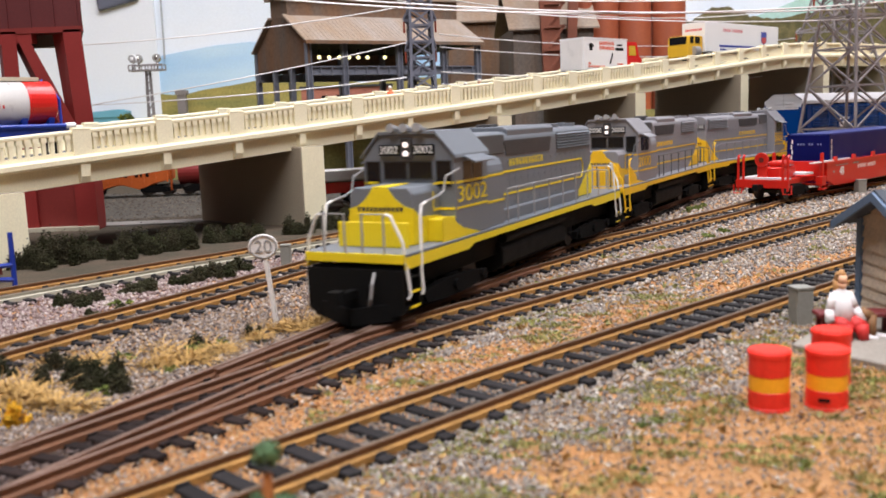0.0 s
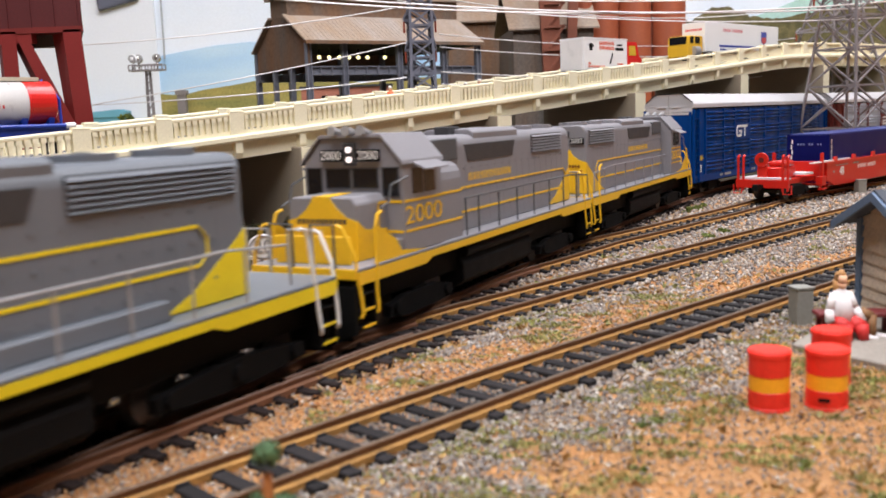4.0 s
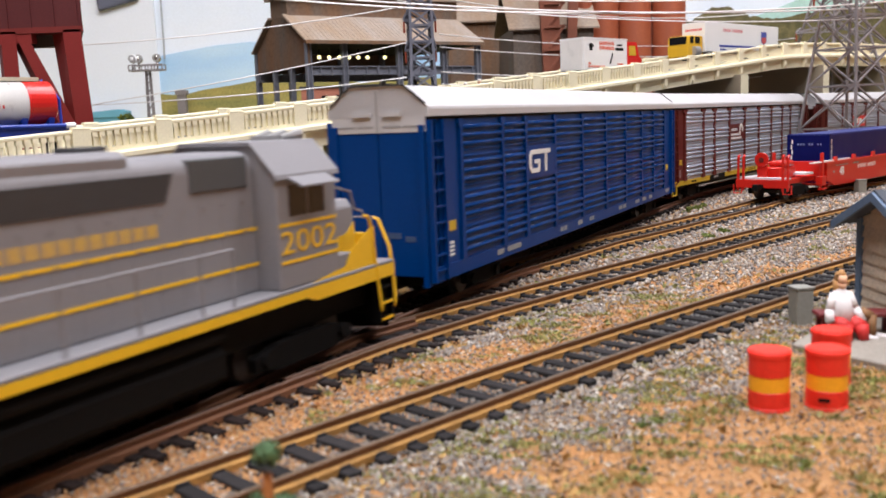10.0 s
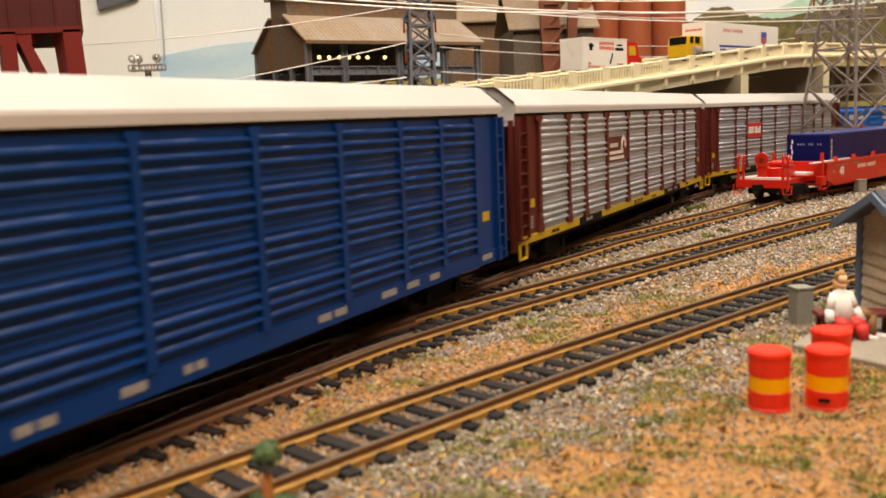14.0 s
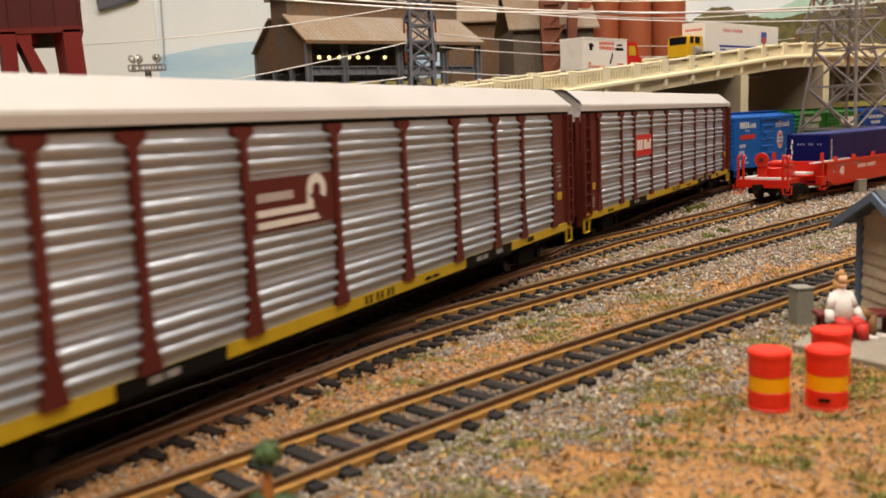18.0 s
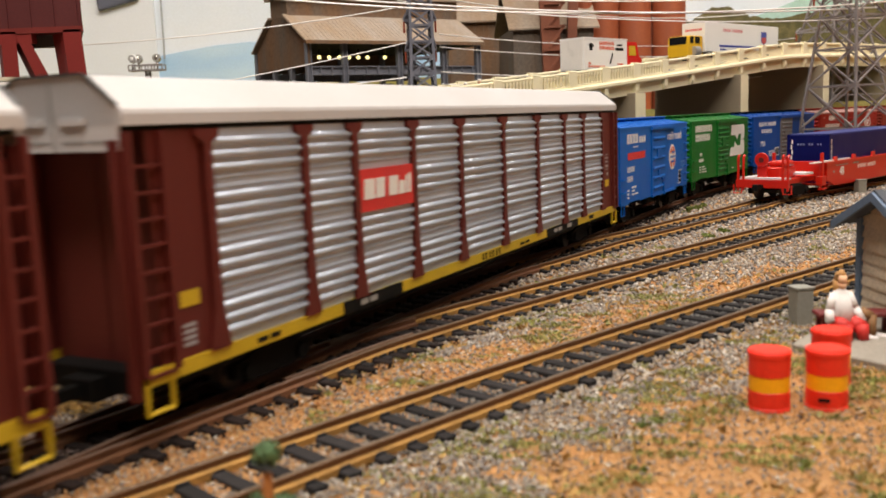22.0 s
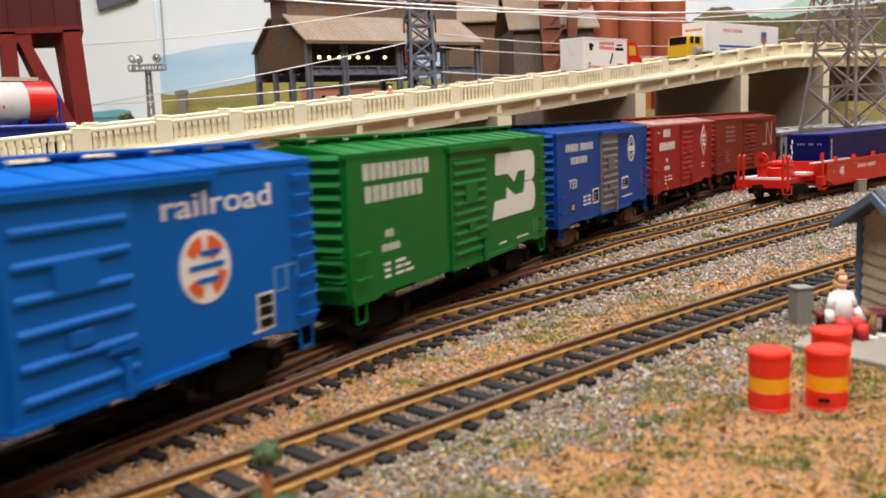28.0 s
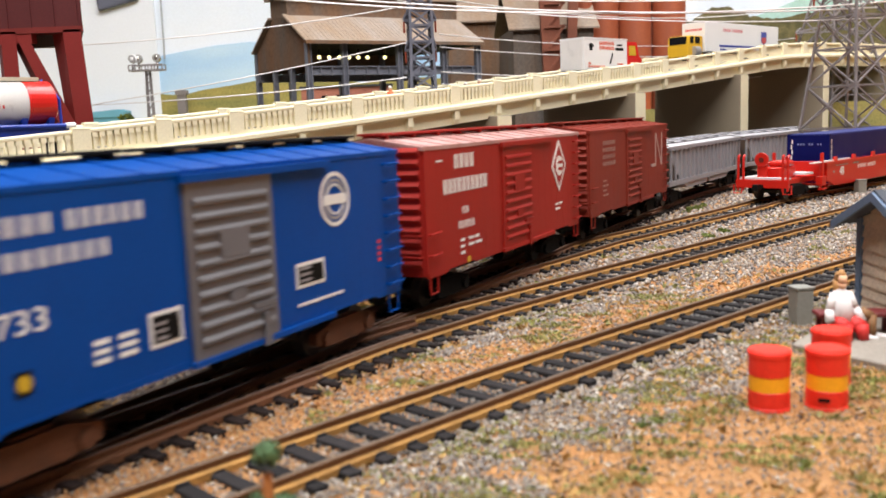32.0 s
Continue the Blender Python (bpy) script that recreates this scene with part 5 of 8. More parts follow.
def boxcar(s_mid, paint, label, marks, door_mat=None, door=(58, 86), L=143.0, walk_m=None, black_bogie=True, roof_m=None, rib_step=3.1):
    """A forty-foot boxcar: riveted sides, sliding door, ribbed ends, ladders and grab irons, roof with running board."""
    w, z0, ev = 17.6, 12.0, 49.6
    H = L / 2
    e = thing("boxcar", 0, 0, 0, 0, label, "boxcar", "boxcars of the train")
    part("underframe", one(lambda b: [box(b, -H + 6, H - 6, -3, 3, 6, 12.2), box(b, -18, 18, -5, 5, 7.4, 12.2), cyl(b, (-12, 9, 7.4), (-2, 9, 7.4), 2.0, 10)]), M_UNDER, e)
    part("body", one(box, -H + 1.4, H - 1.4, -w + 0.3, w - 0.3, z0, ev), paint, e)
    rf = part("roof", one(prism, [(-w - 0.2, ev - 0.6), (-w - 0.2, ev + 0.5), (0, 53.0), (w + 0.2, ev + 0.5), (w + 0.2, ev - 0.6)], "x", -H + 0.6, H - 0.6), roof_m or paint, e)
    bm = bmesh.new()
    for u in np.linspace(-H + 4, H - 4, 13):
        for s in (-1, 1):
            bar(bm, (u, s * w, ev + 0.5), (u, s * 1, 52.95), 1.1, 0.42)
    part("roof_ribs", bm, roof_m or paint, rf)
    part("running_board", one(lambda b: [box(b, -H + 1, H - 1, y - 1.3, y + 1.3, 53.7, 54.3) for y in (-3, 0, 3)] + [box(b, u, u + 1, -4.3, 4.3, 52.6, 53.7) for u in np.linspace(-H + 4, H - 5, 9)]), walk_m or paint, e)
    d0, d1 = H - door[1], H - door[0]
    for s in (-1, 1):
        y = s * (w - 0.3)
        for a, b2 in ((-H + 1.4, d0), (d1, H - 1.4)):
            # side sheets with rivet lines
            part("side_sheet", one(box, a, b2, y, y + s * 0.3, z0 + 0.8, ev - 0.6), paint, e)
        bm = bmesh.new()
        n0 = 9
        for i in range(n0):
            for a, b2 in ((-H + 2, d0 - 1), (d1 + 1, H - 2)):
                u = a + (b2 - a) * i / (n0 - 1)
                box(bm, u - 0.05, u + 0.05, y + s * 0.3, y + s * 0.32, z0 + 1.2, ev - 1)
        part("rivet_seams", bm, paint, e)
        part("side_sill", one(prism, [(-H + 34, z0 + 0.2), (-H + 36, z0 - 0.5), (H - 36, z0 - 0.5), (H - 34, z0 + 0.2), (H - 16, z0 + 0.2), (H - 14, z0 - 0.7), (H - 2, z0 - 0.7), (H - 2, z0 + 0.9), (-H + 2, z0 + 0.9), (-H + 2, z0 - 0.7), (-H + 14, z0 - 0.7), (-H + 16, z0 + 0.2)], "y", y - s * 0.4, y + s * 0.4), paint, e)
        dm = door_mat or paint
        dr = part("sliding_door", one(box, d0, d1, y + s * 0.3, y + s * 1.0, z0 + 0.2, ev - 1.6), dm, e, "sliding door with pressed ribs")
        for z in np.arange(z0 + 3, ev - 4, rib_step):
            for a, b2 in ((d0 + 2, d1 - 2),):
                part("door_rib", one(prism, [(y + s * 1.0, z), (y + s * 1.65, z + 0.4), (y + s * 1.65, z + 1.0), (y + s * 1.0, z + 1.7)], "x", a, b2), dm, dr)
        part("door_latch", one(lambda b: [box(b, d0 + 4, d0 + 6, y + s * 1, y + s * 2, z0 - 1.2, z0 + 6), box(b, d0 + 1, d0 + 9, y + s * 1, y + s * 1.7, 19.4, 20.6)]), dm, dr)
        mid = (d0 + d1) / 2
        part("placard_board", one(box, mid - 4.6, mid + 4.6, y + s * 1.0, y + s * 1.7, 31.6, 37.6), dm, dr, bevel=0.15)
        part("small_board", one(box, mid - 2.6, mid + 2.6, y + s * 1.0, y + s * 1.65, 22.4, 25.2), dm, dr, bevel=0.15)
        for o_, za, zb in ((1.9, ev - 1.9, ev - 0.4), (1.5, z0 - 0.8, z0 + 0.4)):
            part("door_track", one(box, d0 - 22, d1 + 1, y + s * 0.2, y + s * o_, za, zb), paint, e)
        for d in (-1, 1):
            # a full ladder at one end of each side, two low grab irons at the other
            for z in (np.arange(z0 + 2.4, ev - 1.5, 4.6) if d * s < 0 else (z0 + 6, z0 + 12.4)):
                xa, xb = d * (H - 9.3), d * (H - 2.4)
                part("grab_iron", wire([(xa, y, z), (xa, y + s * 1.5, z), (xb, y + s * 1.5, z), (xb, y, z)], 0.36, 6), paint, e)
            part("sill_step", wire([(d * (H - 3), y, z0 + 1), (d * (H - 3.4), y, 6.4), (d * (H - 8), y, 6.4), (d * (H - 8.4), y, z0 + 1)], 0.38), paint, e)
    for d in (-1, 1):
        out = [(-w + 0.8, z0), (w - 0.8, z0), (w - 0.8, ev), (0, 52.6), (-w + 0.8, ev)]
        en = part("end_wall", one(prism, out, "x", d * (H - 1.5), d * (H - 0.6)), paint, e)
        for i, z in enumerate(np.arange(z0 + 2.5, ev - 2, 3.3)):
            part("end_rib", one(prism, [(d * (H - 0.6), z), (d * (H + 0.1), z + 0.7), (d * (H + 0.5), z + 1.25), (d * (H + 0.1), z + 1.8), (d * (H - 0.6), z + 2.5)], "y", -w + 1.2, w - 1.2), paint, en)
        for z in (np.arange(z0 + 3, ev - 2, 4.6) if d < 0 else (z0 + 6, z0 + 12.4)):
            part("end_grab_iron", wire([(d * (H - 0.6), w - 6.4, z), (d * (H + 1.3), w - 6.4, z), (d * (H + 1.3), w - 1.2, z), (d * (H - 0.6), w - 1.2, z)], 0.32, 6), paint, e)
        coupler(e, d * H, d)
        truck(e, d * (H - 24), 2, 19.5, 4.7, 25, M_TRUCK if black_bogie else M_RUST)
    part("brake_wheel", one(cyl, (-H - 1.5, -6, 42), (-H - 2.1, -6, 42), 3.2, 14), M_GRILLE, e)
    marks(e, H, w + 0.02)
    RIDERS.append((e, s_mid, L - 48, False))
    return e


def disc(bm, x, z, r, y, t=0.15, seg=24):
    cyl(bm, (x, y, z), (x, y + t, z), r, seg)


def ring(bm, x, z, r0, r1, y, t=0.15, a0=0, a1=360, n=24):
    for i in range(n):
        p, q = (math.radians(a0 + (a1 - a0) * (i + k) / n) for k in (0, 1))
        v = [(x + r * math.cos(a), z + r * math.sin(a)) for r, a in ((r0, p), (r1, p), (r1, q), (r0, q))]
        prism(bm, v, "y", y, y + t)


def marks_sky(e, H, y):
    name_bars(e, [(H - 13, 41.8, 20, 4.8, 4), (H - 34.5, 41.8, 13, 3.4, 3)], y, M_DECALW, "white lettering as plain bars", weight=0.27)
    name_bars(e, [(H - 14, 33.6, 32, 3.6, 12)], y, M_DECALR, "red script lettering as plain bars", "slogan_bar", solid=True)
    tx = lettering(e, "railroad", H - 110, y + 0.05, 43.0, 7.0, M_DECALW, 1, "lettering", "white lettering railroad")
    tx.matrix_basis = tx.matrix_basis @ Matrix.Diagonal((1.56, 1, 1, 1))
    name_bars(e, [(H - 13, 27.4, 13, 2.8, 4), (H - 13, 22.6, 10, 2.8, 4)], y, M_DECALW, "", "data_bar")
    dashes(e, [(H - 13, 17.8, 4, 0.9, 1), (H - 13, 16, 4, 0.9, 1), (H - 13, 14.2, 4, 0.9, 1), (H - 21, 19.0, 9, 0.9, 2), (H - 21, 17.2, 6, 0.9, 1), (H - 21, 15.4, 12, 0.9, 2), (H - 24, 39.6, 10, 0.7, 2), (H - 66, 20, 14, 0.6, 1), (H - 74, 14.6, 10, 0.6, 1), (H - 118, 13.6, 6, 0.6, 1)], y, M_DECALW)
    ol = mat("stencil_pale_blue", (0.12, 0.3, 0.6), 0.5)
    for u, z, l, h in ((126, 26.4, 9, 0.5), (126, 21.4, 0.6, 5), (130.4, 21.4, 0.6, 5), (134.4, 23.4, 0.6, 3), (126, 21.2, 5, 0.5)):
        part("stencil_line", one(box, H - u - l, H - u, y, y + 0.1, z, z + h), ol, e)
    cx, cz = H - 104.5, 30.6
    em = part("emblem", one(disc, cx, cz, 7.4, y), M_DECALW, e, "round white, orange and blue emblem")
    m_or = mat("emblem_orange", (0.75, 0.13, 0.03), 0.5)
    for r0, a0, a1 in ((3.6, 30, 80), (2.2, 100, 150), (3.4, 195, 250), (4.2, 285, 330)):
        part("emblem_segment", one(ring, cx, cz, r0, 6.4, y + 0.16, 0.1, a0, a1, 6), m_or, em)
    for x0, x1, z in ((-5.4, 4.8, 30.2), (-3.6, 3.0, 27.4), (-4.4, 1.4, 32.8)):
        part("emblem_band", one(box, cx + x0, cx + x1, y + 0.2, y + 0.34, z, z + 1.1), M_PKBLUE, em)
    pn = part("panel_edge", one(box, H - 125.4, H - 119.6, y, y + 0.1, 13.8, 22.0), M_DECALW, e, "white edged data panel")
    for z in (14.3, 16.9, 19.4):
        part("panel_field", one(box, H - 124.9, H - 120.1, y + 0.1, y + 0.2, z, z + 2.1), M_BLACK, pn)


def marks_green(e, H, y):
    name_bars(e, [(H - 9, 42.8, 37, 4.3, 10), (H - 9.6, 37.0, 32, 4.3, 8)], y, M_DECALW, "white lettering as plain bars", weight=0.24)
    name_bars(e, [(H - 19, 27.0, 5, 2.0, 2), (H - 17, 23.2, 10, 2.0, 5)], y, M_DECALW, "", "data_bar")
    dashes(e, [(H - 18, 19.4, 4, 0.8, 1), (H - 18, 17.7, 4, 0.8, 1), (H - 18, 16.0, 4, 0.8, 1), (H - 24, 19.4, 7, 0.8, 1), (H - 24, 17.7, 9, 0.8, 2), (H - 24, 16.0, 11, 0.8, 2), (H - 96, 14.2, 8, 0.6, 1), (H - 112, 14.2, 12, 0.6, 2)], y, M_DECALW)
    for u in (128, 131):
        part("stencil_line", one(box, H - u - 1.4, H - u, y, y + 0.1, 14.6, 19.6), mat("stencil_pale_green", (0.07, 0.26, 0.09), 0.5), e)
    o = H - 98.8
    # stacked block emblem with a notched middle
    up = [(3, 45.4), (28.6, 45.4), (30.6, 44.2), (31.5, 42), (31.5, 36.2), (30.8, 34.2), (29.1, 33.2), (23.7, 33.3), (24.4, 37.6), (18.5, 37.6), (15.6, 33.6), (10.7, 37.3), (2.4, 37.3)]
    low = [(10.2, 32.1), (15.9, 28.3), (22.7, 28.5), (23.9, 32.8), (29.1, 32.9), (31.0, 31.2), (31.5, 29.4), (31.5, 24.4), (30.4, 21.8), (28.2, 20.7), (0, 20.7), (1.9, 27.6), (9.6, 27.6)]
    part("emblem_upper", one(plate, [(o - 31.5 + 1.26 * (31.5 - u), 45.4 - 0.9 * (45.4 - z)) for u, z in up], y), M_DECALW, e, "upper half of a white block-shaped emblem")
    part("emblem_lower", one(plate, [(o - 31.5 + 1.26 * (31.5 - u), 45.4 - 0.9 * (45.4 - z)) for u, z in low], y), M_DECALW, e, "lower half of a white block-shaped emblem")


def marks_deep(e, H, y):
    name_bars(e, [(H - 12, 42.2, 16.5, 3.2, 5), (H - 30.5, 42.2, 18, 3.2, 6), (H - 18, 36.8, 22, 3.0, 7)], y, M_DECALW, "white lettering as plain bars")
    tx = lettering(e, "733", H - 20.5, y + 0.05, 28.4, 5.6, M_DECALW, 1, "road_number", "white road number")
    tx.matrix_basis = tx.matrix_basis @ Matrix.Diagonal((1.25, 1, 1, 1))
    dashes(e, [(H - 34 - k * 5.6, 21.4 - i * 1.7, 4.6 + k, 0.9, 1) for i in range(3) for k in (0, 1)], y, M_DECALW)
    dashes(e, [(H - 129.5, 26 - i * 1.6, 2, 0.9, 1) for i in range(4)], y, M_DECALR, "", "edge_bar")
    cx = H - 110.5
    em = part("emblem", one(ring, cx, 39.6, 5.7, 6.6, y), M_DECALW, e, "round white outlined emblem")
    part("emblem_ring", one(ring, cx, 39.6, 4.3, 5.0, y), M_STENCIL, em)
    part("emblem_ring", one(ring, cx, 39.6, 3.3, 3.8, y), M_DECALW, em)
    part("emblem_band", one(box, cx - 5.0, cx + 5.0, y, y + 0.18, 38.4, 40.8), M_DECALW, em)
    for a, wd, z0, z1 in ((47, 8.6, 17.6, 24.4), (93, 11.5, 20.4, 26.2)):
        p = part("data_panel", one(box, H - a - wd, H - a, y, y + 0.12, z0, z1), M_DECALW, e, "white framed black data panel")
        part("panel_field", one(box, H - a - wd + 0.8, H - a - 0.8, y + 0.12, y + 0.2, z0 + 0.8, z1 - 0.8), M_BLACK, p)
        for k in range(3):
            part("panel_line", one(box, H - a - wd * 0.52, H - a - 1.3, y + 0.2, y + 0.26, z0 + 1.4 + k * 1.4, z0 + 1.9 + k * 1.4), M_STENCIL, p)
    rp = part("reflector_plate", one(box, H - 21.4, H - 18.0, y, y + 0.1, 16.9, 20.9), M_BLACK, e)
    part("reflector", one(disc, H - 19.7, 18.9, 1.35, y + 0.1), M_RACKY, rp, "yellow round reflector")
    part("sill_stripe", one(box, H - 112, H - 93, y, y + 0.15, 16.2, 16.8), M_DECALW, e)


def marks_red(e, H, y):
    name_bars(e, [(H - 21, 42.6, 15, 4.4, 4), (H - 13, 35.2, 33, 4.4, 10)], y, M_DECALW, "white lettering as plain bars", weight=0.27)
    name_bars(e, [(H - 26, 28.2, 5, 2.2, 2), (H - 23, 23.6, 12, 2.4, 5)], y, M_DECALW, "", "data_bar")
    dashes(e, [(H - 24, 19.4, 4, 0.9, 1), (H - 30, 19.4, 9, 0.9, 2), (H - 24, 17.4, 4, 0.9, 1), (H - 30, 17.4, 11, 0.9, 2), (H - 24, 15.4, 4, 0.9, 1), (H - 112, 22, 9, 0.9, 2), (H - 112, 20, 7, 0.9, 1), (H - 9, 45.2, 5, 0.6, 1)], y, M_DECALW)
    part("reflector", one(box, H - 31, H - 28.6, y, y + 0.12, 12.2, 14), M_RACKY, e, "small yellow reflector")
    x, z = H - 116.5, 37.6
    em = part("emblem", one(plate, [(x - 8.4, z), (x, z + 10.4), (x + 8.4, z), (x, z - 10.4)], y), M_DECALW, e, "white diamond emblem")
    part("emblem_inner", one(plate, [(x - 6.6, z), (x, z + 8.2), (x + 6.6, z), (x, z - 8.2)], y + 0.2, 0.1), M_ELRED, em)
    part("emblem_core", one(disc, x, z, 4.0, y + 0.3, 0.12), M_DECALW, em)
    for k in (-1.5, 1.1):
        part("emblem_slot", one(box, x - 3.4, x + 1.4, y + 0.42, y + 0.5, z + k - 0.4, z + k + 0.8), M_ELRED, em)


def marks_brown(e, H, y):
    faded = mat("faded_lettering", (0.36, 0.2, 0.17), 0.6)
    name_bars(e, [(H - 20, 43 - i * 3.2, 20, 1.9, 8) for i in range(4)], y, faded, "faded lettering as plain bars")
    dashes(e, [(H - 20, 26 - i * 2.2, 6 + 3 * (i % 2), 0.9, 2) for i in range(4)], y, faded)
    x = H - 114
    pale = mat("faded_emblem", (0.46, 0.33, 0.3), 0.6)
    for pts in ([(x + 8, 27.5), (x + 8, 29.2), (x - 1, 29.2), (x - 1, 27.5)], [(x - 1, 27.5), (x - 2.6, 27.5), (x - 2.6, 45.6), (x - 1, 45.6)], [(x - 1.4, 45.6), (x - 3.2, 45.6), (x - 15.4, 27.5), (x - 13.6, 27.5)], [(x - 14.4, 27.5), (x - 16, 27.5), (x - 16, 45.6), (x - 14.4, 45.6)]):
        part("emblem_bar", one(plate, pts, y, 0.12 + 0.02 * len(pts)), pale, e, "faded white frame-shaped emblem")


def hopper(s_mid, label):
    """A covered hopper: ribbed sloping-ended body, roof hatches and bays below."""
    L, w = 176.0, 17.0
    H = L / 2
    e = thing("covered_hopper", 0, 0, 0, 0, label, "hopper car", "grey covered hoppers")
    part("underframe", one(box, -H, H, -4, 4, 7.5, 11), M_UNDER, e)
    part("body", one(prism, [(-H + 14, 22), (-H + 3, 33), (-H + 3, 35.5), (H - 3, 35.5), (H - 3, 33), (H - 14, 22), (H - 26, 15), (H - 40, 9), (4, 9), (0, 13), (-4, 9), (-H + 40, 9), (-H + 26, 15)], "y", -w + 1, w - 1), M_HOPPER, e)
    for s in (-1, 1):
        part("side_sill", one(box, -H, H, s * (w - 1.5), s * w, 12.5, 15.5), M_HOPPER, e)
        part("top_chord", one(box, -H + 2, H - 2, s * (w - 1), s * (w + 0.5), 34, 36.2), M_HOPPER, e)
        for u in np.linspace(-H + 4, H - 4, 19):
            part("side_rib", one(box, u - 0.6, u + 0.6, s * (w - 1), s * (w + 0.2), 14, 34.6), M_HOPPER, e)
    part("roof", one(prism, [(-w, 35.6), (0, 37.8), (w, 35.6)], "x", -H + 2, H - 2), mat("hopper_roof", (0.55, 0.55, 0.58), 0.5, 0.1, 0.1, 60, 0.05, 1500), e)
    part("roof_walk", one(lambda b: [box(b, -H + 2, H - 2, s * 6 - 1.6, s * 6 + 1.6, 38.2, 38.8) for s in (-1, 1)]), M_HOPPER, e)
    for u in np.linspace(-H + 20, H - 20, 6):
        part("hatch_cover", one(cyl, (u, 0, 37), (u, 0, 39), 5, 14), M_HOPPER, e)
    for d in (-1, 1):
        coupler(e, d * H, d)
        truck(e, d * (H - 20), 2, 19.5, 4.7, 25)
    RIDERS.append((e, s_mid, L - 40, False))


locomotive("diesel_locomotive", 258.5, 108.5, (74.5, 92.5), (49.5, 74.5), (-82.5, 49.5), "3002", M_LOGREY, M_LEMON, 3, 20.5, 145,
           "grey six-axle diesel locomotive with lemon yellow nose and lit headlights", blister=(-34, 16), lines=(30.0, 38.1), hood_lines=(29.2, 38.2), end=12, name_at=(16.5, 36, 39.6), intake=(-26.5, 19), rad=(-80, -35), filt=(21.7, 49.4), wedge=(7, -4, 23.6))
locomotive("diesel_locomotive", 475, 98, (72, 88), (48, 72), (-87, 48), "2000", M_LOGREYB, M_AMBER, 2, 31, 118,
           "grey four-axle diesel locomotive with amber yellow nose and sills", rails_m=M_FILTER, blister=(-30, 10), rad=(-76, -42), filt=(25, 45))
locomotive("diesel_locomotive", 676, 98, (72, 88), (48, 72), (-88, 48), "2002", M_LOGREYB, M_AMBER, 2, 31, 118,
           "grey diesel locomotive with amber ends running long hood first", flip=True, end=13, rails_m=M_LOGREYB, blister=(-28, 12), rad=(-84, -46), intake=(-19, 20), filt=(27.2, 45.4), name_at=(18, 38, 37.0))
autorack(952.8, M_BLUE, M_BLUE, M_BLUE, "dark blue auto rack car with white roof and emblem", logo_blue, 311.6)
autorack(1283, M_RACKB, M_GALV, M_RACKY, "galvanised auto rack car with brown posts, emblem and yellow sill", logo_brown, 320.0, logo_cut=107.5)
autorack(1618, M_RACKB, M_GALV, M_RACKY, "galvanised auto rack car with a bright red emblem panel", logo_red, 312.0, ahead=3.4)
boxcar(1850, M_PKBLUE, "bright sky blue boxcar with white lettering and round emblem", marks_sky, rib_step=5.4)
boxcar(2006, M_BNGREEN, "bright green boxcar with a large white block emblem", marks_green)
boxcar(2161, M_GSBLUE, "deep blue boxcar with a grey ribbed sliding door", marks_deep, M_DOORGREY, door=(58, 85), walk_m=M_BLACK, black_bogie=False)
# this roof's pale pink paints its sheen over the weathered tone
boxcar(2317, M_ELRED, "oxide red boxcar with a white diamond emblem", marks_red, roof_m=mat("pale_pink_sheen_roof", (0.5, 0.33, 0.31), 0.55, 0.0, 0.15, 60, 0.04, 1800, tint=(0.36, 0.14, 0.12)))
boxcar(2474, M_CNBROWN, "brown boxcar with faded white emblem", marks_brown)
hopper(2645, "light grey ribbed covered hopper with round hatches")
hopper(2833, "light grey ribbed covered hopper at the train's end")


# ---- painted backdrop and far ground ----
M_SKYP = mat("backdrop_sky_paint", (0.7, 0.81, 0.94), 0.9, 0.0, 0.04, 3, 0.0, 300, tint=(0.82, 0.87, 0.94))
M_WHITEWALL = mat("backdrop_white_board", (0.82, 0.86, 0.92), 0.85, 0.0, 0.03, 3, 0.0, 300)
M_MOUNT = mat("painted_mountain_blue", (0.34, 0.57, 0.84), 0.9, 0.0, 0.05, 9, 0.0, 300, tint=(0.55, 0.73, 0.89), stretch=(0.5, 1.0, 2.2))
M_HILL = mat("painted_hill_olive", (0.42, 0.34, 0.1), 0.95, 0.0, 0.3, 34, 0.0, 300, tint=(0.24, 0.24, 0.08), stretch=(0.5, 1.0, 1.4))
M_WOOD = mat("painted_wooded_hill", (0.075, 0.075, 0.03), 0.95, 0.0, 0.35, 70, 0.0, 400, tint=(0.19, 0.16, 0.07))
M_TEAL = mat("painted_roof_teal", (0.16, 0.42, 0.55), 0.8, 0.0, 0.1, 40, 0.0, 500)


def flat(name, pts, y, m, label, t=2.0):
    return tagged(part(name, one(prism, pts, "y", y, y + t), m), label, "backdrop", kind="structure")


flat("backdrop", [(-455, -40), (2600, -40), (2600, 620), (-455, 620)], 1506, M_SKYP, "pale blue painted sky backdrop board", 8)
flat("backdrop_2", [(-2300, -40), (-452, -40), (-452, 620), (-2300, 620)], 1500, M_WHITEWALL, "plain white backdrop board with a vertical joint", 8)
ridge = [(-452, 176), (-410, 183), (-360, 190), (-300, 194), (-240, 186), (-190, 176), (-120, 182), (-60, 170), (40, 176), (120, 165), (260, 172), (400, 160)]
flat("backdrop_3", ridge + [(400, 60), (-452, 60)], 1503, M_MOUNT, "blue mountain range painted on the backdrop")
hills = [(-452, 116), (-420, 112), (-380, 120), (-330, 126), (-290, 132), (-240, 138), (-180, 128), (-120, 122), (-40, 128), (60, 118), (160, 126), (300, 118)]
flat("backdrop_4", hills + [(300, -30), (-452, -30)], 1500, M_HILL, "olive hills painted on the backdrop")
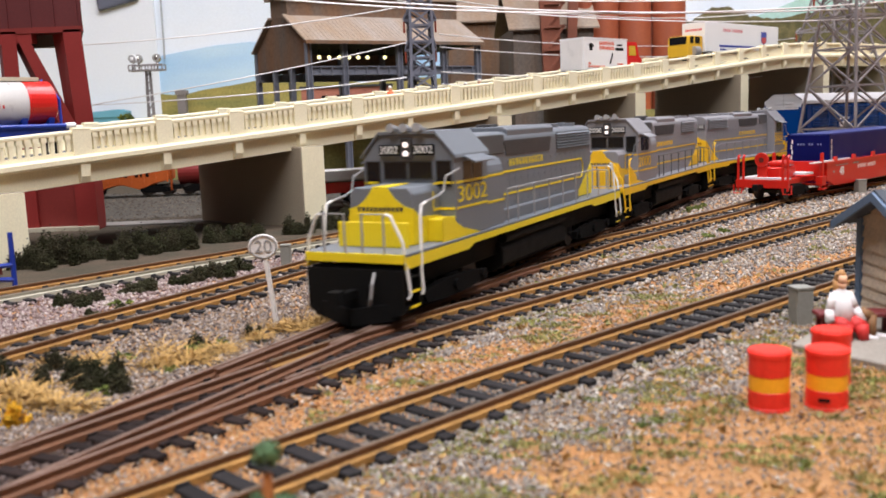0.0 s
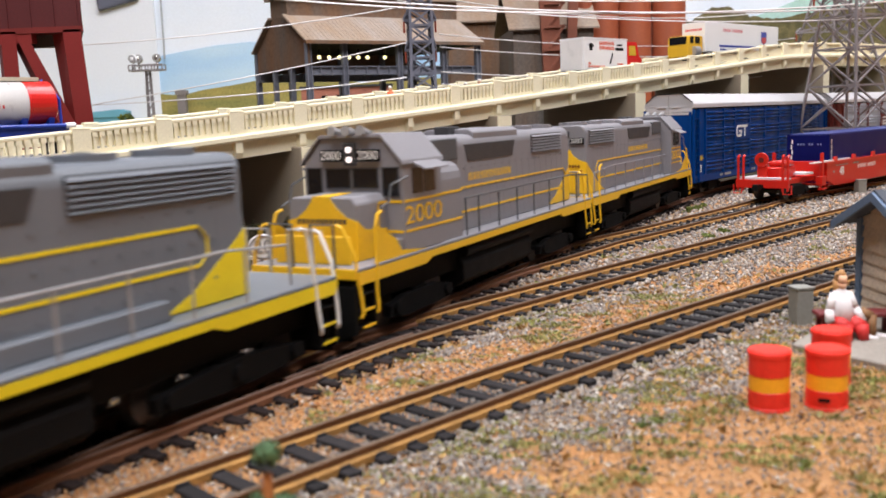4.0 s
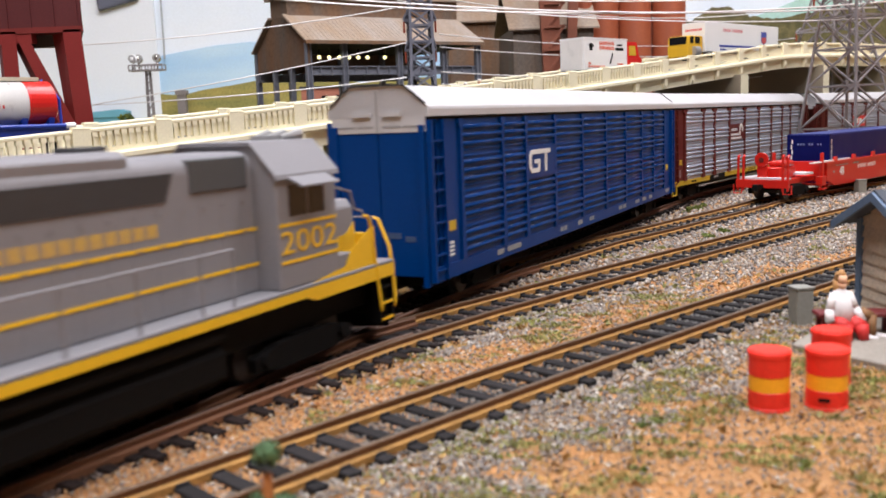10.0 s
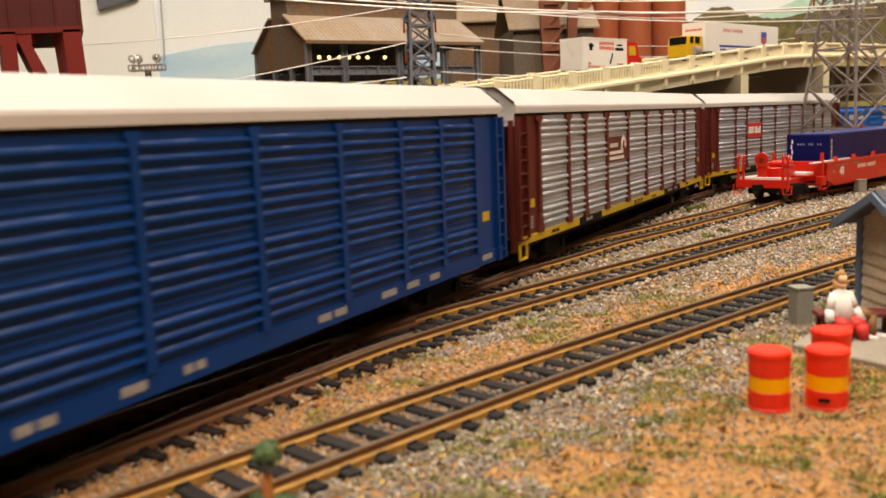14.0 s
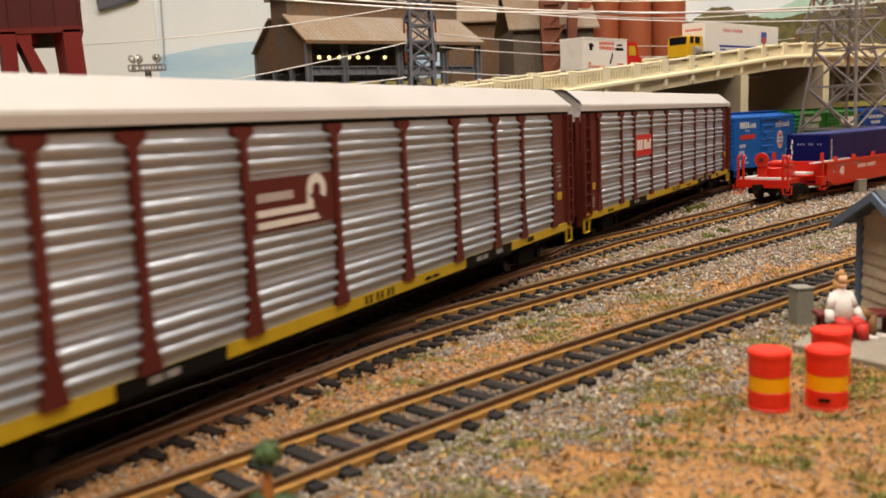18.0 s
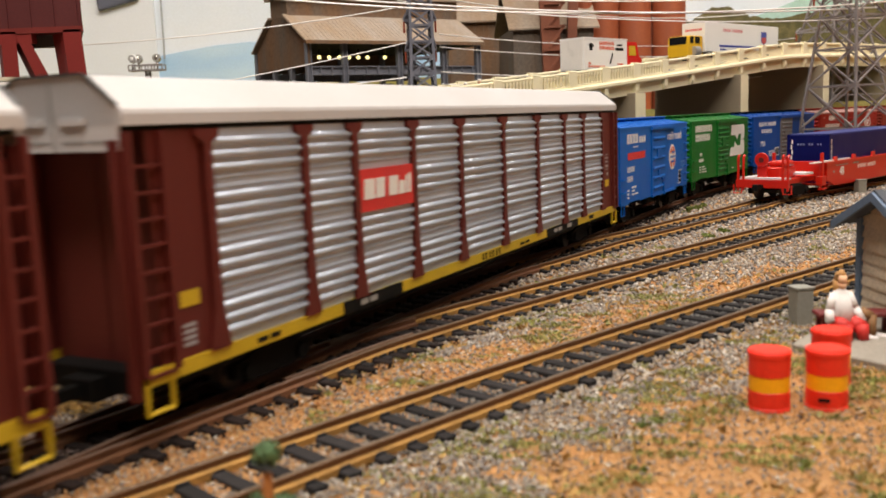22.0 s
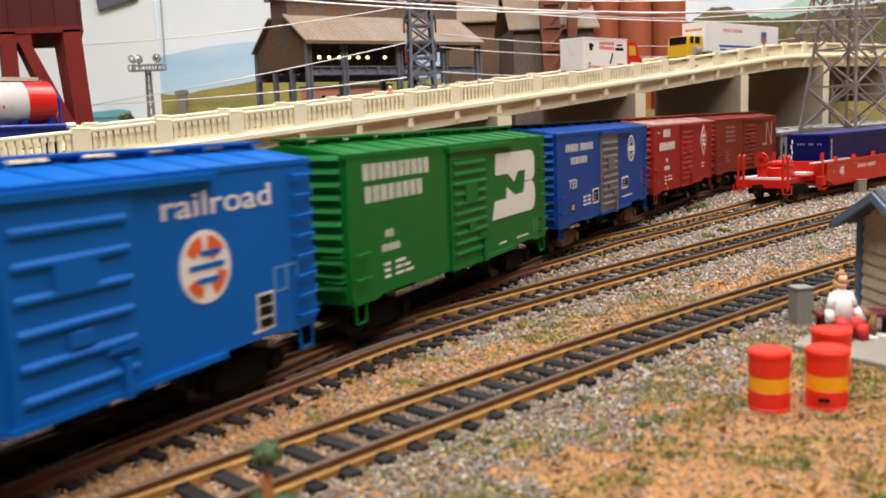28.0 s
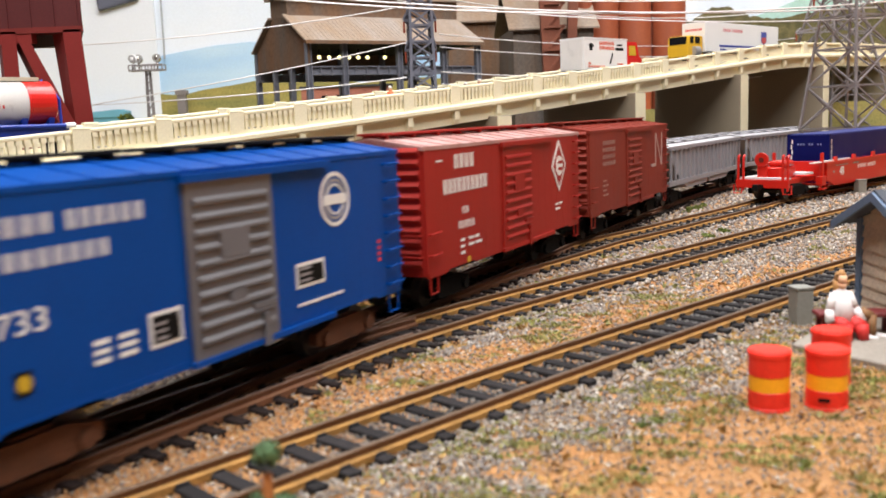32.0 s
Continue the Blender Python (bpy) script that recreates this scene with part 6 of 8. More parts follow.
woods = [(330, 172), (380, 194), (402, 199), (424, 203), (440, 215), (456, 220), (476, 219), (493, 213), (512, 204), (545, 198), (600, 203), (690, 214), (800, 226), (1100, 220), (1500, 214), (2400, 190)]
rt_ = random.Random(31)
crown = []
for (xa, za), (xb, zb) in zip(woods, woods[1:]):
    n_ = max(2, int(min(xb - xa, 160) / 5))
    crown += [(xa + (xb - xa) * i / n_, za + (zb - za) * i / n_ + rt_.uniform(-1.6, 2.2)) for i in range(n_)]
flat("backdrop_5", crown + [(2400, -30), (330, -30)], 1500, M_WOOD, "dark wooded hills painted on the backdrop")
green = [(500, 196), (560, 216), (620, 238), (700, 258), (1000, 262), (1000, 120), (500, 120)]
flat("backdrop_6", green, 1504.3, mat("painted_green_slope", (0.36, 0.6, 0.52), 0.9, 0.0, 0.1, 20, 0.0, 300, tint=(0.5, 0.7, 0.68)), "pale green far slope painted on the backdrop", 1.0)
flat("wall_joint", [(-441, 172), (-439, 172), (-433, 620), (-435, 620)], 1496, mat("joint_grey", (0.45, 0.48, 0.52), 0.8), "thin grey joint strip on the backdrop", 3)
tv = thing("wall_box", -508, 1480, 275, 0, "dark grey flat box hung on the backdrop wall", "wall box")
M_TVCASE = mat("slate_grey_case", (0.13, 0.14, 0.19), 0.5, 0.0, 0.1, 30, 0.02, 600)
part("case", one(prism, [(-30, -25), (34, -9), (34, 40), (-37, 30)], "y", 12, 18), M_TVCASE, tv, bevel=1)
part("front", one(prism, [(-28, -22), (31, -7), (31, 37), (-34, 28)], "y", 11, 12), M_TVCASE, tv)
shed0 = thing("low_blue_building", -536, 1460, -4, 0, "low teal building with a flat roof far behind", "building")
part("wall", one(box, -38, 38, 0, 20, 0, 84), M_TEAL, shed0)
part("roof", one(prism, [(-40, 84), (-40, 92), (28, 97), (40, 94), (40, 84)], "y", -2, 22), M_TEAL, shed0, bevel=0.5)
slab("street", -900, -20, 640, 900, -4.3, -3.8, mat("grey_yard_dirt", (0.085, 0.075, 0.06), 0.95, 0.0, 0.3, 40, 0.5, 900), "grey-brown yard ground behind the bridge")
slab("kerb_strip", -420, -135, 590, 612, -4.3, -2.9, mat("pale_sand_kerb", (0.26, 0.24, 0.22), 0.9, 0.0, 0.2, 40, 0.4, 900), "pale sandy strip along the yard road")
leaves("green_bush", -400, 1180, 66, 12, 14, 500, 2.0, M_OLIVE, "small round green bush far behind", "shrub", 900)
slab("terrace", -700, 900, 1120, 1499, -4.2, 60, M_HILL, "raised olive ground strip in front of the backdrop")


# ---- red steel tower ----
M_RED = mat("oxide_red_steel", (0.2, 0.021, 0.017), 0.55, 0.0, 0.15, 40, 0.08, 1200)
M_REDL = mat("oxide_red_light", (0.25, 0.02, 0.017), 0.55, 0.0, 0.15, 40, 0.08, 1200)
M_REDD = mat("dark_red_bin_side", (0.105, 0.014, 0.016), 0.6, 0.0, 0.15, 40, 0.08, 1200)
M_WALLDK = mat("dark_beam_grey", (0.1, 0.09, 0.075), 0.7, 0.0, 0.15, 40, 0.08, 1200)
tw = thing("ore_loading_tower", -221, 578, -4, 0, "tall oxide red steel loading tower with ribbed bin", "tower")
part("base_wall", one(prism, [(-120, 3), (-13, 3), (-45, 78), (-150, 78)], "z", 0, 64), M_RED, tw, "flat red lower wall")
part("base_post", one(box, -13, 0, 0, 14, 0, 66), M_REDL, tw)
part("base_post", one(box, -46, -38, 0, 10, 0, 66), M_REDL, tw)
part("base_plinth", one(prism, [(-122, -4), (2, -4), (-34, 82), (-152, 82)], "z", -1, 2.5), M_GREYCON, tw)

def lean(bm, foot, z0, head, z1):
    """A post whose foot and head outlines lie at two heights."""
    lo, hi = [bm.verts.new((x, y, z0)) for x, y in foot], [bm.verts.new((x, y, z1)) for x, y in head]
    n = len(lo)
    fs = [bm.faces.new(lo[::-1]), bm.faces.new(hi)] + [bm.faces.new((lo[i], lo[(i + 1) % n], hi[(i + 1) % n], hi[i])) for i in range(n)]
    bmesh.ops.recalc_face_normals(bm, faces=fs)


def splay(x0, x1, back=11.0, d=13.0):
    """Plan outline of a flanged leg that runs back askew."""
    return [(x0, 0), (x1, 0), (x1 - 6, d), (x0 - back, d)]


part("right_leg", one(lean, splay(-8, 3.5, 10), 64, splay(-11, 0.3, 12), 126), M_REDL, tw)
part("left_leg", one(lean, splay(-50, -40.5, 8), 64, splay(-50, -40.5, 8), 126), M_REDL, tw)
part("far_left_leg", one(lean, splay(-120, -110), 64, splay(-120, -110), 126), M_REDL, tw)
part("diagonal_brace", one(lean, splay(-17, -6.5, 9), 64, splay(-40, -33, 9), 122), M_REDL, tw)
part("cross_beam", one(box, -120, -31, 0.5, 8, 118.6, 126), M_REDL, tw)
part("recessed_beam", one(box, -60, -8, 14, 20, 117, 126), M_WALLDK, tw, "dark grey recessed beam")
part("low_beam", one(box, -100, -40, 60, 72, 62, 68), M_GRILLE, tw)
part("bin", one(prism, [(-120, 2), (1, 2), (-30, 78), (-150, 78)], "z", 126, 260), M_REDD, tw, "dark ribbed bin wall")
part("bin_sill", one(prism, [(-121, 0), (2, 0), (-31, 80), (-151, 80)], "z", 124.5, 128), M_RED, tw)
for i in range(9):
    part("bin_rib", one(box, -3 - i * 14.5, -1.6 - i * 14.5, 1.2, 2.0, 128, 260), M_REDD, tw)

# ---- tank trailer and lorries on the bridge ----
M_BLUEF = mat("royal_blue_frame", (0.012, 0.04, 0.33), 0.4, 0.0, 0.1, 100, 0.05, 1500)
M_REDG = mat("glossy_red", (0.62, 0.02, 0.015), 0.25, 0.0, 0.08, 60, 0.02, 1500)
M_TANKW = mat("tank_white", (0.78, 0.76, 0.74), 0.3, 0.0, 0.06, 60, 0.02, 1500)
M_TYRE = mat("rubber_black", (0.02, 0.02, 0.02), 0.85, 0.0, 0.2, 300, 0.1, 1500)


def on_deck(name, s, off, label, category, group=""):
    x, y, h = on_line(LINE_BR, s, off)
    return thing(name, float(x), float(y), float(bridge_z(s)) + 12.9, math.degrees(float(h)), label, category, group)


def wheels(e, xs, w=11.0, r=5.2):
    for x in xs:
        for s in (-1, 1):
            wh = part("wheel", one(cyl, (x, s * (w - 4), r), (x, s * w, r), r, 18), M_TYRE, e)
            part("hub", one(cyl, (x, s * w, r), (x, s * (w + 0.5), r), r * 0.5, 10), M_SILVER, wh)


tk = on_deck("tank_trailer", 2, -46, "white tank trailer with red end bands on a blue frame", "tank trailer", "road vehicles on the bridge")
part("tank", one(cyl, (-112, 0, 27.5), (-11, 0, 27.5), 11.6, 32), M_TANKW, tk, "white tank barrel", smooth=True)
part("red_band", one(lambda b: [cyl(b, (-11, 0, 27.5), (3, 0, 27.5), 11.7, 32), cyl(b, (3, 0, 27.5), (5.5, 0, 27.5), 11.7, 32, 8.5)]), M_REDG, tk, "glossy red tank end")
part("band_line", one(lambda b: [cyl(b, (-9.5, 0, 27.5), (1.0, 0, 27.5), 11.76, 32)]), M_REDG, tk)
part("walkway", one(box, -110, -2, -4, 4, 39, 41), M_GREYCON, tk)
part("end_frame", one(lambda b: [cyl(b, (5, -10, 12), (5, -10, 29), 0.8, 8), cyl(b, (5, 10, 12), (5, 10, 34), 0.8, 8), bar(b, (5, -10, 29), (3, -5, 36), 1.2), bar(b, (5, 10, 34), (3, 4, 40), 1.2), box(b, 4, 6.2, -11, 11, 11, 14)]), M_BLUEF, tk, "blue tubular end frame")
part("chassis", one(lambda b: [box(b, -112, 17, -12, -9, 10.5, 14.5), box(b, -112, 17, 9, 12, 10.5, 14.5), box(b, -100, 10, -9, 9, 11.5, 13.5)]), M_BLUEF, tk, "blue chassis rails")
part("side_pipe", one(lambda b: [cyl(b, (-90, -12.6, 15.6), (6, -12.6, 15.6), 1.2, 10)]), M_BLUEF, tk)
part("pipe_end", one(cyl, (6, -12.6, 15.6), (11, -12.6, 15.6), 1.5, 10), M_WHITE, tk)
for x in (-90, -60, -30, -14, 0):
    part("saddle", one(lambda b: [prism(b, [(-9, 14), (9, 14), (11, 20), (7, 18), (-7, 18), (-11, 20)], "x", x - 1.5, x + 1.5)]), M_BLUEF, tk)
for j in range(7):
    part("name_bar", one(box, -38 + j * 2.2, -37.2 + j * 2.2, -11.75, -11.3, 25.0, 26.6 + (j % 3) * 0.5), M_DECALR, tk)
wheels(tk, (-100, -86))
part("landing_leg", one(lambda b: [box(b, 2, 4, -8, -6, 0, 11), box(b, 2, 4, 6, 8, 0, 11)]), M_BLACK, tk)

t1 = on_deck("box_lorry", 488, -30, "white box lorry with red cab and coloured lettering", "lorry", "road vehicles on the bridge")
part("box_body", one(box, -36, 28, -13, 13, 10, 37.6), M_WHITE, t1, bevel=0.4)
part("rear_door", one(box, -36.4, -36, -11.5, 11.5, 11, 36), M_TANKW, t1)
part("body_roof_rail", one(box, -36.2, 28.2, -13.3, 13.3, 36.8, 38), M_WHITE, t1)
name_bars(t1, ((-14, 32, 22, 2.8, 9), (-14, 28, 22, 2.8, 8), (-30, 15, 4, 1.6, 2), (-30, 12.4, 24, 1.8, 9), (12, 15, 10, 1.6, 4), (12, 12.4, 12, 1.6, 5)), -13.02, mat("lettering_orange_red", (0.75, 0.12, 0.05), 0.5), "orange-red lettering as plain bars", "orange_bar", weight=0.3)
part("dark_emblem", one(lambda b: [box(b, -28, -24, -13.2, -13, 27, 33), box(b, -29, -22, -13.2, -13, 30, 32), box(b, 10, 22, -13.2, -13, 27.5, 30), box(b, 12, 20, -13.2, -13, 31.5, 33), bar(b, (1, -13.1, 16), (5, -13.1, 25), 2.4, 0.2)]), M_BLACK, t1, "small dark picture shapes")
cb_ = part("cab", one(prism, [(29, 6), (54, 6), (54, 21), (49, 24), (46, 36), (29, 36)], "y", -11.5, 11.5), M_REDG, t1, "red lorry cab", bevel=0.5)
part("cab_window", one(lambda b: [prism(b, [(33, 24), (44, 24), (42.6, 32.5), (33, 32.5)], "y", s * 11.5, s * 11.7) for s in (-1, 1)]), M_RACKY, cb_)
part("chassis", one(box, -34, 46, -6, 6, 5, 10), M_BLACK, t1)
wheels(t1, (-22, 40))

t2 = on_deck("semi_trailer_truck", 719, -58, "yellow tractor unit with a long white semi-trailer", "lorry", "road vehicles on the bridge")
part("trailer_body", one(box, -26, 132, -14, 14, 12, 43), M_WHITE, t2, bevel=0.4)
part("blue_stripe", one(lambda b: [box(b, 2, 122, -14.2, -14, 17.5, 19.5), box(b, 4, 16, -14.2, -14, 14.0, 15.6)]), M_BLUEF, t2, "blue stripe on the trailer side")
m_ = mat("lettering_dark_red", (0.6, 0.03, 0.05), 0.5)
name_bars(t2, [(10, 33.6, 16, 3.4, 5), (29, 33.6, 22, 3.4, 7)], -14.02, m_, "red lettering as plain bars", "red_bar")
for j in range(9):
    part("red_bar", one(box, -26.14, -26, -10 + j * 2.3, -8.4 + j * 2.3, 34, 36.4), m_, t2)
sh_ = part("shield_emblem", one(prism, [(98, 22), (104, 25), (104, 36), (92, 36), (92, 25)], "y", -14.25, -14), mat("shield_blue", (0.06, 0.09, 0.4), 0.5), t2, "small shield emblem")
part("shield_foot", one(prism, [(98, 22.5), (103, 25), (103, 30), (93, 30), (93, 25)], "y", -14.4, -14.25), mat("shield_red", (0.6, 0.1, 0.1), 0.5), sh_)
M_YELCAB = mat("cab_yellow", (0.72, 0.42, 0.02), 0.35, 0.0, 0.08, 60, 0.02, 1500)
cb_ = part("cab", one(prism, [(-28, 6), (-56, 6), (-56, 18), (-54.6, 26), (-52, 28), (-28, 28)], "y", -12.5, 12.5), M_YELCAB, t2, "yellow cab-over tractor", bevel=0.6)
part("cab_windows", one(lambda b: [box(b, -52, -46, s * 12.5, s * 12.7, 20, 27) for s in (-1, 1)] + [box(b, -43, -34, s * 12.5, s * 12.7, 20, 27) for s in (-1, 1)] + [box(b, -56.1, -54.4, -10, 10, 19, 27)]), M_GLASS, cb_)
part("fuel_tank", one(cyl, (-48, -13, 12), (-38, -13, 12), 5, 14), M_SILVER, t2)
part("chassis", one(box, -54, 126, -6, 6, 5, 12), M_BLACK, t2)
wheels(t2, (-48, -26, 104, 116))

# small painted model figures leaning on the parapet
def doll(name, rows, label, group=""):
    """A model figure as one plain mesh: rows of (two ends, two radii, material)."""
    bm = bmesh.new()
    mats = []
    for p, q, r0, r1, m in rows:
        if m not in mats:
            mats.append(m)
        for v in cyl(bm, p, q, r0, 10, r1):
            for f in v.link_faces:
                f.material_index = mats.index(m)
    ob = part(name, bm, mats[0], None, smooth=True)
    for m in mats[1:]:
        ob.data.materials.append(m)
    return tagged(ob, label, "figurine", group)


M_SKIN = mat("painted_tan", (0.86, 0.52, 0.32), 0.6)
M_HAIR = mat("painted_hair", (0.56, 0.3, 0.11), 0.7)
M_VEST = mat("orange_vest", (0.8, 0.12, 0.02), 0.6)
M_DKGREEN = mat("dark_green_cloth", (0.03, 0.09, 0.05), 0.8)
for s_, m_, h_ in ((222, M_VEST, 0), (312, M_DKGREEN, -2), (297, M_CNBROWN, -3.5)):
    d_ = doll("figurine", [((0, 0, 0), (0, 0, 9), 1.8, 2.0, M_BLACK), ((0, 0, 9), (0, 0, 15), 2.6, 2.2, m_), ((0, 0, 15), (0, 0, 18), 1.3, 1.3, M_SKIN), ((0, 0, 17.2), (0, 0, 18.8), 1.6, 0.9, M_WHITE)], "tiny painted workman figure behind the parapet", "figures on the bridge")
    x, y, h = on_line(LINE_BR, s_, -10)
    d_.location = (float(x) * K, float(y) * K, (float(bridge_z(s_)) + 12.8 + h_) * K)


# ---- lattice towers ----
M_LATT = mat("pylon_grey", (0.27, 0.245, 0.25), 0.6, 0.3, 0.15, 60, 0.05, 1000)
M_LATTB = mat("pylon_blue_grey", (0.17, 0.18, 0.23), 0.6, 0.3, 0.15, 60, 0.05, 1000)
M_INSUL = mat("insulator_brown", (0.3, 0.06, 0.03), 0.4)


def lattice(name, x, y, rz, base, waist, z_waist, top, z_top, step, m, w, label, arms=(), z0=-4.2):
    """A four-legged steel lattice tower: legs, rings, crossed braces, and arms with insulators."""
    e = thing(name, x, y, z0, rz, label, "pylon", "power line towers")

    def half(z):
        return base + (waist - base) * z / z_waist if z < z_waist else waist + (top - waist) * (z - z_waist) / (z_top - z_waist)
    zs = [0.0]
    while zs[-1] < z_top - 1:
        zs.append(min(z_top, zs[-1] + max(step, half(zs[-1]) * 1.25)))
    for sx, sy in ((-1, -1), (1, -1), (1, 1), (-1, 1)):
        bm = bmesh.new()
        tube(bm, [(sx * half(a), sy * half(a), a) for a in zs], w * 0.62, 4)
        part("leg", bm, m, e)
    cor = [(-1, -1), (1, -1), (1, 1), (-1, 1)]
    for a, b in zip(zs, zs[1:]):
        for i in range(4):
            (p, q), (r, s) = cor[i], cor[(i + 1) % 4]
            ha, hb = half(a), half(b)
            part("brace", one(lambda bm: [bar(bm, (p * ha, q * ha, a), (r * hb, s * hb, b), w * 0.6), bar(bm, (r * ha, s * ha, a), (p * hb, q * hb, b), w * 0.6)]), m, e)
            part("ring_bar", one(bar, (p * hb, q * hb, b), (r * hb, s * hb, b), w * 0.65), m, e)
    for z, l in arms:
        for s in (-1, 1):
            h = half(z)
            ar = part("arm", one(lambda bm: [bar(bm, (s * h, -h, z), (s * l, 0, z + 1), w * 0.8), bar(bm, (s * h, h, z), (s * l, 0, z + 1), w * 0.8), bar(bm, (s * h, -h, z + 9), (s * l, 0, z + 1.5), w * 0.8), bar(bm, (s * h, h, z + 9), (s * l, 0, z + 1.5), w * 0.8)]), m, e)
            part("insulator", one(lambda bm: [cyl(bm, (s * l, 0, z), (s * l, 0, z - 9), 0.9, 8)]), M_INSUL, ar, "brown insulator string")
    return e


lattice("lattice_tower", -12, 760, 8, 12.6, 8.9, 128, 8, 330, 13, M_LATTB, 2.4, "blue-grey steel lattice tower with insulators", ((142, 13), (118, 12.5)))
lattice("lattice_tower", 350, 772, 26, 33, 13.5, 175, 8, 330, 22, M_LATT, 2.1, "tall grey steel lattice pylon between the tracks", ((150, 46), (190, 40)))
lattice("lattice_tower", 505, 1165, 20, 58, 16, 210, 9, 330, 30, M_LATT, 2.6, "grey lattice pylon behind the bridge", ((150, 60), (110, 66)))

# wires hang between the towers
M_WIRE = mat("white_wire", (0.72, 0.7, 0.7), 0.4, 0.2, 0.05, 100, 0.0, 800)


def cable(p, q, sag, r=0.5):
    bm = bmesh.new()
    n = 18
    pts = [Vector(p).lerp(Vector(q), i / n) - Vector((0, 0, sag * 4 * (i / n) * (1 - i / n))) for i in range(n + 1)]
    tube(bm, pts, r, 5)
    return tagged(part("power_cable", bm, M_WIRE), "thin white power cable strung between pylons", "cable", "power cables")


for z in (127, 116.5, 96.5, 86.5):
    cable((4, 760, z), (450, 1150, z + 14), 10, 0.45)
for (x0_, z0_), (x1_, z1_) in (((-358, 129), (-26, 150)), ((-420, 82), (-24, 93)), ((-440, 66), (-24, 121))):
    cable((x0_, 760, z0_), (x1_, 760, z1_), 6, 0.5)
cable((-420, 560, 190), (371, 770, 136), 22, 0.7)
cable((-360, 600, 180), (395, 765, 141), 24, 0.7)
cable((-30, 760, 155), (380, 775, 128), 9, 0.5)
cable((-16, 760, 160), (450, 1150, 178), 16, 0.5)
cable((-200, 700, 178), (560, 1000, 190), 26, 0.6)

# ---- floodlight mast ----
fl = thing("floodlight_mast", -360, 1150, 60, 0, "grey lattice floodlight mast with round lamps on top", "floodlight")
for sx, sy in ((-2.2, -2.2), (2.2, -2.2), (2.2, 2.2), (-2.2, 2.2)):
    part("mast_leg", one(bar, (sx * 1.5, sy * 1.5, -1), (sx, sy, 71), 1.6), M_LATT, fl)
for i in range(7):
    part("mast_brace", one(lambda b: [bar(b, (-3, -3, i * 10), (3, -3, i * 10 + 10), 1.0), bar(b, (3, 3, i * 10), (3, -3, i * 10 + 10), 1.0)]), M_LATT, fl)
part("platform", one(lambda b: [box(b, -22, 21, -8, 8, 71, 73)] + [box(b, -22, 21, y, y + 1, 77.6, 79) for y in (-8, 7)] + [box(b, x, x + 1.4, y, y + 1, 73, 77.6) for x in (-22, -14, -6, 2, 10, 19.6) for y in (-8, 7)]), M_LATT, fl)
M_CHROME = mat("chrome_lamp", (0.75, 0.72, 0.68), 0.2, 0.95, 0.1, 100, 0.0, 800)
for x, y, m_ in ((-16.5, -3, M_WHITE), (-11, 2, M_CHROME), (13, -2, M_CHROME)):
    lm = part("lamp", one(lambda b: [bmesh.ops.create_uvsphere(b, u_segments=16, v_segments=10, radius=5.4, matrix=Matrix.Translation((x, y, 86.4))), cyl(b, (x, y, 73), (x, y, 82), 1.1, 8)]), m_, fl, smooth=True)
    part("lamp_rim", one(cyl, (x, y - 3.9, 86.4), (x, y - 4.8, 86.4), 4.5, 16), M_RAILING, lm)
st_ = thing("stone_tower", -409, 1470, 58, 0, "small grey stone tower far off on the olive hill", "tower")
part("shaft", one(box, -6.5, 6.5, -6, 6, 0, 54), M_LATT, st_)
part("cap", one(box, -9, 9, -8, 8, 54, 61), M_LATT, st_)

# ---- steel mill sheds ----
M_ROOFR = mat("rusty_corrugated_roof", (0.33, 0.285, 0.25), 0.8, 0.0, 0.2, 26, 0.1, 300, tint=(0.3, 0.215, 0.145), stretch=(1.6, 0.35, 0.35))
M_WALLR = mat("brown_corrugated_wall", (0.15, 0.115, 0.09), 0.8, 0.0, 0.25, 34, 0.1, 300, tint=(0.2, 0.1, 0.045), stretch=(1.5, 1.5, 0.25))
M_STEELB = mat("blue_grey_steel", (0.19, 0.2, 0.24), 0.6, 0.2, 0.12, 40, 0.05, 800)
M_BULB = glow("bulb_glow", (1.0, 0.9, 0.42), 2.2)
M_BRICKP = mat("brick_red_wall", (0.42, 0.16, 0.11), 0.85, 0.0, 0.2, 60, 0.1, 600)


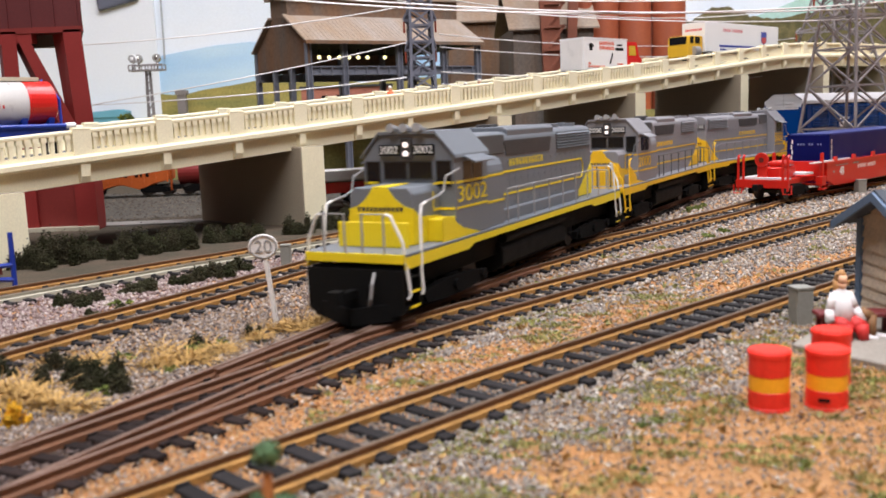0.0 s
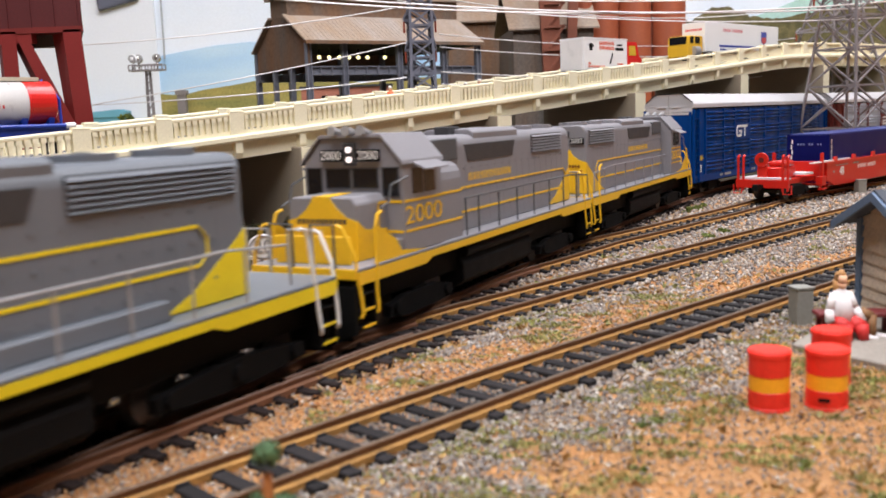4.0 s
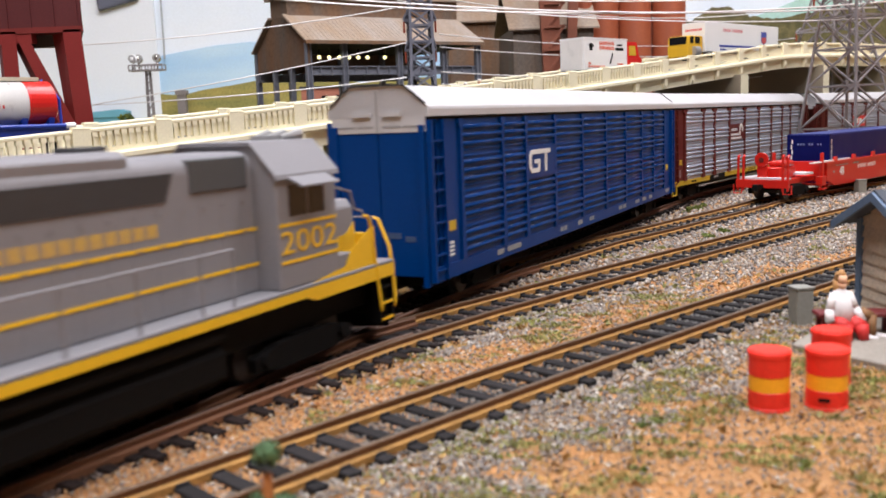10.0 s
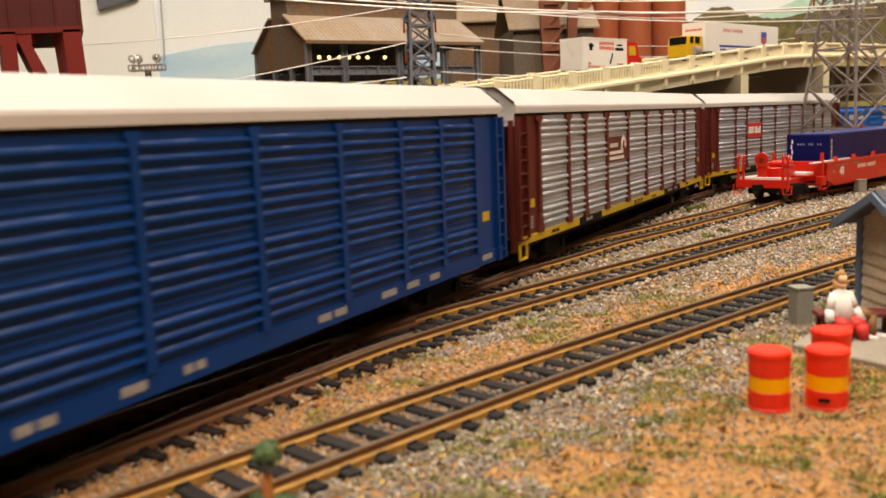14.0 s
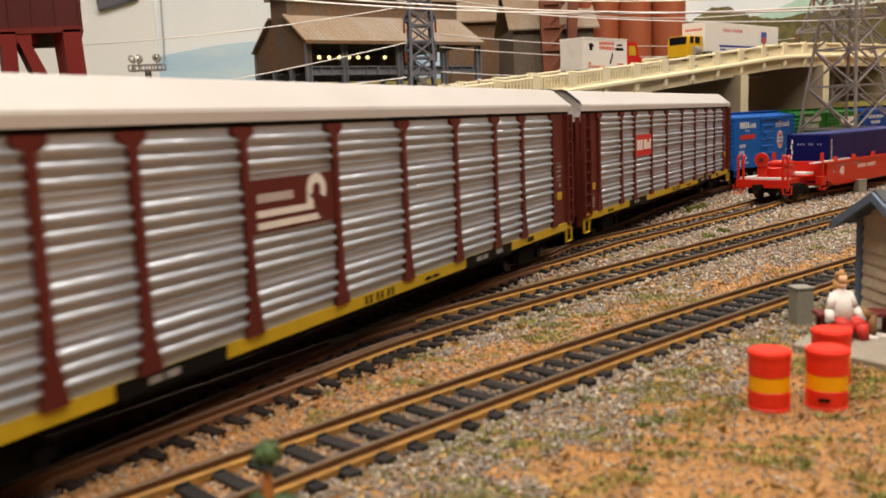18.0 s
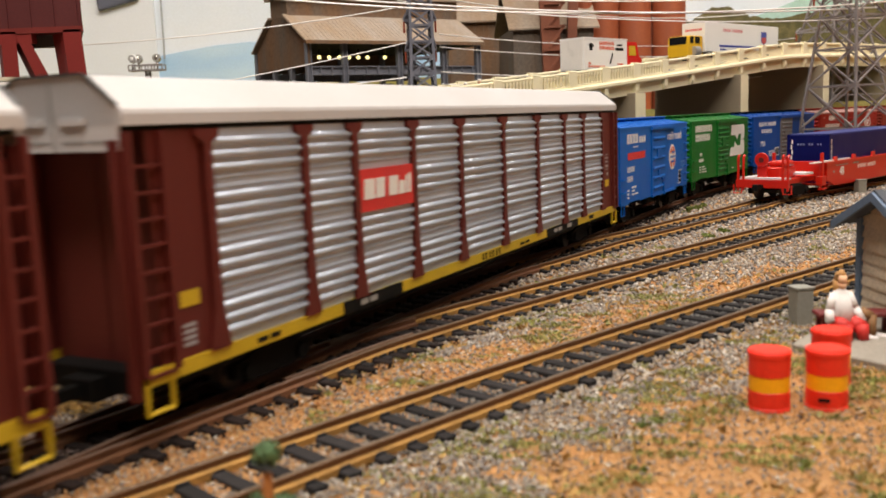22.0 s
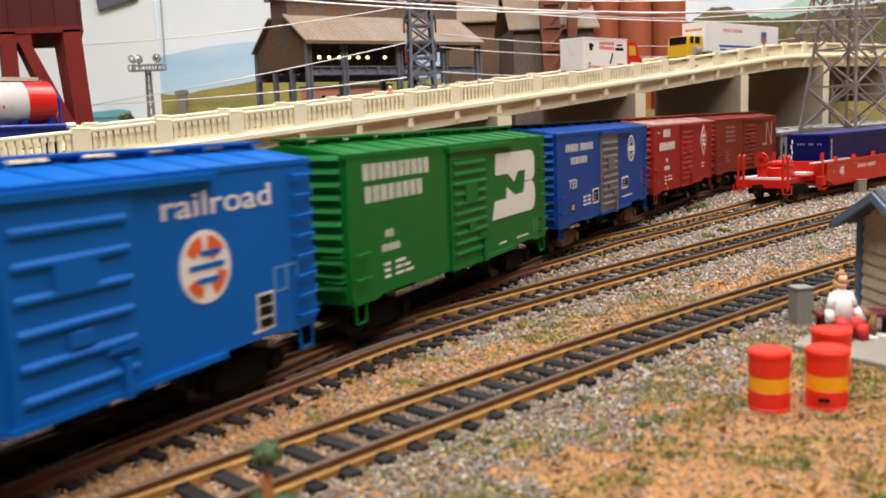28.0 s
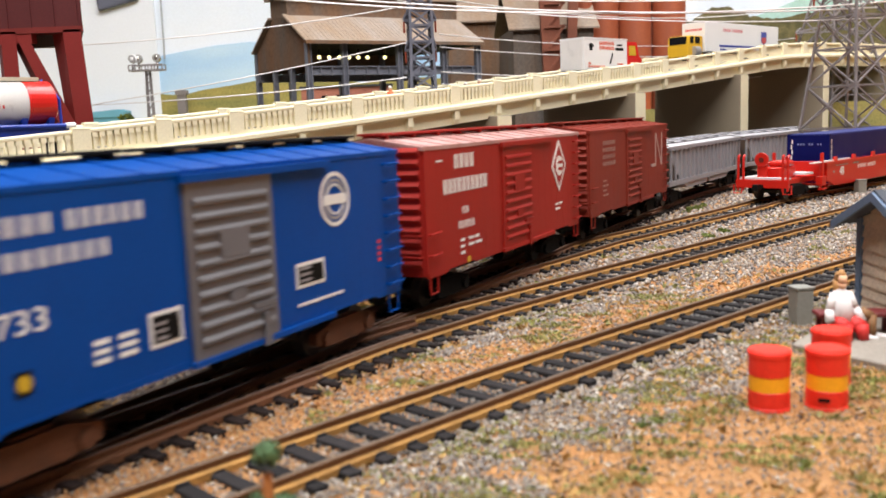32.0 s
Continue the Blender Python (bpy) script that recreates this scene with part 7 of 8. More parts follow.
def mill():
    e = thing("steel_mill_shed", -131, 950, -4, 31, "rust-streaked open steel shed with clerestory roof and lit bulbs", "industrial shed")
    L = 215
    # local x along the eaves, y away across the shed; the gable faces the left end
    D = 150
    ev, rd = 145, 178
    for y0, z0, y1, z1 in ((-6, ev, D * 0.36, rd), (D + 6, ev, D * 0.64, rd)):
        rf = part("roof", one(lambda b: [prism(b, [(y0, z0), (y1, z1), (y1, z1 + 2), (y0, z0 + 2)], "x", -5, L)]), M_ROOFR, e, "rusty corrugated roof slope")
        for i in range(0, L, 5):
            part("corrugation", one(bar, (i - 4, y0, z0 + 2.1), (i - 4, y1, z1 + 2.1), 0.45), M_ROOFR, rf)
    part("clerestory_wall", one(lambda b: [box(b, 0, L, D * 0.34, D * 0.66, rd - 2, rd + 24)]), M_WALLR, e)
    part("clerestory_roof", one(prism, [(D * 0.30, rd + 22), (D / 2, rd + 36), (D * 0.7, rd + 22), (D * 0.7, rd + 20), (D * 0.30, rd + 20)], "x", -5, L), M_ROOFR, e)
    gb = part("gable_wall", one(prism, [(0, ev - 22), (0, ev), (D * 0.36, rd), (D * 0.64, rd), (D, ev), (D, ev - 22)], "x", 0, 2), M_WALLR, e, "brown corrugated gable wall")
    for i in range(36):
        y = 2 + i * 4.1
        top = ev + min(y, D - y) * 0.6
        part("gable_rib", one(box, -0.8, 0, y, y + 1.2, ev - 22, min(top, rd)), M_WALLR, gb)
    part("eave_board", one(box, -5, L, -7, -5.5, ev - 1.5, ev + 2), M_WALLR, e)
    for x in (1, 42, 108, 165, L - 4):
        for y in (0, D):
            c = part("column", one(lambda b: [box(b, x - 3, x - 1.8, y, y + 6, 0, ev), box(b, x + 1.8, x + 3, y, y + 6, 0, ev), box(b, x - 1.8, x + 1.8, y + 2.5, y + 3.5, 0, ev)]), M_STEELB, e, "blue-grey steel column")
    for y in (50, 100):
        part("column", one(box, 0, 5, y, y + 5, 0, ev - 20), M_STEELB, e)
    for y in (2, D - 4):
        g = part("crane_girder", one(lambda b: [box(b, 0, L, y, y + 5, 112, 113.2), box(b, 0, L, y, y + 5, 120, 121.2), box(b, 0, L, y + 2, y + 3, 113, 120)]), M_STEELB, e, "blue-grey crane girder")
        for i in range(16):
            part("stiffener", one(box, i * 13.5, i * 13.5 + 1, y, y + 5, 113, 120), M_STEELB, g)
    for x in (3, 14.5, 26, 37.5, 49, 60, 71, 92):
        bb = part("bulb", one(lambda b: bmesh.ops.create_uvsphere(b, u_segments=12, v_segments=8, radius=2.05, matrix=Matrix.Translation((x, 6, 130.5)))), M_BULB, e, "lit round bulb", smooth=True)
        part("bulb_socket", one(cyl, (x, 6, 133), (x, 6, 139), 1.0, 8), M_BLACK, bb)
    part("rear_wall", one(box, 0, L, D + 6, D + 8, 122, ev), M_WALLR, e)
    # a black sheet stands in for the shade under the roof
    part("roof_lining", one(box, 2, L, 4, D, ev - 1, ev), M_BLACK, e, "dark shade under the roof")
    return e


mill()
bk = thing("brick_building", -187, 1262, 60, 2, "low red brick building with dark windows behind the shed", "building")
part("wall", one(box, 0, 124, 0, 50, 0, 46), M_BRICKP, bk)
part("roof", one(box, -2, 126, -2, 52, 46, 49), M_GRILLE, bk)
for i in range(6):
    wd = part("window", one(box, 8 + i * 20, 16 + i * 20, -1, 0, 12, 36), M_GLASS, bk, "dark window")
    part("window_sill", one(box, 7 + i * 20, 17 + i * 20, -1.8, 0, 10, 12), M_GREYCON, wd)

def shed(name, x, y, rz, L, D, ev, rd, wall, roof, label, step=6):
    e = thing(name, x, y, -4, rz, label, "industrial shed")
    w = part("wall", one(box, 0, L, 0, D, 0, ev), wall, e)
    for i in range(int(L / step)):
        part("wall_rib", one(box, i * step, i * step + 1.3, -0.9, 0, 0, ev), wall, w)
    part("roof", one(prism, [(-6, ev - 3), (D / 2, rd), (D + 6, ev - 3), (D + 6, ev - 1), (D / 2, rd + 2), (-6, ev - 1)], "x", -6, L + 6), roof, e, "weathered grey roof")
    return e


M_GREYWALL = mat("grey_corrugated_wall", (0.16, 0.145, 0.13), 0.7, 0.1, 0.25, 34, 0.1, 300, tint=(0.15, 0.095, 0.06), stretch=(1.5, 1.5, 0.2))
M_GREYROOF = mat("weathered_grey_roof", (0.31, 0.265, 0.22), 0.8, 0.0, 0.2, 26, 0.1, 300, tint=(0.25, 0.17, 0.11), stretch=(1.5, 0.3, 0.3))
shed("corrugated_shed", 92, 1085, 4, 96, 120, 164, 214, M_GREYWALL, M_GREYROOF, "tall grey corrugated steel shed with weathered roof")
shed("corrugated_shed", 18, 1230, 4, 80, 120, 190, 240, M_WALLR, M_GREYROOF, "dark brown corrugated shed behind the mill")
# furnace uplights: rusty lattice legs
fr = thing("furnace_frame", 138, 1062, -4, 0, "rust-red riveted furnace frame with crossed braces", "furnace frame")
M_RUSTR = mat("rusted_red_steel", (0.24, 0.075, 0.04), 0.8, 0.0, 0.3, 40, 0.1, 700)
part("front_leg", one(prism, [(-9, 0), (10, 0), (2, 330), (-22, 330)], "y", 0, 12), M_RUSTR, fr)
part("rear_leg", one(prism, [(8, 0), (18, 0), (38, 330), (26, 330)], "y", 10, 20), M_RUSTR, fr)
for i in range(6):
    part("brace", one(bar, (-6, -1, 60 + i * 26), (10, -1, 84 + i * 26), 3), M_RUSTR, fr)
    part("tie_bar", one(bar, (-12, -1, 84 + i * 26), (12, -1, 84 + i * 26), 3), M_RUSTR, fr)
M_SILO = mat("rust_orange_silo", (0.4, 0.105, 0.04), 0.6, 0.0, 0.15, 30, 0.08, 600, tint=(0.3, 0.07, 0.028), stretch=(1.5, 1.5, 0.15))
for i, (x, r) in enumerate(((211, 21), (252, 21), (295, 21))):
    so = thing("silo", x, 1165, -4, 0, "tall rust-orange cylindrical silo beside the mill", "silo", "row of silos")
    part("shell", one(cyl, (0, 0, 0), (0, 0, 330), r, 40), M_SILO, so, smooth=False)
    for z in (60, 130, 200, 270):
        part("band", one(cyl, (0, 0, z), (0, 0, z + 3), r + 0.5, 40), M_SILO, so)
pp_ = thing("gas_pipe", 181, 1125, -4, 0, "thick vertical rust-orange gas pipe", "pipe")
part("pipe", one(cyl, (0, 0, 0), (0, 0, 330), 11, 24), M_SILO, pp_)
part("flange", one(cyl, (0, 0, 150), (0, 0, 154), 13, 24), M_SILO, pp_)

# ---- cars standing behind the bridge ----
M_ORANGE = mat("hopper_orange", (0.62, 0.13, 0.02), 0.5, 0.0, 0.15, 50, 0.05, 1200)


def ore_car(x, y, rz, paint, label):
    e = thing("ore_car", x, y, -2, rz, label, "freight car", "cars behind the bridge")
    part("body", one(prism, [(-46, 14), (-46, 30), (46, 30), (46, 14), (30, 10), (20, 5), (4, 10), (-4, 10), (-20, 5), (-30, 10)], "y", -13, 13), paint, e, bevel=0.4)
    for i in range(9):
        part("side_rib", one(box, -44 + i * 11, -42.5 + i * 11, -14, -13, 12, 30), paint, e)
    part("name_bars", one(lambda b: [box(b, -30 + i * 5, -27 + i * 5, -13.2, -13, 17, 21) for i in range(12) if i not in (4, 8)]), M_BLACK, e, "dark lettering as plain bars")
    part("end_ladder", one(lambda b: [box(b, 47, 48, -12, -11, 4, 30), box(b, 47, 48, -8, -7, 4, 30)] + [box(b, 47, 48, -12, -7, z, z + 1) for z in range(6, 30, 4)]), paint, e)
    for d in (-1, 1):
        truck(e, d * 33, 2, 19, 4.7, 24)
    return e


ore_car(-298, 850, 2, M_ORANGE, "orange ore car with black lettering standing behind the bridge")
rt = thing("red_tank_car", -205, 850, -2, 2, "dark red tank car behind the bridge pier", "tank car")
part("tank", one(cyl, (-38, 0, 20), (60, 0, 20), 12, 24), M_REDL, rt)
part("frame", one(box, -44, 66, -9, 9, 5, 9), M_BLACK, rt)
for d_ in (-20, 45):
    truck(rt, d_, 2, 19, 4.7, 24)
pk_ = thing("parked_pickup", -72, 712, -4, 20, "red and white parked lorry beside the bridge pier", "lorry")
part("load_box", one(box, -30, 34, -10, 10, 17, 26), M_TANKW, pk_, bevel=0.8)
part("cab", one(prism, [(-48, 5), (-30, 5), (-30, 24), (-40, 24), (-46, 15)], "y", -10, 10), M_REDG, pk_, bevel=0.5)
part("bed", one(box, -30, 34, -9.5, 9.5, 8, 16.5), M_REDG, pk_)
wheels(pk_, (-38, 0, 22), 10.5, 5)


# ---- red well car with a container on the siding ----
M_WELL = mat("well_car_red", (0.56, 0.016, 0.008), 0.35, 0.0, 0.1, 60, 0.03, 1500)
M_WALKW = mat("walkway_pale_grey", (0.72, 0.72, 0.74), 0.5, 0.1, 0.12, 100, 0.05, 1500)
M_CONT = mat("container_navy", (0.003, 0.006, 0.088), 0.45, 0.0, 0.12, 40, 0.03, 1200, spec=0.15)
M_CONTTOP = mat("container_roof", (0.02, 0.035, 0.2), 0.45, 0.0, 0.15, 40, 0.03, 1200)
HEAD_W = 45.0
wc = thing("well_car", 197, 556, 0, HEAD_W, "bright red container well car with grey walkways", "well car")
part("end_deck", one(lambda b: [box(b, 4, 60, -10, 10, 9, 12.4), box(b, 4, 7, -16, 16, 8.4, 12.4)]), M_WELL, wc, bevel=0.3)
part("end_beam", one(box, 2.4, 4.4, -17, 17, 8, 13), M_WELL, wc, "red end beam")
for y in (-16, -12.8, 12.6, 16):
    part("end_stanchion", wire([(3.6, y, 6), (3.6, y, 25), (3.8, y, 27), (5.2, y, 28)], 0.8, 8), M_WELL, wc, "red upright grab post")
for y in (-16, 16):
    part("stirrup_step", wire([(3.0, y + 2.6, 10), (3.0, y + 2.6, 4.4), (3.0, y - 2.6, 4.4), (3.0, y - 2.6, 10)], 0.5, 6), M_WELL, wc)
    part("side_stanchion", one(lambda b: [box(b, 53, 55, y - 1.0, y + 1.0, 6, 27), box(b, 50, 57, y - 2, y + 2, 6.4, 12)]), M_WELL, wc, bevel=0.3)
    part("side_step", one(box, 50, 57, y * 1.06 - 1.6, y * 1.06 + 1.6, 3.4, 4.4), M_WELL, wc)
    part("side_step_hanger", one(lambda b: [box(b, 50.4, 51.2, y * 1.06 - 0.5, y * 1.06 + 0.5, 4.4, 6.6), box(b, 55.8, 56.6, y * 1.06 - 0.5, y * 1.06 + 0.5, 4.4, 6.6)]), M_WELL, wc)
part("end_walkway", one(box, 4.8, 9.5, -15.5, 15.5, 13.0, 14.2), M_WALKW, wc, "light grey end walkway")
part("side_walkway", one(box, 9.5, 50, 10.5, 15, 13.0, 14.2), M_WALKW, wc, "light grey side walkway")
part("side_walkway", one(box, 40, 100, -16.5, -13.5, 20.6, 21.4), M_WALKW, wc)
part("cross_walkway", one(box, 34, 46, -14, 14, 14.0, 15.4), M_WALKW, wc)
part("equipment_box", one(lambda b: [box(b, 16, 38, -6, 6, 12.4, 20), box(b, 19, 34, -7, 4, 20, 23.5)]), M_WELL, wc, bevel=1.0)
bs_ = part("brake_stand", one(box, 9, 11, 0, 6, 12, 24), M_WELL, wc)
part("brake_wheel", one(lambda b: [cyl(b, (8.0, 3, 25), (9.2, 3, 25), 4.6, 20)]), M_WELL, bs_, "red hand brake wheel", bevel=0.3)
part("brake_hub", one(cyl, (7.4, 3, 25), (8.0, 3, 25), 1.6, 10), M_RACKB, bs_)
for s in (-1, 1):
    w_ = part("well_side", one(prism, [(60, 9), (74, 4.6), (330, 4.6), (330, 19.4), (60, 19.4)], "y", s * 15.2, s * 17), M_WELL, wc, "red well side wall")
    part("top_chord", one(box, 58, 330, s * 14.8, s * 17.6, 18.8, 20.4), M_WELL, w_)
    for x in (72, 104, 140, 176, 212, 248, 284):
        part("side_bracket", one(prism, [(x, 20.4), (x + 6, 20.4), (x + 5, 23.4), (x + 1, 23.4)], "y", s * 15.4, s * 16.8), M_WELL, w_)
part("well_floor", one(box, 66, 330, -15.2, 15.2, 4.6, 6), M_WELL, wc)
part("bulkhead", one(box, 58, 62, -15.2, 15.2, 8, 21), M_WELL, wc)
lettering(wc, "48", 84, -17.2, 13.2, 8.0, M_DECALW, -1, "well_number", "white number 48")
name_bars(wc, [(112, 13.6, 16, 2.6, 4), (130, 13.6, 16, 2.6, 4)], -17.02, M_DECALW, "white reporting marks as plain bars", "reporting_bar")
dashes(wc, [(74, 17.2, 22, 0.8, 4), (104, 17.0, 12, 1.2, 2), (70, 13, 3, 1.4, 1)], -17.02, M_STENCIL, "", "small_mark_bar")
truck(wc, 26, 2, 19.5, 4.8, 25)
truck(wc, 310, 2, 19.5, 4.8, 25)
coupler(wc, 2, -1)
co_ = Matrix.Translation((197 * K, 556 * K, 0)) @ pose(0, 0, 0, 0, 0, HEAD_W)
ct = thing("shipping_container", 0, 0, 0, 0, "navy blue shipping container loaded in the well car", "container")
ct.matrix_basis = co_ @ pose(70 * K, 0, 6.1 * K)
part("shell", one(box, 0, 190, -14, 14, 0, 32), M_CONT, ct, bevel=0.4)
part("roof", one(box, 0.6, 189.4, -13.6, 13.6, 32, 32.5), M_CONTTOP, ct)
for x in (0, 188):
    for y in (-14, 12.4):
        part("corner_post", one(box, x - 0.3, x + 2.3, y - 0.3, y + 1.9, 0, 32.3), M_CONT, ct)
for i, z in enumerate((26, 22.5, 19, 15.5, 12)):
    part("mark_bar", one(box, -0.2, -0.06, 10.2 + 0.5 * (i % 2), 11.2 + 0.5 * (i % 2), z, z + 2.8), M_DECALW, ct, "white upright lettering as a plain bar")
    part("mark_bar", one(box, 3.2 + 0.4 * (i % 2), 4.0 + 0.4 * (i % 2), -14.2, -14.02, z, z + 2.8), M_DECALW, ct)
m_pale = mat("lettering_pale_blue", (0.2, 0.23, 0.45), 0.5)
for i in range(9):
    if i not in (2, 5):
        part("door_bar", one(box, -0.2, -0.06, -9 + i * 1.9, -8 + i * 1.9, 25, 26.2), m_pale, ct, "faint lettering as a plain bar")
# ---- hut, slab, bench and figure ----
M_PLANK = mat("tan_plank", (0.66, 0.52, 0.38), 0.8, 0.0, 0.2, 120, 0.2, 900, tint=(0.5, 0.42, 0.34), obj=0.12)
M_TRIM = mat("slate_blue_trim", (0.11, 0.17, 0.27), 0.6, 0.0, 0.12, 120, 0.1, 900)
M_SLAB = mat("concrete_slab", (0.3, 0.27, 0.23), 0.9, 0.0, 0.2, 80, 0.3, 900)
sl = tagged(new("concrete_platform"), "weathered concrete platform slabs in front of the hut", "platform")
for pts in ([(88, 224), (101.5, 202.5), (118, 198), (122, 226), (104, 243)], [(102.2, 202.1), (128, 188), (160, 190), (160, 224), (122.6, 226), (118.6, 198)], [(104.6, 243.4), (122.4, 226.6), (175, 226), (175, 272), (118, 272)]):
    part("slab", one(prism, pts, "z", -5, -2.2), M_SLAB, sl, bevel=0.35)
hut = thing("wooden_hut", 124, 264, -2.2, 0, "small tan plank hut with slate blue trim and roof", "hut")
for i in range(9):
    z0_ = i * 3.5
    inset = max(0, (z0_ - 26) / 0.40)
    if inset > 18:
        break
    part("plank", one(prism, [(0, z0_), (-0.7, z0_ + 0.15), (-0.1, z0_ + 3.4), (0, z0_ + 3.5), (2, z0_ + 3.5), (2, z0_)], "y", -39 + inset, -1 - inset), M_PLANK, hut)
part("far_wall", one(box, 0.5, 44, -1.5, 0, 0, 27), M_PLANK, hut)
part("near_wall", one(box, 0.5, 44, -40, -38.5, 0, 27), M_PLANK, hut)
part("back_wall", one(box, 42, 44, -38.5, -1.5, 0, 27), M_PLANK, hut)
part("corner_post", one(box, -1.2, 1.6, -1.6, 1.2, 0, 26.5), M_TRIM, hut, "slate blue corner post")
part("corner_post", one(box, -1.2, 1.6, -41, -38.4, 0, 26.5), M_TRIM, hut)
for s in (0, 1):
    y0_, y1_ = (5, -20) if s == 0 else (-45, -20)
    part("roof_panel", one(prism, [(y0_, 24.4), (y1_, 35.0), (y1_, 36.6), (y0_, 26.0)], "x", -6.5, 50), mat("dark_roof_felt", (0.06, 0.07, 0.09), 0.85, 0.0, 0.2, 200, 0.2, 1500), hut)
    part("fascia_board", one(prism, [(y0_, 22.9), (y1_, 33.5), (y1_, 36.0), (y0_, 25.4)], "x", -7.4, -6.5), M_TRIM, hut, "slate blue fascia board")
bn = thing("bench", 108, 233, -2.2, -6, "dark red wooden bench on the concrete platform", "bench")
M_BENCH = mat("bench_dark_red", (0.16, 0.018, 0.02), 0.5, 0.0, 0.15, 150, 0.05, 1200)
part("seat", one(box, -10, 10, -3.2, 3.2, 4.6, 5.8), M_BENCH, bn, bevel=0.25)
for x in (-9, 8):
    for y in (-2.6, 1.6):
        part("leg", one(box, x, x + 1.3, y, y + 1.2, 0, 4.6), M_BENCH, bn)
M_CLOTHW = mat("white_cloth", (0.75, 0.72, 0.72), 0.7, 0.0, 0.06, 200, 0.05, 900)
M_CLOTHR = mat("red_cloth", (0.6, 0.03, 0.025), 0.6, 0.0, 0.1, 200, 0.05, 900)
M_TROUSER = mat("brown_trousers", (0.26, 0.13, 0.05), 0.7)
W_ = doll("figurine", [
    ((0, -1.4, 4.0), (0, -0.3, 12.5), 3.5, 1.9, M_CLOTHW), ((0, -0.4, 12.0), (0, -0.2, 13.3), 2.0, 0.9, M_CLOTHW),
    ((-1.9, -0.4, 11.8), (-3.7, -1.4, 7.6), 1.1, 1.15, M_CLOTHW), ((-3.7, -1.4, 7.6), (-4.2, -3.0, 5.0), 1.15, 1.3, M_CLOTHW),
    ((1.9, -0.4, 11.8), (3.3, -1.6, 8.0), 1.1, 1.15, M_CLOTHW), ((3.3, -1.6, 8.0), (4.2, -3.4, 4.8), 1.1, 1.2, M_CLOTHW),
    ((0, -0.4, 12.8), (0, -0.5, 14.0), 0.9, 0.9, M_SKIN), ((0, -1.0, 13.2), (0, -1.1, 14.6), 0.75, 1.3, M_SKIN), ((0, -1.1, 14.6), (0, -0.9, 16.6), 1.3, 1.1, M_SKIN), ((-0.2, 0.5, 11.6), (0, 0.2, 15.2), 1.3, 1.65, M_HAIR), ((0, 0.2, 15.2), (0, -0.1, 17.2), 1.65, 1.2, M_HAIR), ((0, -0.3, 16.4), (0, -0.3, 18.0), 1.5, 0.5, M_HAIR),
    ((-1.6, -1.0, 4.6), (-1.8, -6.2, 3.9), 2.1, 1.9, M_CLOTHR), ((1.6, -1.0, 4.6), (2.4, -6.2, 3.9), 2.1, 1.9, M_CLOTHR), ((2.4, -6.2, 4.6), (2.7, -6.9, 0.6), 1.8, 1.3, M_CLOTHR), ((-1.8, -6.2, 4.6), (-1.7, -6.9, 0.6), 1.8, 1.3, M_CLOTHR),
    ((4.8, -1.6, 6.8), (7.2, -3.0, 5.6), 1.5, 1.3, M_TROUSER), ((7.2, -3.0, 6.2), (6.8, -3.6, 0.6), 1.3, 1.1, M_TROUSER), ((5.0, -4.4, 0.6), (6.6, -6.8, 0.5), 0.9, 0.8, M_CLOTHW), ((8.2, -3.4, 0.6), (10.2, -5.4, 0.5), 0.9, 0.8, M_CLOTHW),
], "painted figurine in white top and red trousers seated on a bench")
W_.matrix_basis = pose(103.4 * K, 231.5 * K, -2.9 * K, 0, 0, 6)

# ---- traffic drums ----
M_DRUMR = mat("drum_red", (0.86, 0.03, 0.012), 0.5, 0.0, 0.1, 150, 0.05, 1200)
M_DRUMO = mat("drum_orange_band", (0.97, 0.42, 0.008), 0.5, 0.0, 0.06, 150, 0.05, 1200)
for x, y, rz in ((66.4, 180.6, 0), (78.2, 180.2, -22), (85.6, 195.5, 80)):
    dr = thing("traffic_drum", x, y, -4.0, rz, "bright red traffic drum with an orange band", "traffic drum", "traffic drums on the dirt")
    part("lower_shell", one(lambda b: [cyl(b, (0, 0, 0), (0, 0, 0.7), 4.35, 32), cyl(b, (0, 0, 0.7), (0, 0, 4.1), 4.15, 32)]), M_DRUMR, dr, bevel=0.12)
    part("orange_band", one(cyl, (0, 0, 4.1), (0, 0, 7.2), 4.05, 32), M_DRUMO, dr, "orange band")
    part("upper_shell", one(lambda b: [cyl(b, (0, 0, 7.2), (0, 0, 11.6), 4.15, 32), cyl(b, (0, 0, 11.2), (0, 0, 12.3), 4.35, 32)]), M_DRUMR, dr, bevel=0.12)
    part("lid", one(cyl, (0, 0, 12.2), (0, 0, 12.5), 3.9, 32), M_DRUMR, dr)
    if y > 180.4 or x < 70:
        continue
    part("scuff", one(lambda b: [box(b, -1.6, 0.6, -4.32, -4.0, 2.0, 2.7)]), M_BLACK, dr)

# ---- lineside boxes and speed sign ----
M_BOXG = mat("lineside_grey", (0.27, 0.27, 0.24), 0.6, 0.1, 0.1, 100, 0.1, 900)
for x, y, w, h, rz in ((101.4, 252, 5.0, 10.6, 8), (289, 620, 6, 9.5, 8), (-69.3, 394, 4.2, 9.6, 0)):
    bx = thing("relay_box", x, y, -4.2, rz, "plain grey steel relay box beside the track", "relay box", "lineside relay boxes")
    part("case", one(box, -w / 2, w / 2, -w / 2, w / 2, 0, h), M_BOXG, bx, bevel=0.2)
    part("lid", one(box, -w / 2 - 0.25, w / 2 + 0.25, -w / 2 - 0.25, w / 2 + 0.25, h, h + 0.5), M_BOXG, bx)
sg = thing("speed_sign", -53.4, 279.4, -4.4, 0, "white oval speed sign reading 20 on a post", "sign")
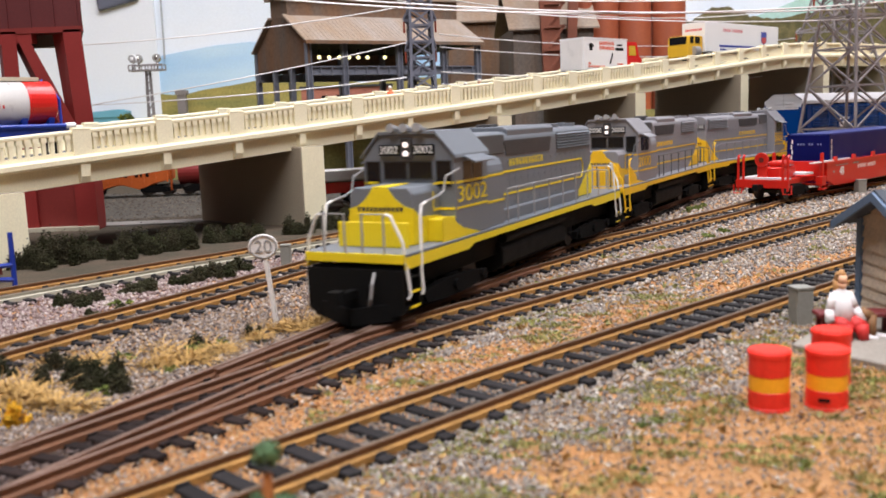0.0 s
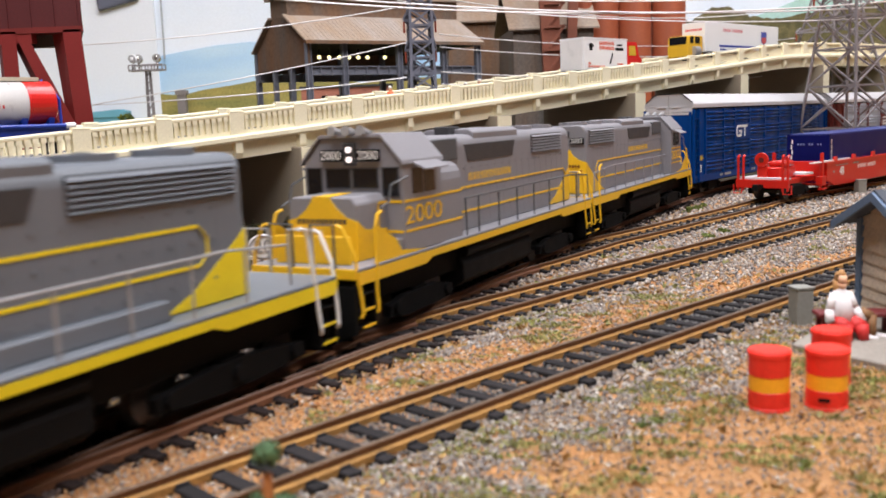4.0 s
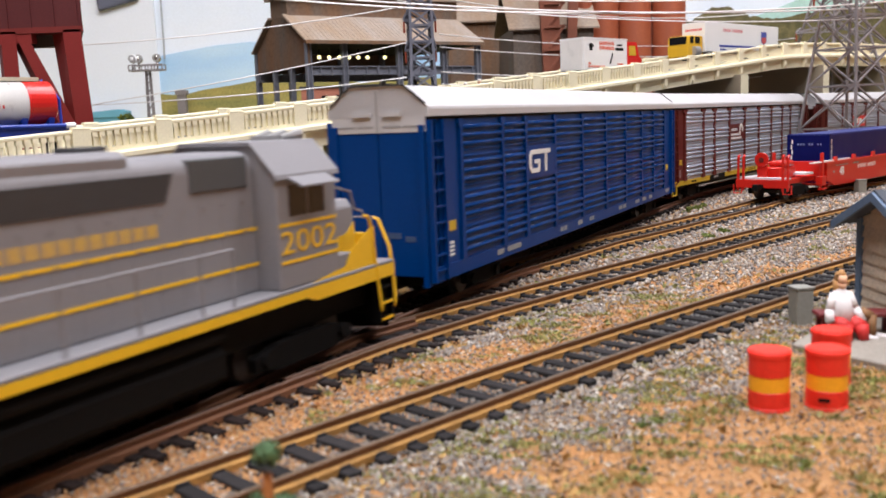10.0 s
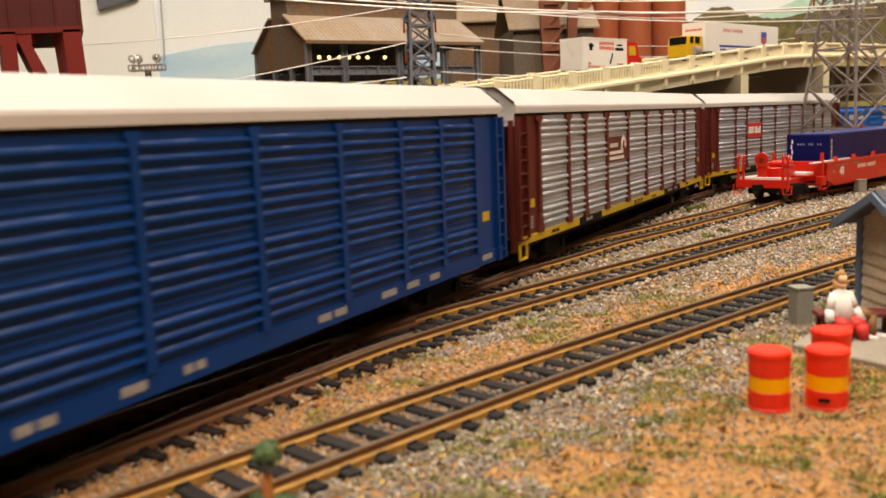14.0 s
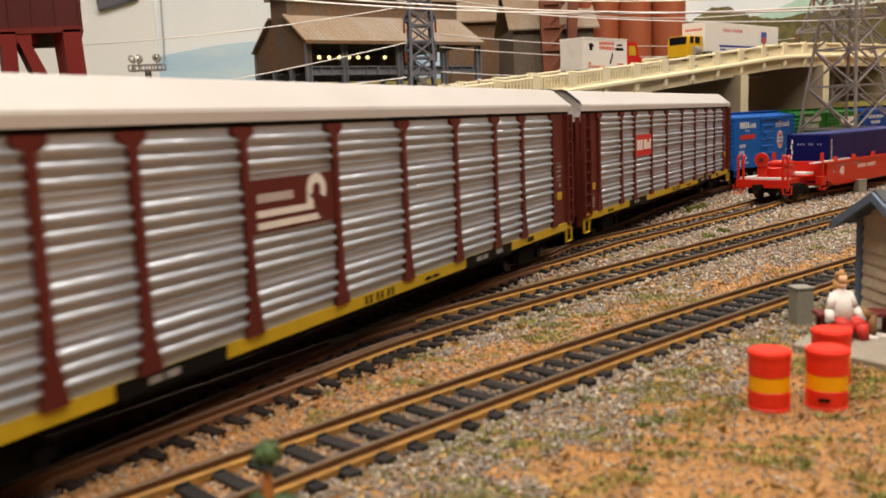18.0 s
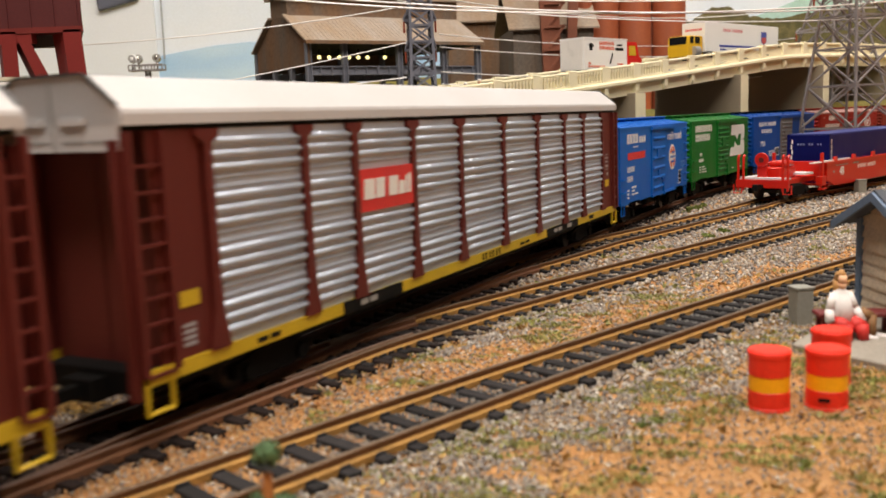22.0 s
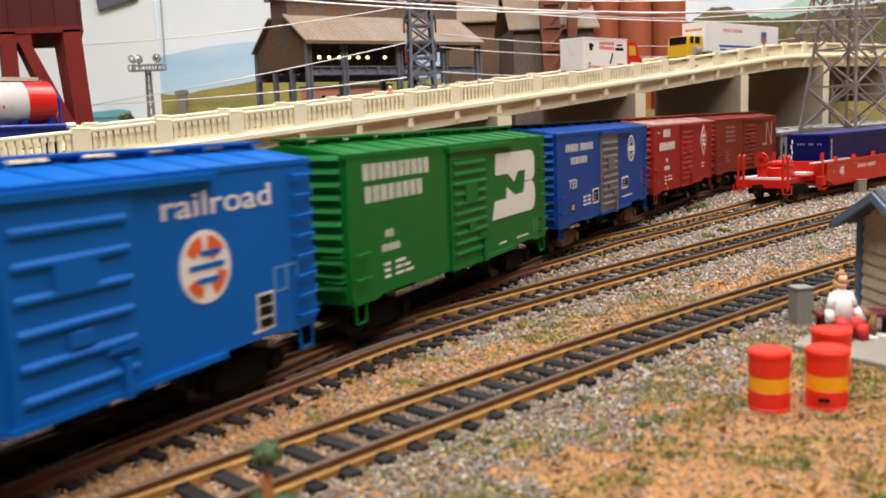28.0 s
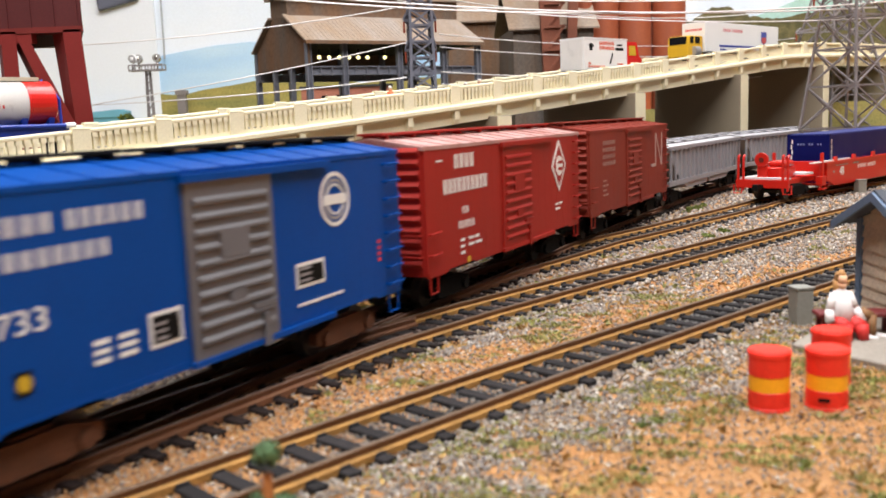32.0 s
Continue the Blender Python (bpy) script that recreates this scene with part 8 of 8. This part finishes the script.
M_SIGN = mat("sign_white", (0.8, 0.77, 0.74), 0.7, 0.0, 0.1, 150, 0.05, 900)
part("post", one(bar, (0, 0, 0), (-2.2, 0, 21), 2.4, 1.1), M_SIGN, sg)
pl_ = bmesh.new()
bmesh.ops.create_cone(pl_, cap_ends=True, segments=40, radius1=4.6, radius2=4.6, depth=1.0, matrix=Matrix.Translation((-2.6, -0.7, 25)) @ pose(0, 0, 0, 90, 0, 12) @ Matrix.Diagonal((1, 0.86, 1, 1)))
pl_ = part("oval_plate", pl_, M_SIGN, sg, "white oval plate", bevel=0.15)
rim_ = bmesh.new()
for i in range(40):
    a0_, a1_ = math.radians(i * 9), math.radians(i * 9 + 9)
    bar(rim_, (4.0 * math.cos(a0_), 0, 3.4 * math.sin(a0_)), (4.0 * math.cos(a1_), 0, 3.4 * math.sin(a1_)), 0.35, 0.3)
rim_ = part("plate_rim", rim_, M_RAILING, pl_)
rim_.matrix_basis = pose(-2.5 * K, -1.3 * K, 25 * K, 0, 0, 12)
tx_ = lettering(pl_, "20", 0, 0, 0, 5.6, M_RAILING, -1, "speed_number", "raised number 20")
tx_.matrix_basis = pose(-2.5 * K, -1.35 * K, 25 * K, 90, 0, 12)

# blue rail buffer at the rear track
bf = thing("blue_buffer", -172, 357, -4.2, 50, "blue tubular track buffer beside the pier", "buffer")
part("post", one(cyl, (0, 0, 0), (0, 0, 24), 1.0, 10), M_BLUEF, bf)
part("arm", one(lambda b: [cyl(b, (0, 0, 11), (-20, 6, 11), 1.0, 8), cyl(b, (0, 0, 5), (-20, 6, 7), 1.0, 8)]), M_BLUEF, bf)
part("block", one(box, -18, -4, 1, 7, 7.5, 12), M_RACKB, bf)

# ---- plant at the layout's edge ----
pt = thing("leafy_plant", -22.6, 105.5, -4.2, 0, "small model plant with green leaf balls on a brown stem", "plant")
part("stem", one(lambda b: [cyl(b, (0, 0, 0), (0, 0, 15), 0.9, 8), cyl(b, (0, 0, 15), (0, 0, 20), 0.9, 8, 0.6)]), mat("stem_orange_brown", (0.42, 0.17, 0.05), 0.7), pt)


def leaf_ball(x, y, z, r, seed):
    g = np.random.default_rng(seed)
    v, f = [], []
    for i in range(260):
        d = g.normal(0, 1, 3)
        d /= np.linalg.norm(d)
        c = d * r * g.uniform(0.55, 1.0) * (1, 1, 0.9)
        u = np.cross(d, g.normal(0, 1, 3))
        u /= np.linalg.norm(u)
        w = np.cross(d, u) + d * 0.5
        s = r * 0.2
        o = len(v)
        v += [c - u * s, c + w * s, c + u * s, c - w * s]
        f += [(o, o + 1, o + 2), (o, o + 2, o + 3)]
    ob = pieces("leaf_ball", v, f, M_FORE, pt)
    ob.location = (x * K, y * K, z * K)


leaf_ball(0.2, 0, 22.6, 1.9, 1)
leaf_ball(-1.4, 0, 15.6, 2.2, 2)
leaf_ball(1.6, 0.4, 15.2, 2.3, 3)
leaf_ball(0, -0.6, 12.6, 2.6, 4)


# ---- what moves ----
def motions():
    turned = pose(0, 0, 0, 0, 0, 180)
    for ob, s_mid, base, flip in RIDERS:
        walk(ob, [(t, on_train(s_mid, base, t) @ turned if flip else on_train(s_mid, base, t)) for t in range(33)])


motions()
